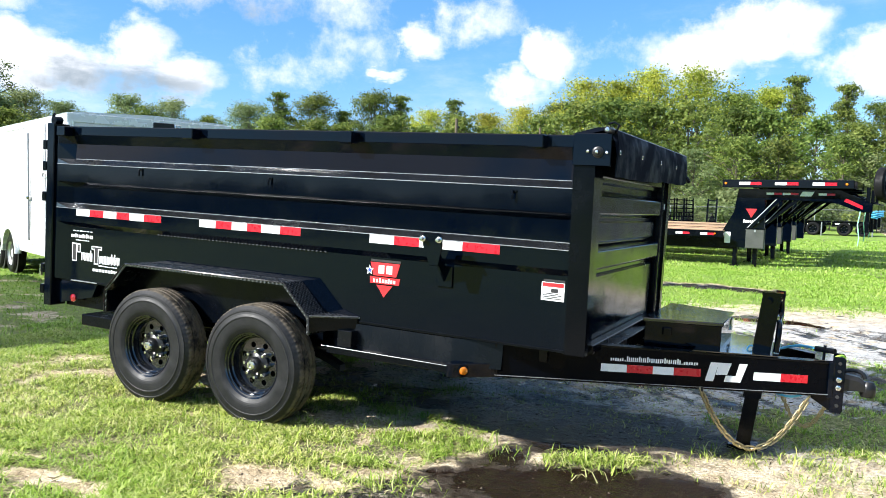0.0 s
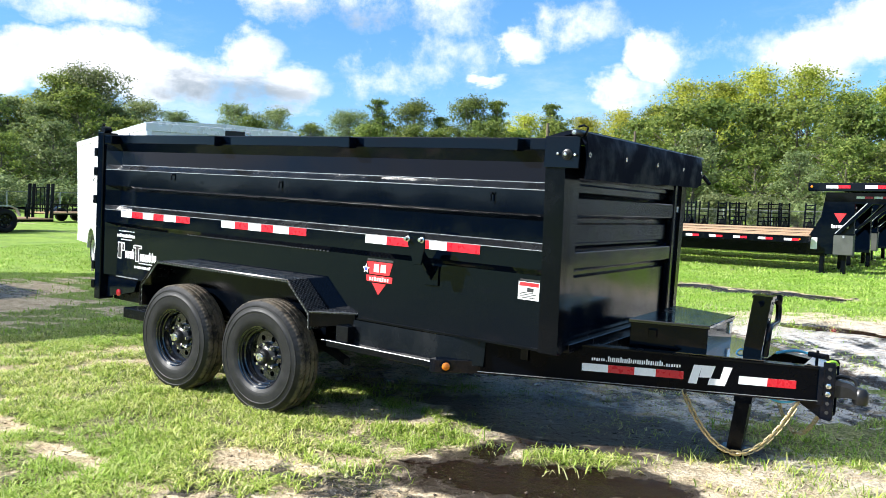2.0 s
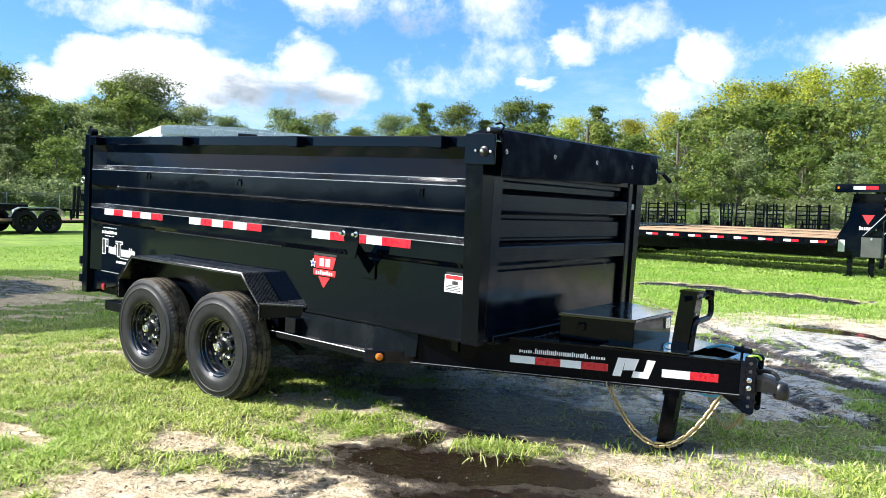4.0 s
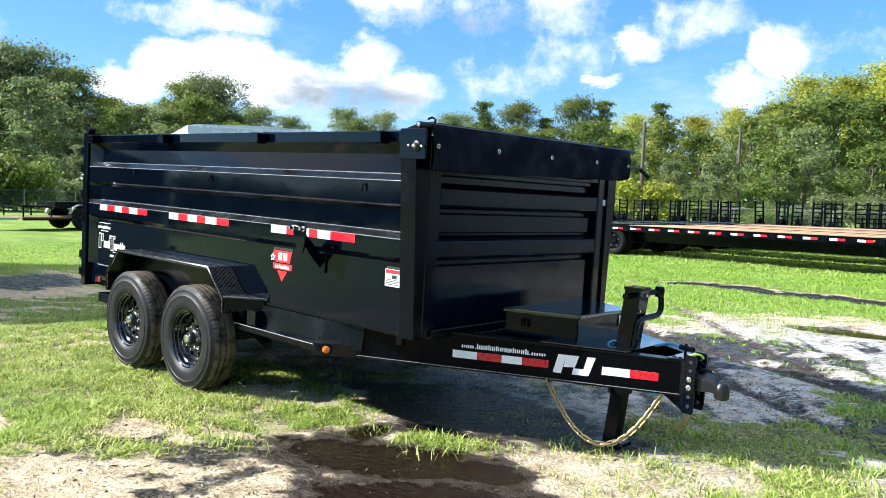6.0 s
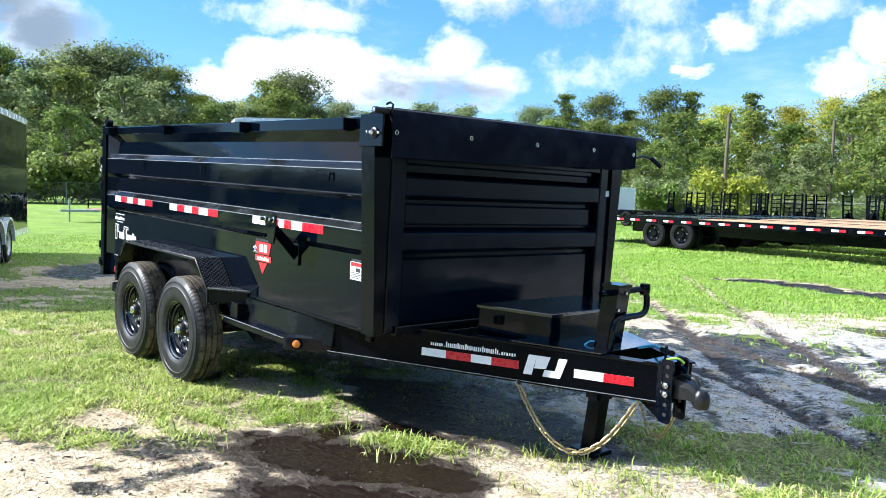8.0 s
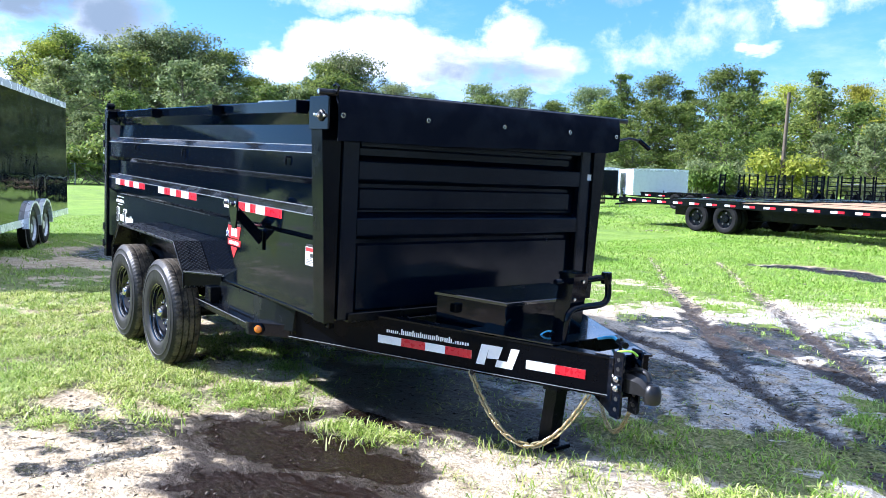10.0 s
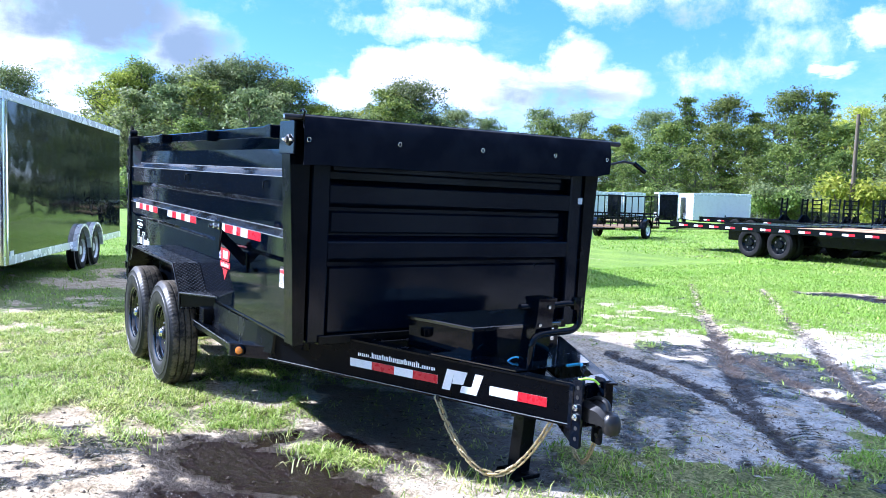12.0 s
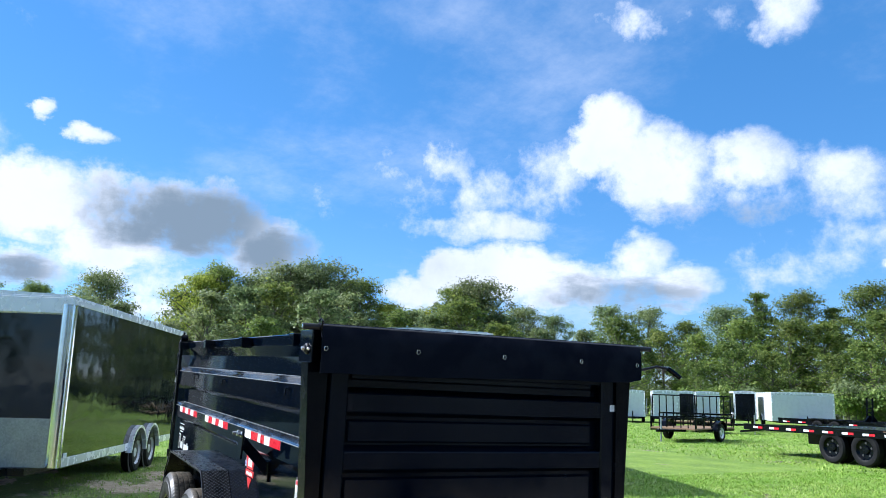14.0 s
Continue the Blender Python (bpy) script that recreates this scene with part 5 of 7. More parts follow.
    for y, z in ((4.48, 1.788), (5.03, 1.792), (5.58, 1.797), (6.02, 1.797)):
        like(gr, shift(-0.974, y, z))
    crank = part("tarp_crank", tube([(-1.085, 6.02, 1.772), (-1.085, 6.16, 1.775), (-1.07, 6.27, 1.800), (-1.055, 6.36, 1.790)], 0.009, 8), GREASE, T, "dark tarp crank with a black grip")
    part("grip", tube([(-1.055, 6.355, 1.792), (-1.02, 6.43, 1.735)], 0.016, 10), BLACK_FRAME, crank)
    # tongue
    M, length = tongue_pose()
    for mirror in (False, True):
        low = 0.690
        beam = part("tongue_beam", loft([[Vector((q, y, z)) for y, z in ((0.0, 0.505), (0.05, 0.505), (0.05, zt), (0.0, zt))] for q, zt in ((0.0, 0.722), (length, low))]), BEAM, T, "black steel tongue beam", 0)
        part("flange", box(0.0, -0.012, 0.500, length, 0.07, 0.512, 0.002), BLACK_FRAME, beam)
        # thin pale tube draws the highlight along the flange
        part("flange_edge", tube([(0.0, -0.012, 0.511), (length, -0.012, 0.511)], 0.0022, 5), EDGE, beam)
        part("flange", loft([[Vector((q, y, zt + z)) for y, z in ((-0.004, -0.006), (0.07, -0.006), (0.07, 0.004), (-0.004, 0.004))] for q, zt in ((0.0, 0.722), (length, low))]), BLACK_FRAME, beam, "", 0)
        if mirror:
            d = Vector((M[0][0], -M[1][0], 0))
            Mm = Matrix((d, Vector((-d.y, d.x, 0)), Vector((0, 0, 1)))).transposed().to_4x4()
            Mm.translation = Vector((M.translation.x, far_y(M.translation.y), 0))
            beam.matrix_basis = Mm @ shift(0, -0.05, 0)
        else:
            beam.matrix_basis = M
            tape(beam, 0.600, 1.166, 0.568, 0.612, -0.001, ((0.26, 0.52), (0.73, 1.0)))
            tape(beam, 1.466, 1.772, 0.566, 0.612, -0.001, ((0.5, 1.0),))
            bars(beam, print_line(0.650, 0.728, 0.631, 0.653, 3, 41) + [(0.732, 0.738, 0.631, 0.637)] + print_line(0.742, 0.856, 0.631, 0.662, 5, 42) + print_line(0.856, 1.052, 0.631, 0.662, 8, 43) + [(1.054, 1.060, 0.631, 0.637)] + print_line(1.064, 1.150, 0.631, 0.653, 3, 44), -0.001, WHITE_INK)
            for out in (((1.193, 0.548), (1.240, 0.548), (1.264, 0.655), (1.219, 0.655)), ((1.252, 0.585), (1.316, 0.589), (1.337, 0.655), (1.264, 0.655)),
                        ((1.300, 0.548), (1.356, 0.548), (1.368, 0.584), (1.309, 0.584)), ((1.356, 0.548), (1.394, 0.548), (1.428, 0.655), (1.382, 0.655))):
                part("badge", prism(out, -0.0015, XZ(-0.001)), WHITE_INK, beam, "white slanted block badge", 0)
    part("tongue_plate", loft([[Vector((x, y, z)), Vector((x, far_y(y), z)), Vector((x, far_y(y), z + 0.006)), Vector((x, y, z + 0.006))] for x, y, z in ((-0.62, 4.52, 0.712), (-0.19, 4.735, 0.704))]), WET_PAINT, T, "wet black top plate", 0)
    part("tip_plate", loft([[Vector((x, y, z)), Vector((x, far_y(y), z)), Vector((x, far_y(y), z + 0.006)), Vector((x, y, z + 0.006))] for x, y, z in ((0.0, 4.83, 0.698), (0.10, 4.88, 0.695))]), WET_PAINT, T, "wet black plate over the tongue's tip", 0)
    for x in (-1.10, -0.55):
        part("tongue_cross", box(x, 4.345 + 0.49 * (x + 1.1), 0.62, x + 0.06, far_y(4.345 + 0.49 * (x + 1.1)), 0.70, 0.003), BLACK_FRAME, T)
    part("tongue_brace", loft([[Vector((-1.15 + k * 0.45, 5.55 - k * 0.50, 0.70 + dz)), Vector((-1.15 + k * 0.45, 5.61 - k * 0.50, 0.70 + dz)), Vector((-1.15 + k * 0.45, 5.61 - k * 0.50, 0.76 + dz)), Vector((-1.15 + k * 0.45, 5.55 - k * 0.50, 0.76 + dz))] for k, dz in ((0, -0.03), (1, 0.0))]), BLACK, T)
    # tool box, its front end narrower
    plan = [(-0.905, 4.548), (-0.495, 4.690), (-0.495, 5.270), (-0.905, 5.412)]
    tb = part("tool_box", prism(plan, 0.160, XY(0.690), None, 0.004), BLACK, T, "black steel tool box wet with rain")
    part("lid", prism([(-0.915, 4.535), (-0.485, 4.682), (-0.485, 5.278), (-0.915, 5.425)], 0.022, XY(0.845), None, 0.004), WET_PAINT, tb, "wet gloss black lid")
    part("latch", box(-0.496, 5.16, 0.765, -0.484, 5.23, 0.835, 0.003), ALU, tb, "bright paddle latch")
    part("side_catch", box(-0.80, 4.560, 0.772, -0.755, 4.602, 0.818, 0.003), BLACK_FRAME, tb)
    # jack with its crank, leaning a little
    jack = part("jack", loft([[Vector((x - 0.050, 4.868, z)), Vector((x + 0.050, 4.868, z)), Vector((x + 0.050, 4.972, z)), Vector((x - 0.050, 4.972, z))] for x, z in ((-0.315, 0.42), (-0.252, 1.040))]), BLACK, T, "black square drop-leg jack", 0)
    part("jack_cap", loft([[Vector((x - 0.056, 4.862, z)), Vector((x + 0.056, 4.862, z)), Vector((x + 0.056, 4.978, z)), Vector((x - 0.056, 4.978, z))] for x, z in ((-0.252, 1.038), (-0.250, 1.054))]), BLACK, jack, "", 0)
    part("drop_leg", loft([[Vector((x - 0.040, 4.880, z)), Vector((x + 0.040, 4.880, z)), Vector((x + 0.040, 4.960, z)), Vector((x - 0.040, 4.960, z))] for x, z in ((-0.345, 0.13), (-0.314, 0.43))]), BLACK_FRAME, jack, "", 0)
    part("foot", box(-0.43, 4.84, 0.105, -0.26, 5.00, 0.13, 0.004), BLACK_FRAME, jack)
    part("crank", tube(smooth([(-0.265, 4.80, 1.005), (-0.245, 4.99, 1.010), (-0.225, 5.10, 1.018), (-0.212, 5.135, 0.995), (-0.206, 5.14, 0.93), (-0.206, 5.125, 0.897), (-0.204, 5.08, 0.882), (-0.202, 4.96, 0.880), (-0.200, 4.87, 0.872), (-0.198, 4.840, 0.845), (-0.200, 4.832, 0.79), (-0.205, 4.830, 0.715)], 3), 0.017, 12), BLACK, jack, "", 60)
    part("crank_knob", lathe([(0.026, -0.03), (0.030, 0.0), (0.026, 0.03)], (-0.218, 5.13, 1.018), (0, 0, 1), 14), BLACK_FRAME, jack)
    pin = part("bolt", lathe([(0.009, 0), (0.009, 0.006), (0.0, 0.007)], (0, 0, 0), (1, 0, 0), 8), CHROME, jack)
    pin.matrix_basis = shift(-0.203, 4.935, 1.01)
    like(pin, shift(-0.214, 4.89, 0.92))
    # coupler
    ch = part("coupler_channel", box(0.075, 4.845, 0.490, 0.105, 5.09, 0.698, 0.003), BLACK, T)
    for y in (4.850, 4.985):
        pl = part("coupler_flange", prism([(0.095, 0.415), (0.150, 0.410), (0.160, 0.425), (0.160, 0.715), (0.150, 0.730), (0.095, 0.730)], 0.014, XZ(y), None, 0.002), BLACK, ch)
        for z in (0.455, 0.505, 0.650, 0.695):
            part("hole", lathe([(0.010, -0.001), (0.010, 0.016)], (0.130, y, z), (0, 1, 0), 12), DARK_INK, pl)
        for z in (0.558, 0.603):
            part("bolt", lathe([(0.016, 0.0), (0.016, 0.011), (0.009, 0.013), (0.009, 0.022), (0.0, 0.023)], (0.130, y if y < 4.9 else y + 0.014, z), (0, -1 if y < 4.9 else 1, 0), 6), CHROME, pl, "bright hex bolt")
    part("gusset_plate", prism([(-0.05, 0.505), (0.105, 0.505), (0.105, 0.412)], 0.012, XZ(4.862)), BLACK_FRAME, ch)
    cp = part("coupler", loft([[Vector((x - 0.02, 4.925 + q * w, z)) for q, z in ((-1, z0), (1, z0), (1, z1 - 0.022), (0.6, z1), (-0.6, z1), (-1, z1 - 0.022))] for x, w, z0, z1 in ((0.115, 0.048, 0.540, 0.632), (0.20, 0.048, 0.542, 0.630), (0.25, 0.044, 0.548, 0.624), (0.285, 0.038, 0.545, 0.600))]), GREASE, T, "dark cast ball coupler")
    part("ball_cup", lathe([(0.034, 0.515), (0.040, 0.528), (0.042, 0.560), (0.038, 0.585), (0.025, 0.602), (0.0, 0.607)], (0.280, 4.925, 0), (0, 0, 1), 24), GREASE, cp)
    part("latch_lever", tube(smooth([(0.14, 4.925, 0.630), (0.18, 4.93, 0.652), (0.24, 4.925, 0.648), (0.262, 4.925, 0.615)], 3), 0.012, 8), GREASE, cp)
    # cable, plug and strap
    part("plug", tube([(0.0, 5.0, 0.740), (0.100, 4.93, 0.748)], 0.016, 12), BLACK_FRAME, T, "black wiring plug")
    part("plug_clip", tube([(0.045, 4.962, 0.700), (0.047, 4.960, 0.772)], 0.008, 8), BLACK_FRAME, T)
    part("wiring", tube(smooth([(-0.352, 4.800, 0.675), (-0.360, 4.812, 0.703), (-0.356, 4.835, 0.724), (-0.345, 4.862, 0.732), (-0.325, 4.880, 0.726)], 4), 0.0048, 8), CABLE_BLUE, T, "pale blue wiring cable", 60)
    part("wiring", tube(smooth([(-0.19, 5.07, 0.705), (-0.14, 5.08, 0.722), (-0.08, 5.06, 0.738), (-0.02, 5.01, 0.742), (0.01, 4.99, 0.741)]), 0.008, 8), CABLE_BLUE, T, "pale blue wiring cable", 60)
    part("brake_cable", tube(smooth([(-0.26, 5.02, 0.50), (-0.20, 4.99, 0.452), (-0.12, 4.98, 0.440), (-0.05, 4.99, 0.462), (-0.02, 5.0, 0.51)]), 0.007, 7), CABLE_BLUE, T, "pale blue cable loop", 60)
    part("strap", tube(smooth([(0.10, 4.87, 0.722), (0.125, 4.895, 0.732), (0.145, 4.93, 0.728), (0.155, 4.955, 0.708)], 4), 0.006, 6), STRAP_LIME, T, "lime green strap end", 60)
    chain(T, (-0.561, 4.537, 0.494), (-0.013, 4.823, 0.488), 0.318, 27, 0.0086, "yellow zinc safety chain slung below the tongue")
    chain(T, (-0.18, 5.08, 0.490), (0.10, 5.03, 0.47), 0.22, 20, 0.0066, "yellow zinc safety chain of the far beam")


build_dump_trailer()


# ---- trees ----
def leaf_material(name, dark, mid, light):
    p = Mat(name, mid, 0.55, 0.0, 0.0, 0.3)
    rnd = p.node("NewGeometry").outputs["Random Per Island"]
    each = p.node("ObjectInfo").outputs["Random"]
    c = p.ramp(rnd, (0.0, dark), (0.5, mid), (1.0, light))
    hs = p.node("HueSaturation")
    p.link(c, hs.inputs["Color"])
    p.link(p.fit(each, 0.0, 1.0, 0.482, 0.512, False), hs.inputs["Hue"])
    p.link(p.fit(p.math("FRACT", p.math("MULTIPLY", each, 7.3), 0.0), 0.0, 1.0, 0.90, 1.36, False), hs.inputs["Value"])
    hs.inputs["Saturation"].default_value = 0.97
    p.link(hs.outputs[0], p.b.inputs["Base Color"])
    tr = p.node("BsdfTranslucent")
    p.link(hs.outputs[0], tr.inputs[0])
    mx = p.node("MixShader")
    mx.inputs[0].default_value = 0.5
    p.link(p.b.outputs[0], mx.inputs[1])
    p.link(tr.outputs[0], mx.inputs[2])
    p.link(mx.outputs[0], p.nt.nodes["Material Output"].inputs["Surface"])
    return p.m


LEAF_DARK = leaf_material("oak_leaves", (0.085, 0.122, 0.042), (0.158, 0.205, 0.074), (0.26, 0.30, 0.12))
LEAF_MID = leaf_material("mixed_leaves", (0.068, 0.108, 0.022), (0.140, 0.200, 0.038), (0.25, 0.30, 0.062))
LEAF_LIGHT = leaf_material("yellow_green_leaves", (0.16, 0.21, 0.018), (0.32, 0.36, 0.030), (0.50, 0.49, 0.07))
BARK = plain("grey_bark", (0.13, 0.11, 0.085), 0.9, 0.0, 0.4, 14, 0.01)


def crown_mesh(name, lumps, count, size, material, seed):
    """Leaves set on the shells of many overlapping lumps: centre, radius."""
    rng = np.random.default_rng(seed)
    c = np.array([l[0] for l in lumps])
    r = np.array([l[1] for l in lumps])
    pick = rng.choice(len(lumps), count, p=r ** 2 / np.sum(r ** 2))
    d = rng.normal(0, 1, (count, 3))
    d /= np.linalg.norm(d, axis=1)[:, None]
    d[:, 2] = np.where(d[:, 2] < -0.35, -d[:, 2] * 0.6, d[:, 2])
    wob = 0.25 + 1.15 * rng.random(count) ** 0.75
    pos = c[pick] + d * (r[pick] * wob)[:, None] * np.array([1, 1, 0.95])
    nrm = d * 0.6 + rng.normal(0, 0.55, (count, 3)) + np.array([0, 0, 0.55])
    nrm /= np.linalg.norm(nrm, axis=1)[:, None]
    u = np.cross(nrm, rng.normal(0, 1, (count, 3)))
    u /= np.linalg.norm(u, axis=1)[:, None]
    v = np.cross(nrm, u)
    s = size * rng.uniform(0.55, 1.35, count)[:, None]
    co = np.stack([pos - u * s, pos + u * s, pos + v * s * 1.1], 1).reshape(-1, 3)
    me = raw_mesh(name, co, np.arange(count * 3).reshape(-1, 3))
    me.materials.append(material)
    return me


def tree_kind(seed, h, spread_r, clear, lumps_n, count, size, material, label, spire=False):
    """A tree of height h with a trunk, limbs and an uneven crown; it is moved off and copied."""
    r = random.Random(seed)
    t = thing("tree", shift(0, 0, -400), label, "tree", "trees along the meadow's edge")
    bm = bmesh.new()
    lean_x, lean_y = r.uniform(-0.4, 0.4), r.uniform(-0.4, 0.4)
    spine = [Vector((lean_x * k * k + r.uniform(-0.08, 0.08), lean_y * k * k + r.uniform(-0.08, 0.08), h * 0.86 * k)) for k in np.linspace(0, 1, 7)]
    base_r = 0.018 * h + 0.04
    rings = []
    for i, p in enumerate(spine):
        rad = base_r * (1.25 if i == 0 else 1.0) * (1 - 0.14 * i)
        rings.append([p + Vector((math.cos(a) * rad, math.sin(a) * rad, 0)) for a in np.linspace(0, math.tau, 8, endpoint=False)])
    loft(rings, bm)
    lumps = []
    for k in range(lumps_n):
        f = clear + (1 - clear) * (k + r.random()) / lumps_n
        i = min(5, int(f * 6))
        start = spine[i].lerp(spine[i + 1], min(1.0, f * 6 - i)) if f < 0.95 else spine[6]
        a = k * 2.4 + r.uniform(-0.6, 0.6)
        shape = (1.15 - f) if spire else math.sin(math.pi * min(1.0, 0.18 + 0.80 * (f - clear) / (1 - clear))) ** 0.7
        reach = spread_r * shape * r.uniform(0.45, 1.0)
        end = Vector((start.x + math.cos(a) * reach, start.y + math.sin(a) * reach, min(h * 0.96, h * f + r.uniform(-0.3, 0.8))))
        mid = start.lerp(end, 0.5) + Vector((0, 0, -0.15 * reach * 0.3))
        tube([start - Vector((0, 0, 0.25 * reach)), mid, end], 0.02 + 0.006 * h * (1 - f), 4, bm, False, False)
        rad = spread_r * r.uniform(0.13, 0.29) * (0.8 if spire else 1.0)
        lumps.append((tuple(end), rad))
        lumps.append((tuple(start.lerp(end, 0.55) + Vector((0, 0, 0.1))), rad * 0.8))
        if r.random() < 0.5:
            lumps.append(((end.x + r.uniform(-1, 1) * rad, end.y + r.uniform(-1, 1) * rad, end.z + r.uniform(-0.2, 0.7) * rad), rad * 0.6))
    part("trunk", bm, BARK, t, "", 60)
    crown = new("crown", crown_mesh("crown", lumps, count, size, material, seed))
    crown.parent = t
    return t


KINDS = [
    tree_kind(1, 10, 3.4, 0.10, 74, 22000, 0.088, LEAF_DARK, "broad dark green oak at the meadow's edge"),
    tree_kind(2, 10, 2.8, 0.10, 70, 21000, 0.084, LEAF_MID, "full green deciduous tree at the meadow's edge"),
    tree_kind(3, 10, 3.4, 0.14, 70, 21000, 0.084, LEAF_LIGHT, "tall yellow-green sunlit tree at the meadow's edge"),
    tree_kind(4, 10, 2.2, 0.12, 60, 14000, 0.080, LEAF_MID, "slender green tree with an open crown", True),
    tree_kind(5, 10, 3.1, 0.08, 70, 21000, 0.084, LEAF_LIGHT, "bushy yellow-green tree at the meadow's edge"),
    tree_kind(6, 10, 2.8, 0.35, 44, 12000, 0.088, LEAF_DARK, "old dark green tree with a gappy crown"),
    tree_kind(7, 10, 3.3, 0.04, 48, 6000, 0.175, LEAF_MID, "dense green tree deeper in the wood"),
    tree_kind(8, 10, 3.3, 0.04, 48, 6000, 0.175, LEAF_DARK, "dense dark green tree deeper in the wood"),
    tree_kind(9, 10, 3.3, 0.04, 30, 2200, 0.29, LEAF_DARK, "dense dark green tree out of view, added for reflections"),
]


def shrub_kind(seed, material, label):
    r = random.Random(seed)
    t = thing("shrub", shift(0, 0, -400), label, "shrub", "shrubs below the trees")
    lumps = [((r.uniform(-2.2, 2.2), r.uniform(-0.9, 0.9), r.uniform(0.3, 2.1)), r.uniform(0.4, 0.85)) for k in range(20)]
    bm = bmesh.new()
    for c, q in lumps[:7]:
        tube([(c[0] * 0.3, c[1] * 0.3, -0.1), (c[0] * 0.7, c[1] * 0.7, c[2] * 0.6), c], 0.03, 5, bm)
    part("stem", bm, BARK, t, "", 60)
    crown = new("crown", crown_mesh("crown", lumps, 3800, 0.118, material, seed + 50))
    crown.parent = t
    return t


SHRUBS = [shrub_kind(1, LEAF_DARK, "dense dark green shrub below the trees"), shrub_kind(2, LEAF_MID, "bright green shrub by the fence"), shrub_kind(3, LEAF_LIGHT, "yellow-green sunlit shrub by the fence")]


def plant(kind, az, dist, h, turn):
    a = radians(az)
    s = h / 10
    m = pose(math.sin(a) * dist, math.cos(a) * dist, -0.1, 0, 0, turn)
    ob = copy_thing(KINDS[kind], m)
    ob.scale = (s * 1.08, s * 1.08, s)
    return ob


def build_woods():
    # skyline: azimuth from +y and elevation, degrees
    sky_az = (-110, -95, -90.2, -88.9, -87.3, -85.5, -83.5, -82.7, -80.5, -80.0, -77.4, -74.5, -72.1, -69.7, -66.7, -65.4, -62.4, -60.4, -58.0, -56.4, -54.6, -52.4, -50.6, -48.4, -46, -44.5, -42.6, -40.4, -38.4, -35.9, -34.2, -32.1, -29.8, -28.2, -25.8, -23.3, -20.8, -18.4, -16.5, -13.9, -12, -9.1, -7.7, -5.8, -3.8, -2.3, -0.9, 0.5, 2.1, 8, 25)
    sky_el = (7, 6.5, 6.5, 6.4, 6.0, 7.2, 6.5, 4.7, 4.8, 7.1, 8.4, 7.9, 8.6, 8.8, 7.8, 6.6, 6.1, 7.4, 7.8, 6.2, 6.2, 5.7, 4.8, 6.2, 6.1, 5.6, 5.4, 6.1, 7.0, 7.0, 6.2, 7.3, 7.2, 6.4, 6.9, 6.4, 6.7, 7.4, 8.4, 8.6, 9.0, 8.9, 9.0, 7.6, 8.0, 8.7, 6.9, 8.2, 6.8, 7.5, 7.5)
    r = random.Random(5)

    def away(az):
        return 13.0 * math.exp(-((az + 38) / 15) ** 2)

    def top(az, d):
        return 1.45 + d * math.tan(radians(float(np.interp(az, sky_az, sky_el))))

    # tall trees of the skyline: azimuth, kind, distance, share of the skyline's height
    tall = [(-93, 0, 128, 1.0), (-88.9, 1, 130, 1.0), (-85.4, 0, 132, 1.02), (-78.6, 4, 124, 1.0), (-77.0, 1, 128, 1.02), (-74.6, 0, 126, 1.0), (-72.2, 0, 128, 1.03), (-69.7, 0, 128, 1.03), (-67.3, 1, 132, 1.0), (-64.8, 4, 130, 0.98),
            (-62.4, 4, 134, 0.98), (-60.2, 1, 134, 1.03), (-58.0, 0, 136, 1.03), (-54.8, 0, 144, 1.0), (-52.4, 5, 146, 1.0), (-48.5, 5, 150, 1.04), (-46.2, 5, 152, 1.02), (-43.4, 1, 150, 0.98), (-40.4, 0, 148, 1.02), (-38.3, 3, 148, 1.05),
            (-36.0, 1, 148, 1.02), (-33.9, 3, 148, 0.98), (-31.9, 1, 146, 1.03), (-29.7, 3, 146, 1.04), (-27.7, 2, 142, 0.98), (-25.8, 3, 144, 1.05), (-23.4, 4, 142, 0.98), (-20.9, 2, 140, 1.0), (-18.2, 1, 140, 0.95), (-16.2, 2, 138, 1.02), (-13.9, 4, 138, 1.0),
            (-11.8, 2, 138, 1.03), (-8.6, 2, 138, 1.03), (-6.2, 1, 136, 0.98), (-3.9, 4, 136, 1.0), (-2.2, 3, 142, 1.03), (0.6, 3, 142, 1.0), (2.6, 1, 136, 1.0), (6, 0, 136, 1.0)]
    for az, k, d, f in tall:
        plant(k, az, d, top(az, d) * f, r.uniform(0, 360))
    # lower trees close the wall of leaves
    for i in range(46):
        az = -108 + i * 2.75 + r.uniform(-0.6, 0.6)
        d = r.uniform(100, 116)
        k = r.choice((7, 7, 6)) if az < -40 else 6
        plant(k, az, d, top(az, d) * r.uniform(0.78, 0.90), r.uniform(0, 360))
    for i in range(40):
        az = -105 + i * 3.0 + r.uniform(-0.9, 0.9)
        d = r.uniform(62, 68) + 0.6 * away(az)
        k = r.choice((7, 6)) if az < -45 else r.choice((6, 6, 7))
        plant(k, az, d, top(az, d) * r.uniform(0.50, 0.68), r.uniform(0, 360))
    # the western wood is a solid wall
    for i in range(11):
        az = -79 + i * 2.3 + r.uniform(-0.5, 0.5)
        d = r.uniform(132, 138)
        plant(7, az, d, top(az, d) * r.uniform(0.88, 0.96), r.uniform(0, 360))
    # the wood goes on unseen behind the camera, for reflections in the paint
    for i in range(8):
        az = 25 + i * 20.0 + r.uniform(-3, 3)
        plant(8, az, r.uniform(60, 72), r.uniform(9, 12.5), r.uniform(0, 360))
    # nearer unseen trees, added to darken the front wall's reflection
    for i in range(11):
        plant(8, 38 + i * 9.0, r.uniform(36, 44), r.uniform(10, 13), r.uniform(0, 360))
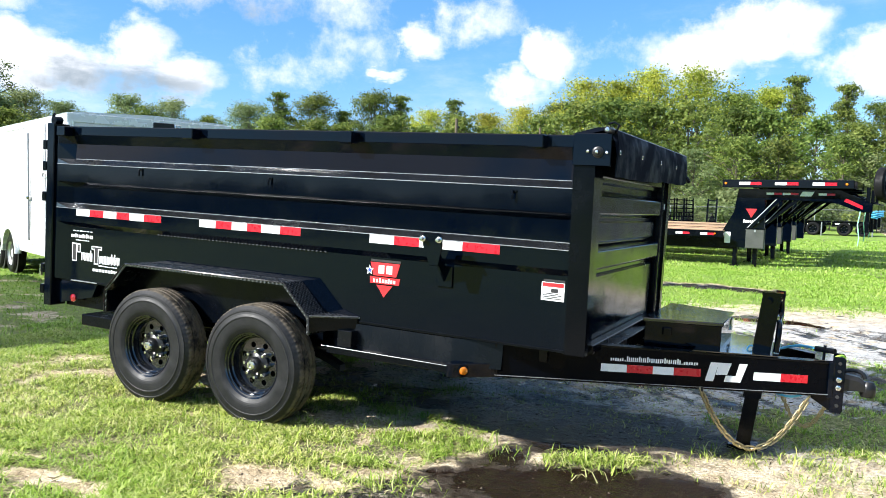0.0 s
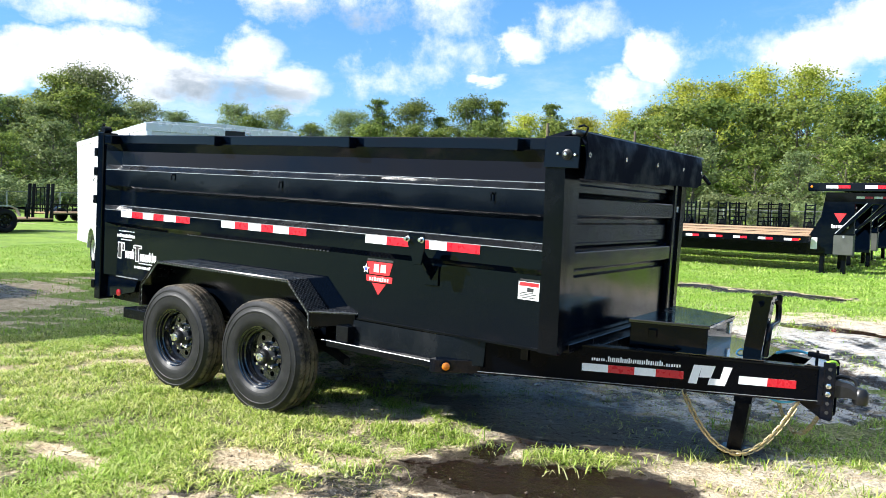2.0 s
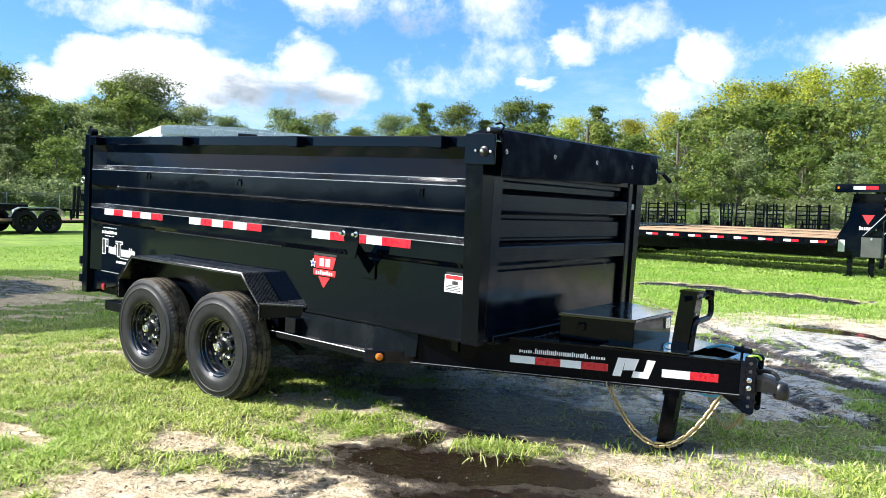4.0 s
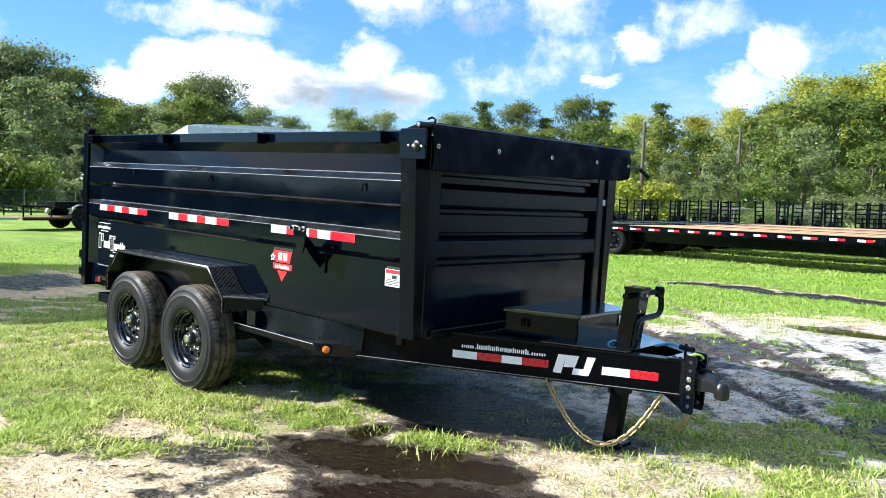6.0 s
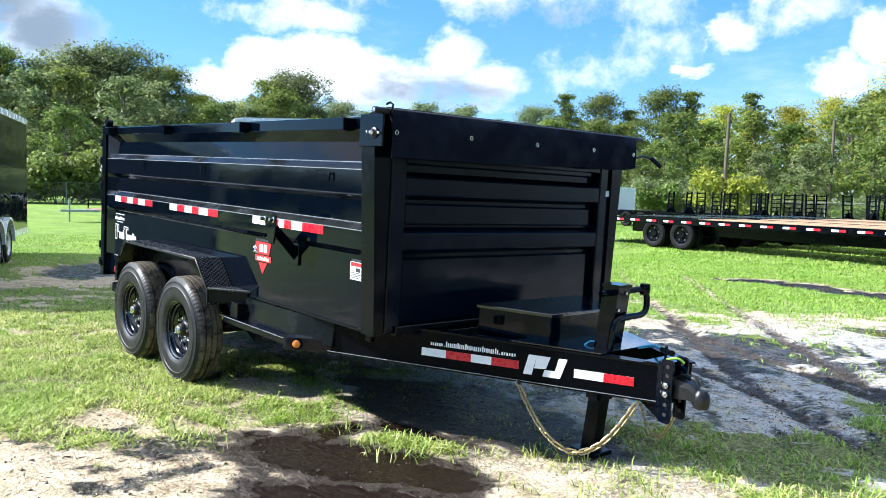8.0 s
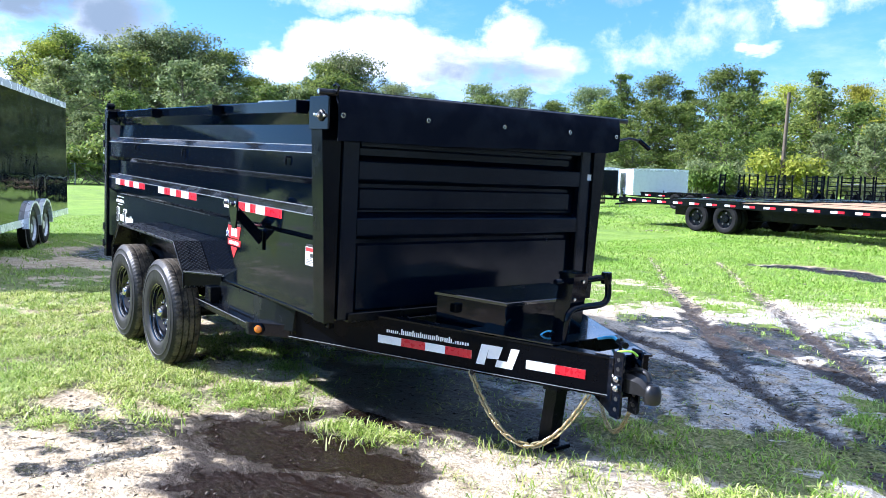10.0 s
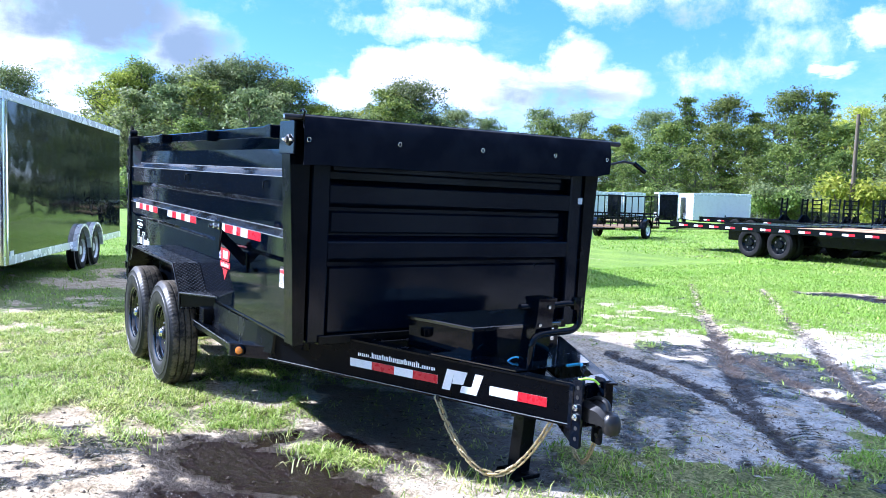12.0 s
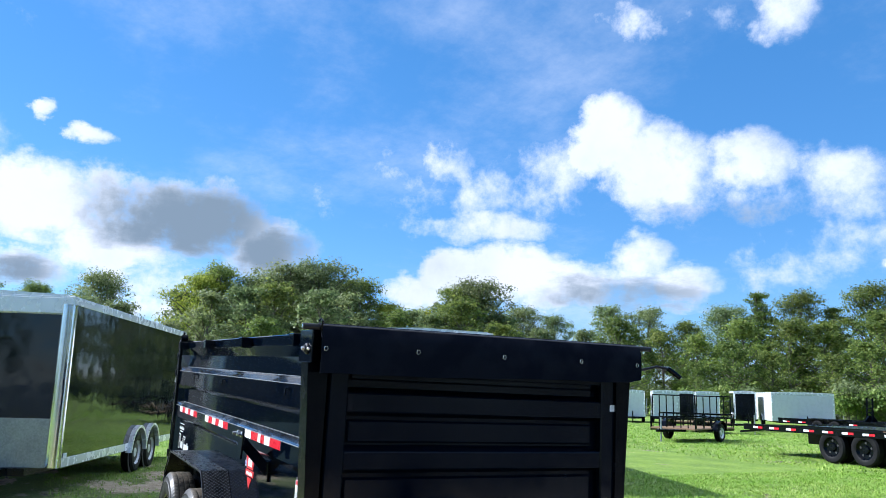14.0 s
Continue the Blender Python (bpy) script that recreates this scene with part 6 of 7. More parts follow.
    for i in range(58):
        az = -104 + i * 2.05 + r.uniform(-0.7, 0.7)
        a, d = radians(az), r.uniform(55.5, 60) + away(az)
        k = r.choice((0, 0, 1)) if az < -48 else r.choice((0, 0, 0, 1))
        s = copy_thing(SHRUBS[k], pose(math.sin(a) * d, math.cos(a) * d, -0.05, 0, 0, -az + r.uniform(-25, 25)))
        q = r.uniform(0.55, 1.1)
        s.scale = (q * 1.2, q, q)
    # an unseen low hedge to the south-west, added to darken the side wall's reflection
    for i in range(20):
        a, d = radians(-179 + i * 4.0 + r.uniform(-0.5, 0.5)), r.uniform(34, 38)
        s = copy_thing(SHRUBS[0], pose(math.sin(a) * d, math.cos(a) * d, -0.05, 0, 0, -math.degrees(a) + r.uniform(-20, 20)))
        q = r.uniform(0.9, 1.15)
        s.scale = (q * 1.2, q, q)
    # a sunlit thicket stands out before the dark wood
    for az, d, k, q in ((-75.5, 55.0, 1, 1.2), (-72.6, 54.8, 1, 1.45), (-70.2, 55.2, 1, 1.3), (-31.2, 62.0, 1, 1.0), (-29.6, 63.0, 0, 1.2), (-25.8, 58.0, 2, 1.3)):
        s = copy_thing(SHRUBS[k], pose(math.sin(radians(az)) * d, math.cos(radians(az)) * d, -0.05, 0, 0, -az))
        s.scale = (q * 0.9, q, q)
    for ob in KINDS + SHRUBS:
        for o in (*ob.children_recursive, ob):
            bpy.data.objects.remove(o)


build_woods()


FENCE_WIRE = plain("dull_weathered_wire", (0.14, 0.15, 0.15), 0.6, 0.3, 0.2, 30)


def build_fence():
    f = thing("chain_link_fence", Matrix(), "galvanised chain-link fence along the wood", "fence")
    line = [(math.sin(radians(a)) * (53.5 + 13.0 * math.exp(-((a + 38) / 15) ** 2)), math.cos(radians(a)) * (53.5 + 13.0 * math.exp(-((a + 38) / 15) ** 2))) for a in np.arange(-100, 14, 3.1)]
    first = None
    for x, y in line:
        if first is None:
            first = part("post", tube([(0, 0, -0.1), (0, 0, 1.42)], 0.032, 7), GALV, f)
            first.matrix_basis = shift(x, y, 0)
        else:
            like(first, shift(x, y, 0))
    part("top_rail", tube([(x, y, 1.38) for x, y in line], 0.024, 6), FENCE_WIRE, f)
    bm = bmesh.new()
    for (x0, y0), (x1, y1) in zip(line, line[1:]):
        for k in range(24):
            for s in (0, 1):
                a, b = Vector((x0, y0, 0)).lerp(Vector((x1, y1, 0)), k / 24), Vector((x0, y0, 0)).lerp(Vector((x1, y1, 0)), min(1.0, (k + 9) / 24))
                z0, z1 = (0.05, 1.36) if s else (1.36, 0.05)
                tube([(a.x, a.y, z0), (b.x, b.y, z1)], 0.0022, 3, bm, False, False)
    part("wire_mesh", bm, FENCE_WIRE, f)["kind"] = "stuff"


build_fence()


def build_pole():
    p = thing("utility_pole", pose(-24.8, 51.3, 0, 0, 1.2, 0), "weathered timber utility pole before the wood", "pole")
    part("shaft", lathe([(0.15, -0.3), (0.13, 3.0), (0.105, 7.3), (0.0, 7.32)], (0, 0, 0), (0, 0, 1), 12), POLE_WOOD, p)
    part("insulator", lathe([(0.05, 0), (0.07, 0.1), (0.04, 0.2)], (0.14, 0, 6.6), (0, 0, 1), 8), GREASE, p)
    p = thing("utility_pole", pose(-22.0, 62.0, 0), "far timber utility pole before the wood", "pole")
    part("shaft", lathe([(0.13, -0.3), (0.10, 7.6), (0.0, 7.62)], (0, 0, 0), (0, 0, 1), 10), POLE_WOOD, p)


build_pole()


# ---- other trailers ----
def small_wheel(parent, x, y, z, r, w, rim_mat, flip=False):
    """A plain road wheel; its outer face looks to -y unless flipped."""
    o = new("wheel")
    o.parent, o.matrix_basis = parent, pose(x, y, z, 0, 0, 180 if flip else 0)
    h = w / 2
    part("tyre", lathe([(r * 0.60, -h * 0.85), (r * 0.70, -h), (r * 0.90, -h * 0.95), (r, -h * 0.65), (r, h * 0.65), (r * 0.90, h * 0.95), (r * 0.70, h), (r * 0.60, h * 0.85)], (0, 0, 0), (0, 1, 0), 30, None, False), SPARE, o)
    rim = part("rim", lathe([(r * 0.62, -h * 0.9), (r * 0.58, -h * 0.7), (r * 0.50, -h * 0.35), (r * 0.28, -h * 0.30), (r * 0.22, -h * 0.62), (0.0, -h * 0.64)], (0, 0, 0), (0, 1, 0), 24, None, False), rim_mat, o)
    for k in range(5):
        a = k * math.tau / 5 + 0.3
        part("rim_hole", lathe([(r * 0.075, 0), (r * 0.07, 0.006)], (r * 0.40 * math.cos(a), -h * 0.36, r * 0.40 * math.sin(a)), (0, -1, 0), 8), DARK_INK, rim)
    return o


def enclosed_trailer(name, m, L, W, z0, z1, skin, trim, label, axles, rim_mat, door=False, guard=False, r=0.33, corner=0.0):
    """A box trailer: its front end at x=0, its length to -x, its sides at y=0 and y=W."""
    T = thing(name, m, label, "trailer", "parked enclosed trailers")
    part("body", box(-L, 0, z0, 0, W, z1 - 0.06, 0.02), skin, T)
    part("roof", loft([[Vector((x, y, z)) for y, z in ((0.0, z1 - 0.06), (0.10, z1 - 0.01), (W / 2, z1 + 0.03), (W - 0.10, z1 - 0.01), (W, z1 - 0.06))] for x in (-L, 0.0)]), trim, T)
    for y in (-0.008, W - 0.012):
        part("roof_trim", box(-L - 0.01, y, z1 - 0.14, 0.01, y + 0.02, z1 - 0.03, 0.006), trim, T)
        part("skirt", box(-L - 0.01, y, z0 - 0.01, 0.01, y + 0.02, z0 + 0.11, 0.004), trim, T)
    part("front_trim", box(-0.012, -0.008, z1 - 0.16, 0.012, W + 0.008, z1 - 0.03, 0.006), trim, T)
    for y in (0.0, W):
        part("corner_trim", lathe([(0.055 + corner, z0), (0.055 + corner, z1 - 0.14)], (-0.03 - corner * 0.7, y + (0.04 + corner * 0.7 if y == 0 else -0.04 - corner * 0.7), 0), (0, 0, 1), 16), ALU if corner else trim, T, "polished rounded corner trim" if corner else "")
    if guard:
        part("stone_guard", box(0.0, 0.14, z0, 0.012, W - 0.14, z0 + 0.62, 0.003), GUARD, T, "aluminium tread plate stone guard")
        part("front_cap", box(-0.10, -0.012, z1 - 0.30, 0.02, W + 0.012, z1 - 0.02, 0.04), ALU_LIGHT, T)
    if door:
        part("door_frame", box(-2.02, -0.018, z0 + 0.10, -1.10, -0.002, z0 + 2.0, 0.006), ALU_LIGHT, T)
        d = part("door", box(-1.97, -0.026, z0 + 0.14, -1.15, -0.016, z0 + 1.95, 0.006), skin, T)
        part("bar_lock", tube([(-1.90, -0.05, z0 + 0.2), (-1.90, -0.05, z0 + 1.9)], 0.014, 8), GALV, d)
        part("handle", box(-1.96, -0.07, z0 + 0.85, -1.80, -0.04, z0 + 0.90, 0.005), CHROME, d)
    for x in axles:
        for y, flip in ((0.045, False), (W - 0.045, True)):
            small_wheel(T, x, y, r, r, 0.20, rim_mat, flip)
            s = -1 if not flip else 1
            yb = -0.03 if not flip else W + 0.03
            arch = [Vector((x + (r + 0.09) * math.cos(a), yb, r + (r + 0.09) * math.sin(a))) for a in np.linspace(0.05, math.pi - 0.05, 12)]
            rows = [[p + Vector((0, s * 0.05, 0)), p + Vector((0, -s * 0.05, 0)), p + (p - Vector((x, yb, r))) * 0.10 + Vector((0, -s * 0.05, 0)), p + (p - Vector((x, yb, r))) * 0.10 + Vector((0, s * 0.05, 0))] for p in arch]
            part("wheel_arch", loft(rows), trim, T)
            part("arch_lining", lathe([(r + 0.07, 0.0), (r + 0.07, 0.006)], (x, 0.0 - 0.009 if not flip else W + 0.003, r), (0, 1, 0), 24), DARK_INK, T)
    part("chassis", box(-L + 0.2, 0.35, z0 - 0.10, 0.1, W - 0.35, z0, 0.0), BLACK_FRAME, T)
    part("tongue", prism([(0.0, W / 2 - 0.7), (1.25, W / 2 - 0.05), (1.25, W / 2 + 0.05), (0.0, W / 2 + 0.7)], 0.09, XY(z0 - 0.10)), BLACK_FRAME, T)
    part("jack", tube([(1.0, W / 2, 0.0), (1.0, W / 2, z0 + 0.35)], 0.035, 10), BLACK_FRAME, T)
    part("tail_lamp", box(-L - 0.012, 0.08, z0 + 0.30, -L, 0.16, z0 + 0.36, 0.003), RED_LENS, T)
    return T


def along(px, py, ang):
    """A frame whose x axis points at the angle."""
    return pose(px, py, 0, 0, 0, ang)


ANG = -22.0
bx, by = math.sin(radians(-ANG)), math.cos(radians(ANG))
black_trailer = enclosed_trailer("enclosed_trailer", along(-8.62 - 2.4 * bx, 3.06 - 2.4 * by, ANG), 6.65, 2.4, 0.40, 2.66, BLACK_SKIN, ALU_LIGHT, "glossy black enclosed cargo trailer with silver trim and rounded corners", (-3.52, -4.40), RIM_SILVER, guard=True, corner=0.045)
part("side_lamp", box(-0.30, 2.40, 0.50, -0.18, 2.412, 0.57, 0.003), WHITE_INK, black_trailer)
white_trailer = enclosed_trailer("enclosed_trailer", along(-9.58, 7.38, ANG), 6.1, 2.45, 0.42, 2.55, WHITE_SKIN, ALU_LIGHT, "plain white enclosed cargo trailer with a side door", (-3.15, -4.05), RIM_SILVER, door=True)
# small dark and silver vent box high on the front
part("front_lamp", box(0.0, 1.20, 2.34, 0.03, 1.52, 2.48, 0.008), GREASE, white_trailer)
part("lamp_side", box(0.0, 1.53, 2.35, 0.03, 1.62, 2.47, 0.008), ALU, white_trailer)

# far row of small cargo trailers before the wood
for x, y, L, W, skin, zt in ((-28.97, 41.2, 5.6, 3.42, WHITE_SKIN, 2.02), (-31.9, 41.4, 2.0, 1.3, BLACK_SKIN, 2.05), (-32.1, 38.4, 2.2, 1.35, WHITE_SKIN, 1.95),
                             (-32.85, 37.7, 1.8, 0.98, BLACK_SKIN, 1.95), (-33.1, 35.9, 3.0, 1.45, WHITE_SKIN, 1.95), (-34.6, 34.6, 3.2, 1.5, WHITE_SKIN, 1.92)):
    white = skin == WHITE_SKIN
    enclosed_trailer("cargo_trailer", along(x, y, -40), L, W, 0.35, zt, skin, ALU_LIGHT, "small white cargo trailer parked before the wood" if white else "small dark cargo trailer parked before the wood", (-L * 0.55,), ALU, r=0.30)


def tape_run(parent, xs, y, z, w, h):
    """Short white and red strips along a rail that faces -y."""
    for x in xs:
        s = part("reflective_tape", box(x, y - 0.004, z, x + w * 0.5, y, z + h, 0), WHITE_TAPE, parent, "", 0)
        part("red_block", box(x + w * 0.5, y - 0.004, z, x + w, y, z + h, 0), RED_TAPE, s, "", 0)


def gooseneck(m):
    """A flat deck trailer; x runs to the neck, the near rail faces -y at y=0."""
    T = thing("gooseneck_flatbed", m, "long black gooseneck flatbed trailer with a timber deck", "trailer", "parked gooseneck flatbeds")
    W = 2.5
    for y in (0.0, W - 0.05):
        part("side_rail", box(-11.4, y, 0.685, -0.25, y + 0.05, 0.85, 0.006), BLACK_FRAME, T)
        part("main_beam", box(-9.6, y + 0.55 if y == 0 else y - 0.55, 0.40, 0.0, y + 0.65 if y == 0 else y - 0.45, 0.79, 0.006), BLACK_FRAME, T)
    for k in range(10):
        y = 0.055 + 0.24 * k
        part("deck_board", box(-6.9, y, 0.827, -0.30, y + 0.205, 0.857 + 0.004 * (k % 3), 0.004), WOOD, T)
    part("rear_deck", box(-9.3, 0.055, 0.84, -6.9, W - 0.055, 0.886, 0.0), BLACK_FRAME, T)
    part("dovetail", prism([(-11.6, 0.58), (-9.3, 0.825), (-9.3, 0.875), (-11.6, 0.64)], W - 0.1, lambda u, v, d: Vector((u, 0.05 + d, v))), BLACK_FRAME, T)
    tape_run(T, [-11.0 + 0.60 * k for k in range(18)], -0.001, 0.735, 0.34, 0.055)
    for x in (-8.37, -7.40):
        for y, flip in ((0.02, False), (0.30, False), (W - 0.02, True)):
            small_wheel(T, x, y + (0.10 if not flip else -0.10), 0.40, 0.40, 0.22, BLACK_FRAME, flip)
        part("axle", tube([(x, 0.2, 0.375), (x, W - 0.2, 0.375)], 0.06, 10), GREASE, T)
    part("mud_guard", box(-8.85, -0.012, 0.81, -6.9, 0.10, 0.853, 0.004), BLACK_FRAME, T)
    # neck: risers, raised deck and drop to the coupler
    for y in (0.35, W - 0.50):
        part("riser", prism([(-0.40, 0.45), (0.60, 0.45), (0.60, 1.62), (0.60, 1.88), (-0.02, 1.88), (-0.10, 1.30), (-0.40, 0.78)], 0.15, XZ(y), None, 0.008), BLACK, T)
        part("neck_beam", prism([(0.55, 1.62), (2.02, 1.62), (2.62, 1.38), (2.86, 1.38), (2.86, 1.58), (2.20, 1.88), (0.55, 1.88)], 0.15, XZ(y), None, 0.008), BLACK, T)
        part("neck_brace", prism([(0.60, 1.05), (0.68, 1.05), (1.35, 1.62), (1.22, 1.62)], 0.04, XZ(y + 0.05)), BLACK_FRAME, T)
        strut = part("neck_strut", prism([(0.20, 0.90), (0.30, 0.90), (0.98, 1.64), (0.86, 1.64)], -0.05, XZ(y - 0.004)), BLACK, T)
        # light grey tube draws the highlight on the strut's upper edge
        part("strut_edge", tube([(0.20, y - 0.056, 0.90), (0.86, y - 0.056, 1.64)], 0.010, 6), GALV, strut)
        part("landing_leg", box(-0.10, y + 0.02, 0.0, 0.0, y + 0.12, 0.75, 0.006), BLACK_FRAME, T)
        part("leg_foot", box(-0.18, y - 0.05, -0.02, 0.08, y + 0.19, 0.02, 0.004), BLACK_FRAME, T)
    part("leg", box(0.36, 0.37, 0.0, 0.46, 0.47, 0.50, 0.006), BLACK_FRAME, T)
    part("raised_deck", box(-0.34, 0.05, 1.90, 2.50, W - 0.05, 2.09, 0.012), BLACK, T)
    tape_run(T, [0.05, 0.85, 1.65], 0.049, 1.965, 0.5, 0.07)
    tape_run(T, [0.62, 0.98, 1.75], 0.349, 1.745, 0.34, 0.05)
    part("neck_tape", prism([(2.28, 1.62), (2.72, 1.42), (2.76, 1.48), (2.32, 1.69)], -0.004, XZ(0.349)), RED_TAPE, T)
    part("badge", prism([(1.35, 1.72), (1.60, 1.72), (1.66, 1.83), (1.41, 1.83)], -0.004, XZ(0.349)), WHITE_TAPE, T)
    part("badge", prism([(0.17, 1.40), (0.43, 1.40), (0.30, 1.18)], -0.004, XZ(0.349)), RED_INK, T)
    bars(T, word(0.12, 0.50, 1.06, 1.14, 8, 31), 0.349, WHITE_INK)
    chest = part("tool_box", box(0.22, 0.20, 0.45, 0.64, 0.36, 0.93, 0.01), NECK_BOX, T, "dull grey-black tool box")
    part("lid_edge", box(0.21, 0.19, 0.905, 0.65, 0.36, 0.935, 0.004), BLACK_FRAME, chest)
    part("latch", box(0.41, 0.192, 0.84, 0.45, 0.202, 0.90, 0.002), GALV, chest)
    part("label_plate", box(-0.30, 0.342, 0.55, -0.16, 0.349, 0.82, 0), WHITE_INK, T)
    part("cross_tube", box(2.66, 0.30, 1.38, 2.86, W - 0.30, 1.58, 0.01), BLACK, T)
    part("coupler_post", tube([(2.76, W / 2, 1.5), (2.76, W / 2, 0.92)], 0.07, 14), BLACK_FRAME, T)
    part("kingpost", box(2.72, 0.36, 0.93, 2.80, 0.46, 1.95, 0.006), BLACK_FRAME, T)
    tw = new("spare_wheel")
    tw.parent, tw.matrix_basis = T, pose(3.02, 0.62, 2.03, 0, 24, 78)
    part("tyre", lathe([(0.22, -0.09), (0.27, -0.11), (0.34, -0.10), (0.375, -0.07), (0.375, 0.07), (0.34, 0.10), (0.27, 0.11), (0.22, 0.09)], (0, 0, 0), (0, 1, 0), 30, None, False), SPARE, tw)
    part("rim", lathe([(0.225, -0.08), (0.20, -0.03), (0.06, -0.02), (0.0, -0.05)], (0, 0, 0), (0, 1, 0), 24, None, False), BLACK_FRAME, tw)
    part("marker_lamp", lathe([(0.03, 0), (0.02, 0.02)], (-0.26, 0.049, 2.0), (0, -1, 0), 12), AMBER, T)
    part("marker_lamp", lathe([(0.03, 0), (0.02, 0.02)], (2.35, 0.049, 2.0), (0, -1, 0), 12), AMBER, T)
    part("marker_lamp", lathe([(0.025, 0), (0.02, 0.02)], (-0.45, 0.0, 0.775), (0, -1, 0), 12), AMBER, T)
    part("safety_strap", tube([(2.62, 0.33, 1.40), (2.58, 0.32, 1.1), (2.62, 0.33, 0.80), (2.60, 0.33, 0.62)], 0.014, 6), plain("pale_green_strap", (0.35, 0.75, 0.50), 0.6), T, "pale green hanging strap")
    part("hose_coil", tube([(2.90 + 0.06 * math.cos(k * 0.7), 0.36 + 0.06 * math.sin(k * 0.7), 1.25 + 0.006 * k) for k in range(30)], 0.014, 6), CABLE_BLUE, T, "pale blue coiled cable")
    return T


FLAT = pose(-2.0, 19.7, 0, 0, 0, -6.6)
g0 = gooseneck(FLAT)
copy_thing(g0, FLAT @ shift(-0.13, 3.1, 0))
copy_thing(g0, FLAT @ shift(-0.25, 6.3, 0))


def ladder_ramp(m):
    T = thing("loading_ramp", m, "black steel ladder ramp folded upright", "ramp", "loading ramps folded upright")
    for y in (0.0, 0.38):
        part("rail", box(-0.03, y, 0.0, 0.03, y + 0.05, 1.05, 0.0), BLACK_FRAME, T)
    rung = part("rung", box(-0.02, 0.05, -0.02, 0.02, 0.38, 0.02, 0.0), BLACK_FRAME, T)
    rung.matrix_basis = shift(0, 0, 0.12)
    for k in range(1, 6):
        like(rung, shift(0, 0, 0.12 + 0.17 * k))
    part("brace", tube([(0.0, 0.2, 0.45), (0.42, 0.2, 0.0)], 0.025, 6), BLACK_FRAME, T)
    part("foot_plate", prism([(-0.30, 0.0), (0.34, 0.0), (0.10, 0.34), (-0.06, 0.34)], 0.05, XZ(0.165)), BLACK_FRAME, T)
    return T


def equipment_trailer(m, L):
    """A low black deck trailer seen from its side, facing -y."""
    T = thing("equipment_trailer", m, "low black steel equipment trailer in the back row", "trailer", "equipment trailers in the back row")
    part("deck", box(-L / 2, 0, 0.52, L / 2, 2.0, 0.68, 0.01), BLACK_FRAME, T)
    for y in (-0.03, 1.99):
        part("rail", box(-L / 2, y, 0.68, L / 2, y + 0.04, 0.76, 0.005), BLACK_FRAME, T)
    for x in (-0.45, 0.45):
        for y, flip in ((-0.05, False), (2.05, True)):
            small_wheel(T, x, y, 0.36, 0.36, 0.2, BLACK_FRAME, flip)
    part("fender", box(-0.95, -0.16, 0.74, 0.95, 0.04, 0.79, 0.01), BLACK_FRAME, T)
    tape_run(T, [-L / 2 + 0.3 + 0.9 * k for k in range(int(L / 0.95))], -0.001, 0.58, 0.4, 0.05)
    return T


rr = random.Random(9)
ramp0 = None
for k in range(3):
    x, y = -19.5 + 6.3 * k, 33.2 - 0.5 * k + rr.uniform(-0.4, 0.4)
    m = pose(x, y, 0, 0, 0, -6 + rr.uniform(-3, 3))
    equipment_trailer(m, 5.6)
    for dx, dy in ((-2.3, 0.1), (-2.2, 1.45), (-1.3, 0.9), (-0.6, 1.2), (0.4, 0.2), (1.0, 0.3), (1.7, 1.5), (2.4, 1.35), (-1.8, 0.4), (0.0, 0.6), (1.4, 0.9), (2.0, 0.3)):
        if k == 0 and dx < 2.0:
            continue
        mm = m @ pose(dx + rr.uniform(-0.3, 0.3), dy, 0.68, 0, rr.uniform(-4, 4), 90 + rr.uniform(-20, 20))
        if ramp0 is None:
            ramp0 = ladder_ramp(mm)
        else:
            copy_thing(ramp0, mm)
# low decks on their own at the far end of the meadow
for x, y, turn in ((-1.15, 46.6, -8), (1.25, 46.9, -3)):
    low = equipment_trailer(pose(x, y, 0, 0, 0, turn), 2.1)
    part("jack", tube([(0.9, -0.25, 0.0), (0.9, -0.25, 0.72)], 0.035, 8), GALV, low)
    part("lamp_bar", box(-0.9, -0.06, 0.60, -0.2, -0.035, 0.68, 0.0), ALU_LIGHT, low)


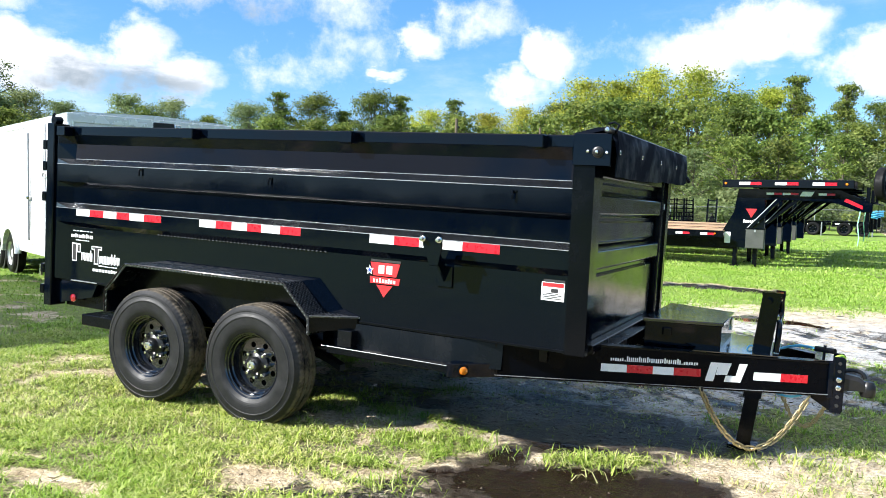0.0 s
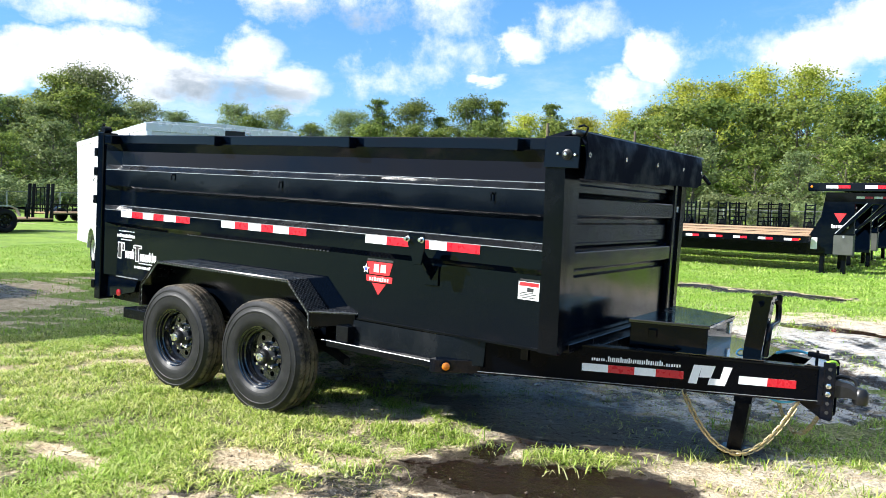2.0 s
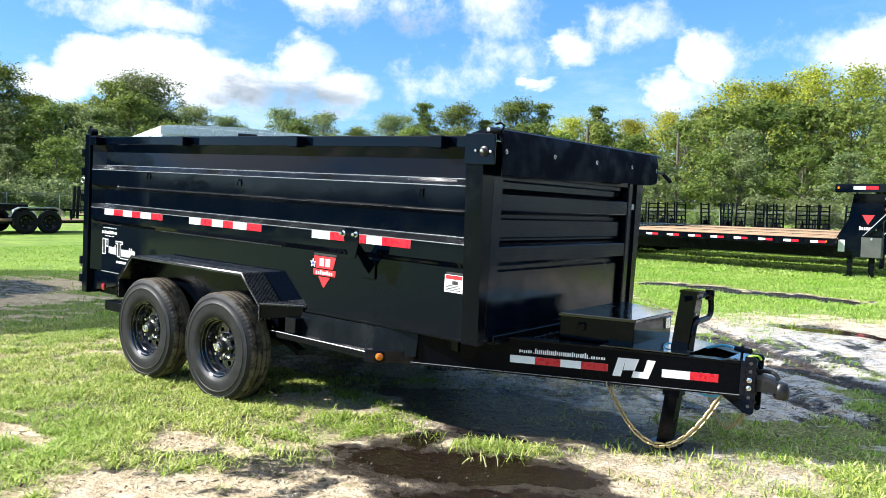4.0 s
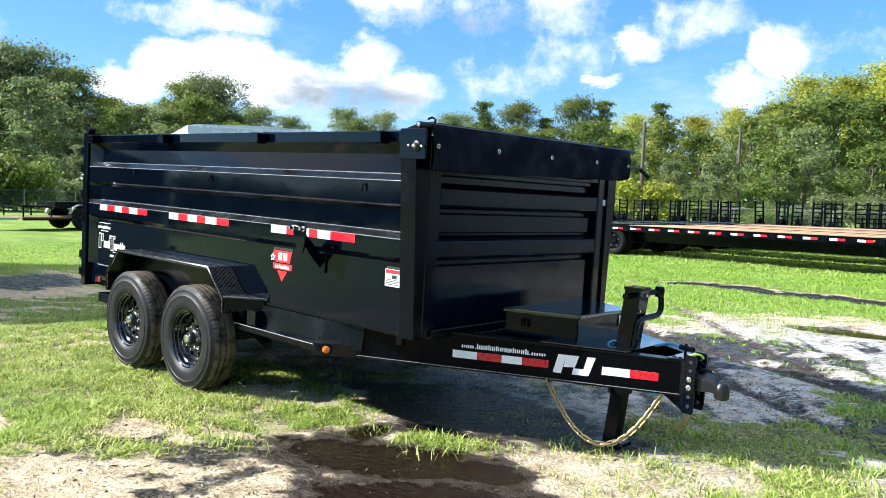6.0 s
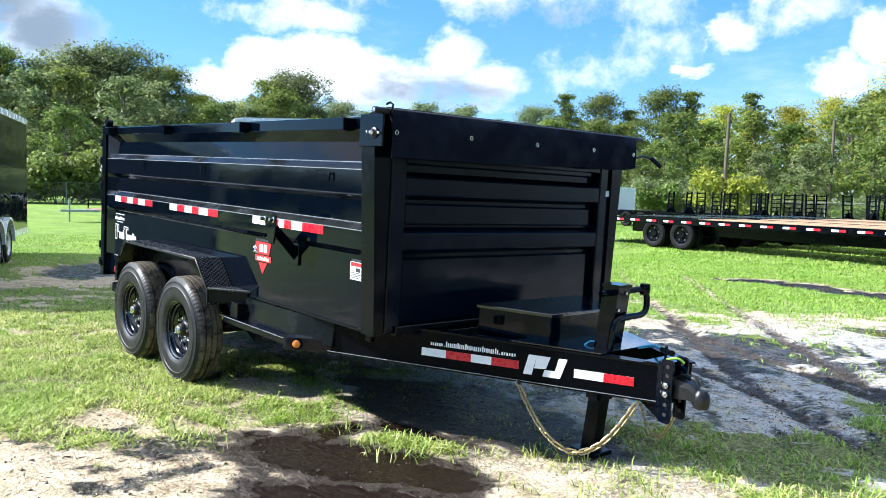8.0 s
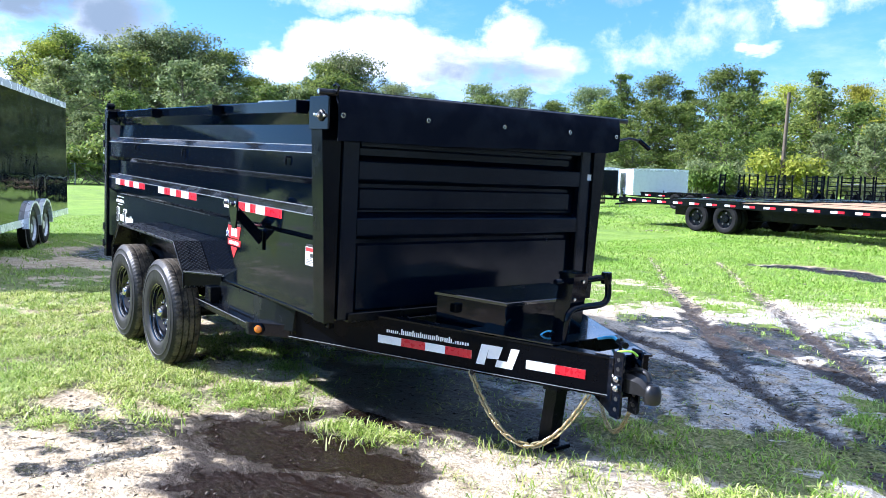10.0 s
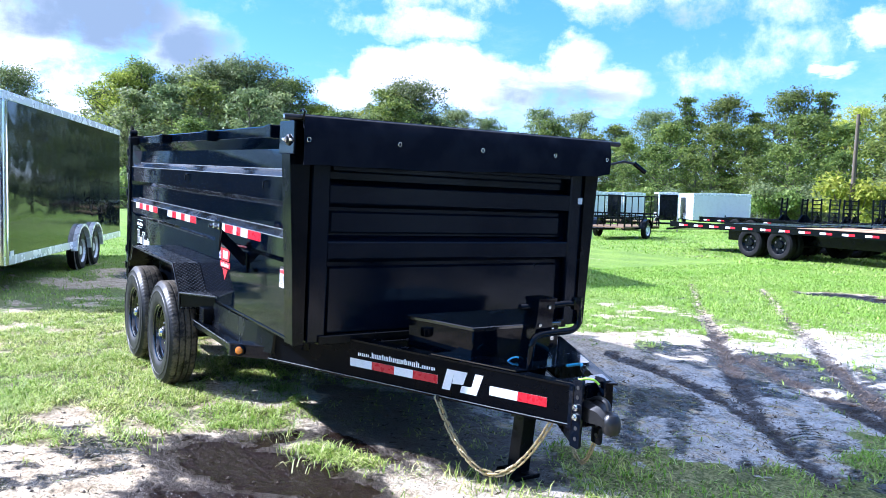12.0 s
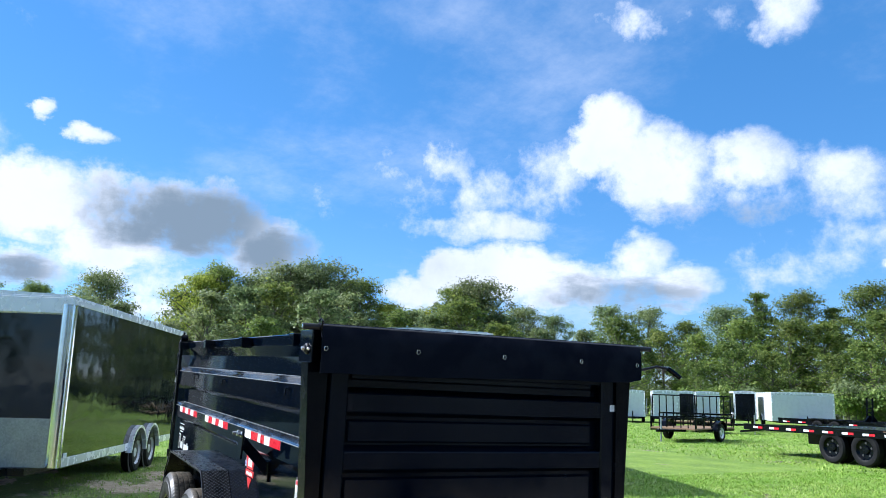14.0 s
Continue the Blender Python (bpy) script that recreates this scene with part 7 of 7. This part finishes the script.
def utility_trailer(m, L, W, rim_mat, axles, gate, label, fender_mat, r=0.32, ramps=False):
    """An open trailer with rails; length along x, near side at y=0."""
    T = thing("utility_trailer", m, label, "trailer", "parked utility trailers")
    part("deck", box(-L / 2, 0, 0.42, L / 2, W, 0.48, 0.005), WOOD, T)
    for y in (0.0, W - 0.05):
        part("frame_rail", box(-L / 2, y, 0.36, L / 2, y + 0.05, 0.44, 0.004), BLACK_FRAME, T)
        part("top_rail", box(-L / 2, y, 0.80, L / 2, y + 0.045, 0.845, 0.004), BLACK_FRAME, T)
        for k in range(6):
            x = -L / 2 + k * (L - 0.045) / 5
            part("stanchion", box(x, y, 0.44, x + 0.045, y + 0.045, 0.80, 0.0), BLACK_FRAME, T)
    for x in (-L / 2, L / 2 - 0.045):
        part("end_rail", box(x, 0.05, 0.80, x + 0.045, W - 0.05, 0.845, 0.0), BLACK_FRAME, T)
    if gate:
        for x in (-L / 2 + 0.1, L / 2 - 0.1):
            for k in range(7):
                y = 0.05 + k * (W - 0.14) / 6
                part("gate_bar", box(x, y, 0.45, x + 0.03, y + 0.03, 1.62, 0.0), BLACK_FRAME, T)
            part("gate_top", box(x, 0.05, 1.59, x + 0.035, W - 0.05, 1.63, 0.0), BLACK_FRAME, T)
    for x in axles:
        for y, flip in ((-0.12, False), (W + 0.12, True)):
            small_wheel(T, x, y, r, r, 0.19, rim_mat, flip)
    c = sum(axles) / len(axles)
    half = (max(axles) - min(axles)) / 2 + r + 0.10
    up = r - 0.32
    for y in (-0.22, W + 0.02):
        pts = [(c - half, 0.40), (c - half + 0.10, 0.62), (c - half + 0.32, 0.72), (c + half - 0.32, 0.72), (c + half - 0.10, 0.62), (c + half, 0.40)]
        rows = [[Vector((u, y + d, v + e + 2 * up)) for d, e in ((0, 0), (0.20, 0), (0.20, 0.03), (0, 0.03))] for u, v in pts]
        part("fender", loft(rows), fender_mat, T)
    if ramps:
        for y in (0.15, 0.45, W - 0.50, W - 0.20):
            part("ramp_post", loft([[Vector((x, y, z)), Vector((x + 0.10, y, z)), Vector((x + 0.10, y + 0.06, z)), Vector((x, y + 0.06, z))] for x, z in ((-L / 2 - 0.05, 0.44), (-L / 2 - 0.13, 1.72))]), BLACK_FRAME, T)
        part("front_bin", box(0.1, 0.1, 0.84, 1.2, W - 0.1, 1.02, 0.01), BLACK_FRAME, T)
    part("tongue", prism([(L / 2, W / 2 - 0.5), (L / 2 + 1.2, W / 2 - 0.04), (L / 2 + 1.2, W / 2 + 0.04), (L / 2, W / 2 + 0.5)], 0.08, XY(0.36)), GALV if ramps else BLACK_FRAME, T)
    part("jack", tube([(L / 2 + 0.9, W / 2, -0.02), (L / 2 + 0.9, W / 2, 0.85)], 0.03, 8), GALV, T)
    return T


utility_trailer(pose(-18.65, 24.45, 0, 0, 0, -70) @ shift(0, -0.87, 0), 3.3, 1.74, ALU_LIGHT, (0.0,), True, "black open utility trailer with rails and an upright gate", BLACK_FRAME)
utility_trailer(pose(-28.25, 13.1, 0, 0, 0, -90), 4.6, 1.9, BLACK_FRAME, (0.3, -0.52), False, "black open equipment trailer with silver fenders and upright ramps", GALV, 0.41, True)
utility_trailer(pose(-34.0, 21.5, 0, 0, 0, 95), 4.0, 1.9, BLACK_FRAME, (-0.1, 0.72), True, "black utility trailer by the fence", BLACK_FRAME)
utility_trailer(pose(-23.5, 29.5, 0, 0, 0, 40), 3.2, 1.7, BLACK_FRAME, (0.2,), False, "small black utility trailer beside the flatbeds", BLACK_FRAME)
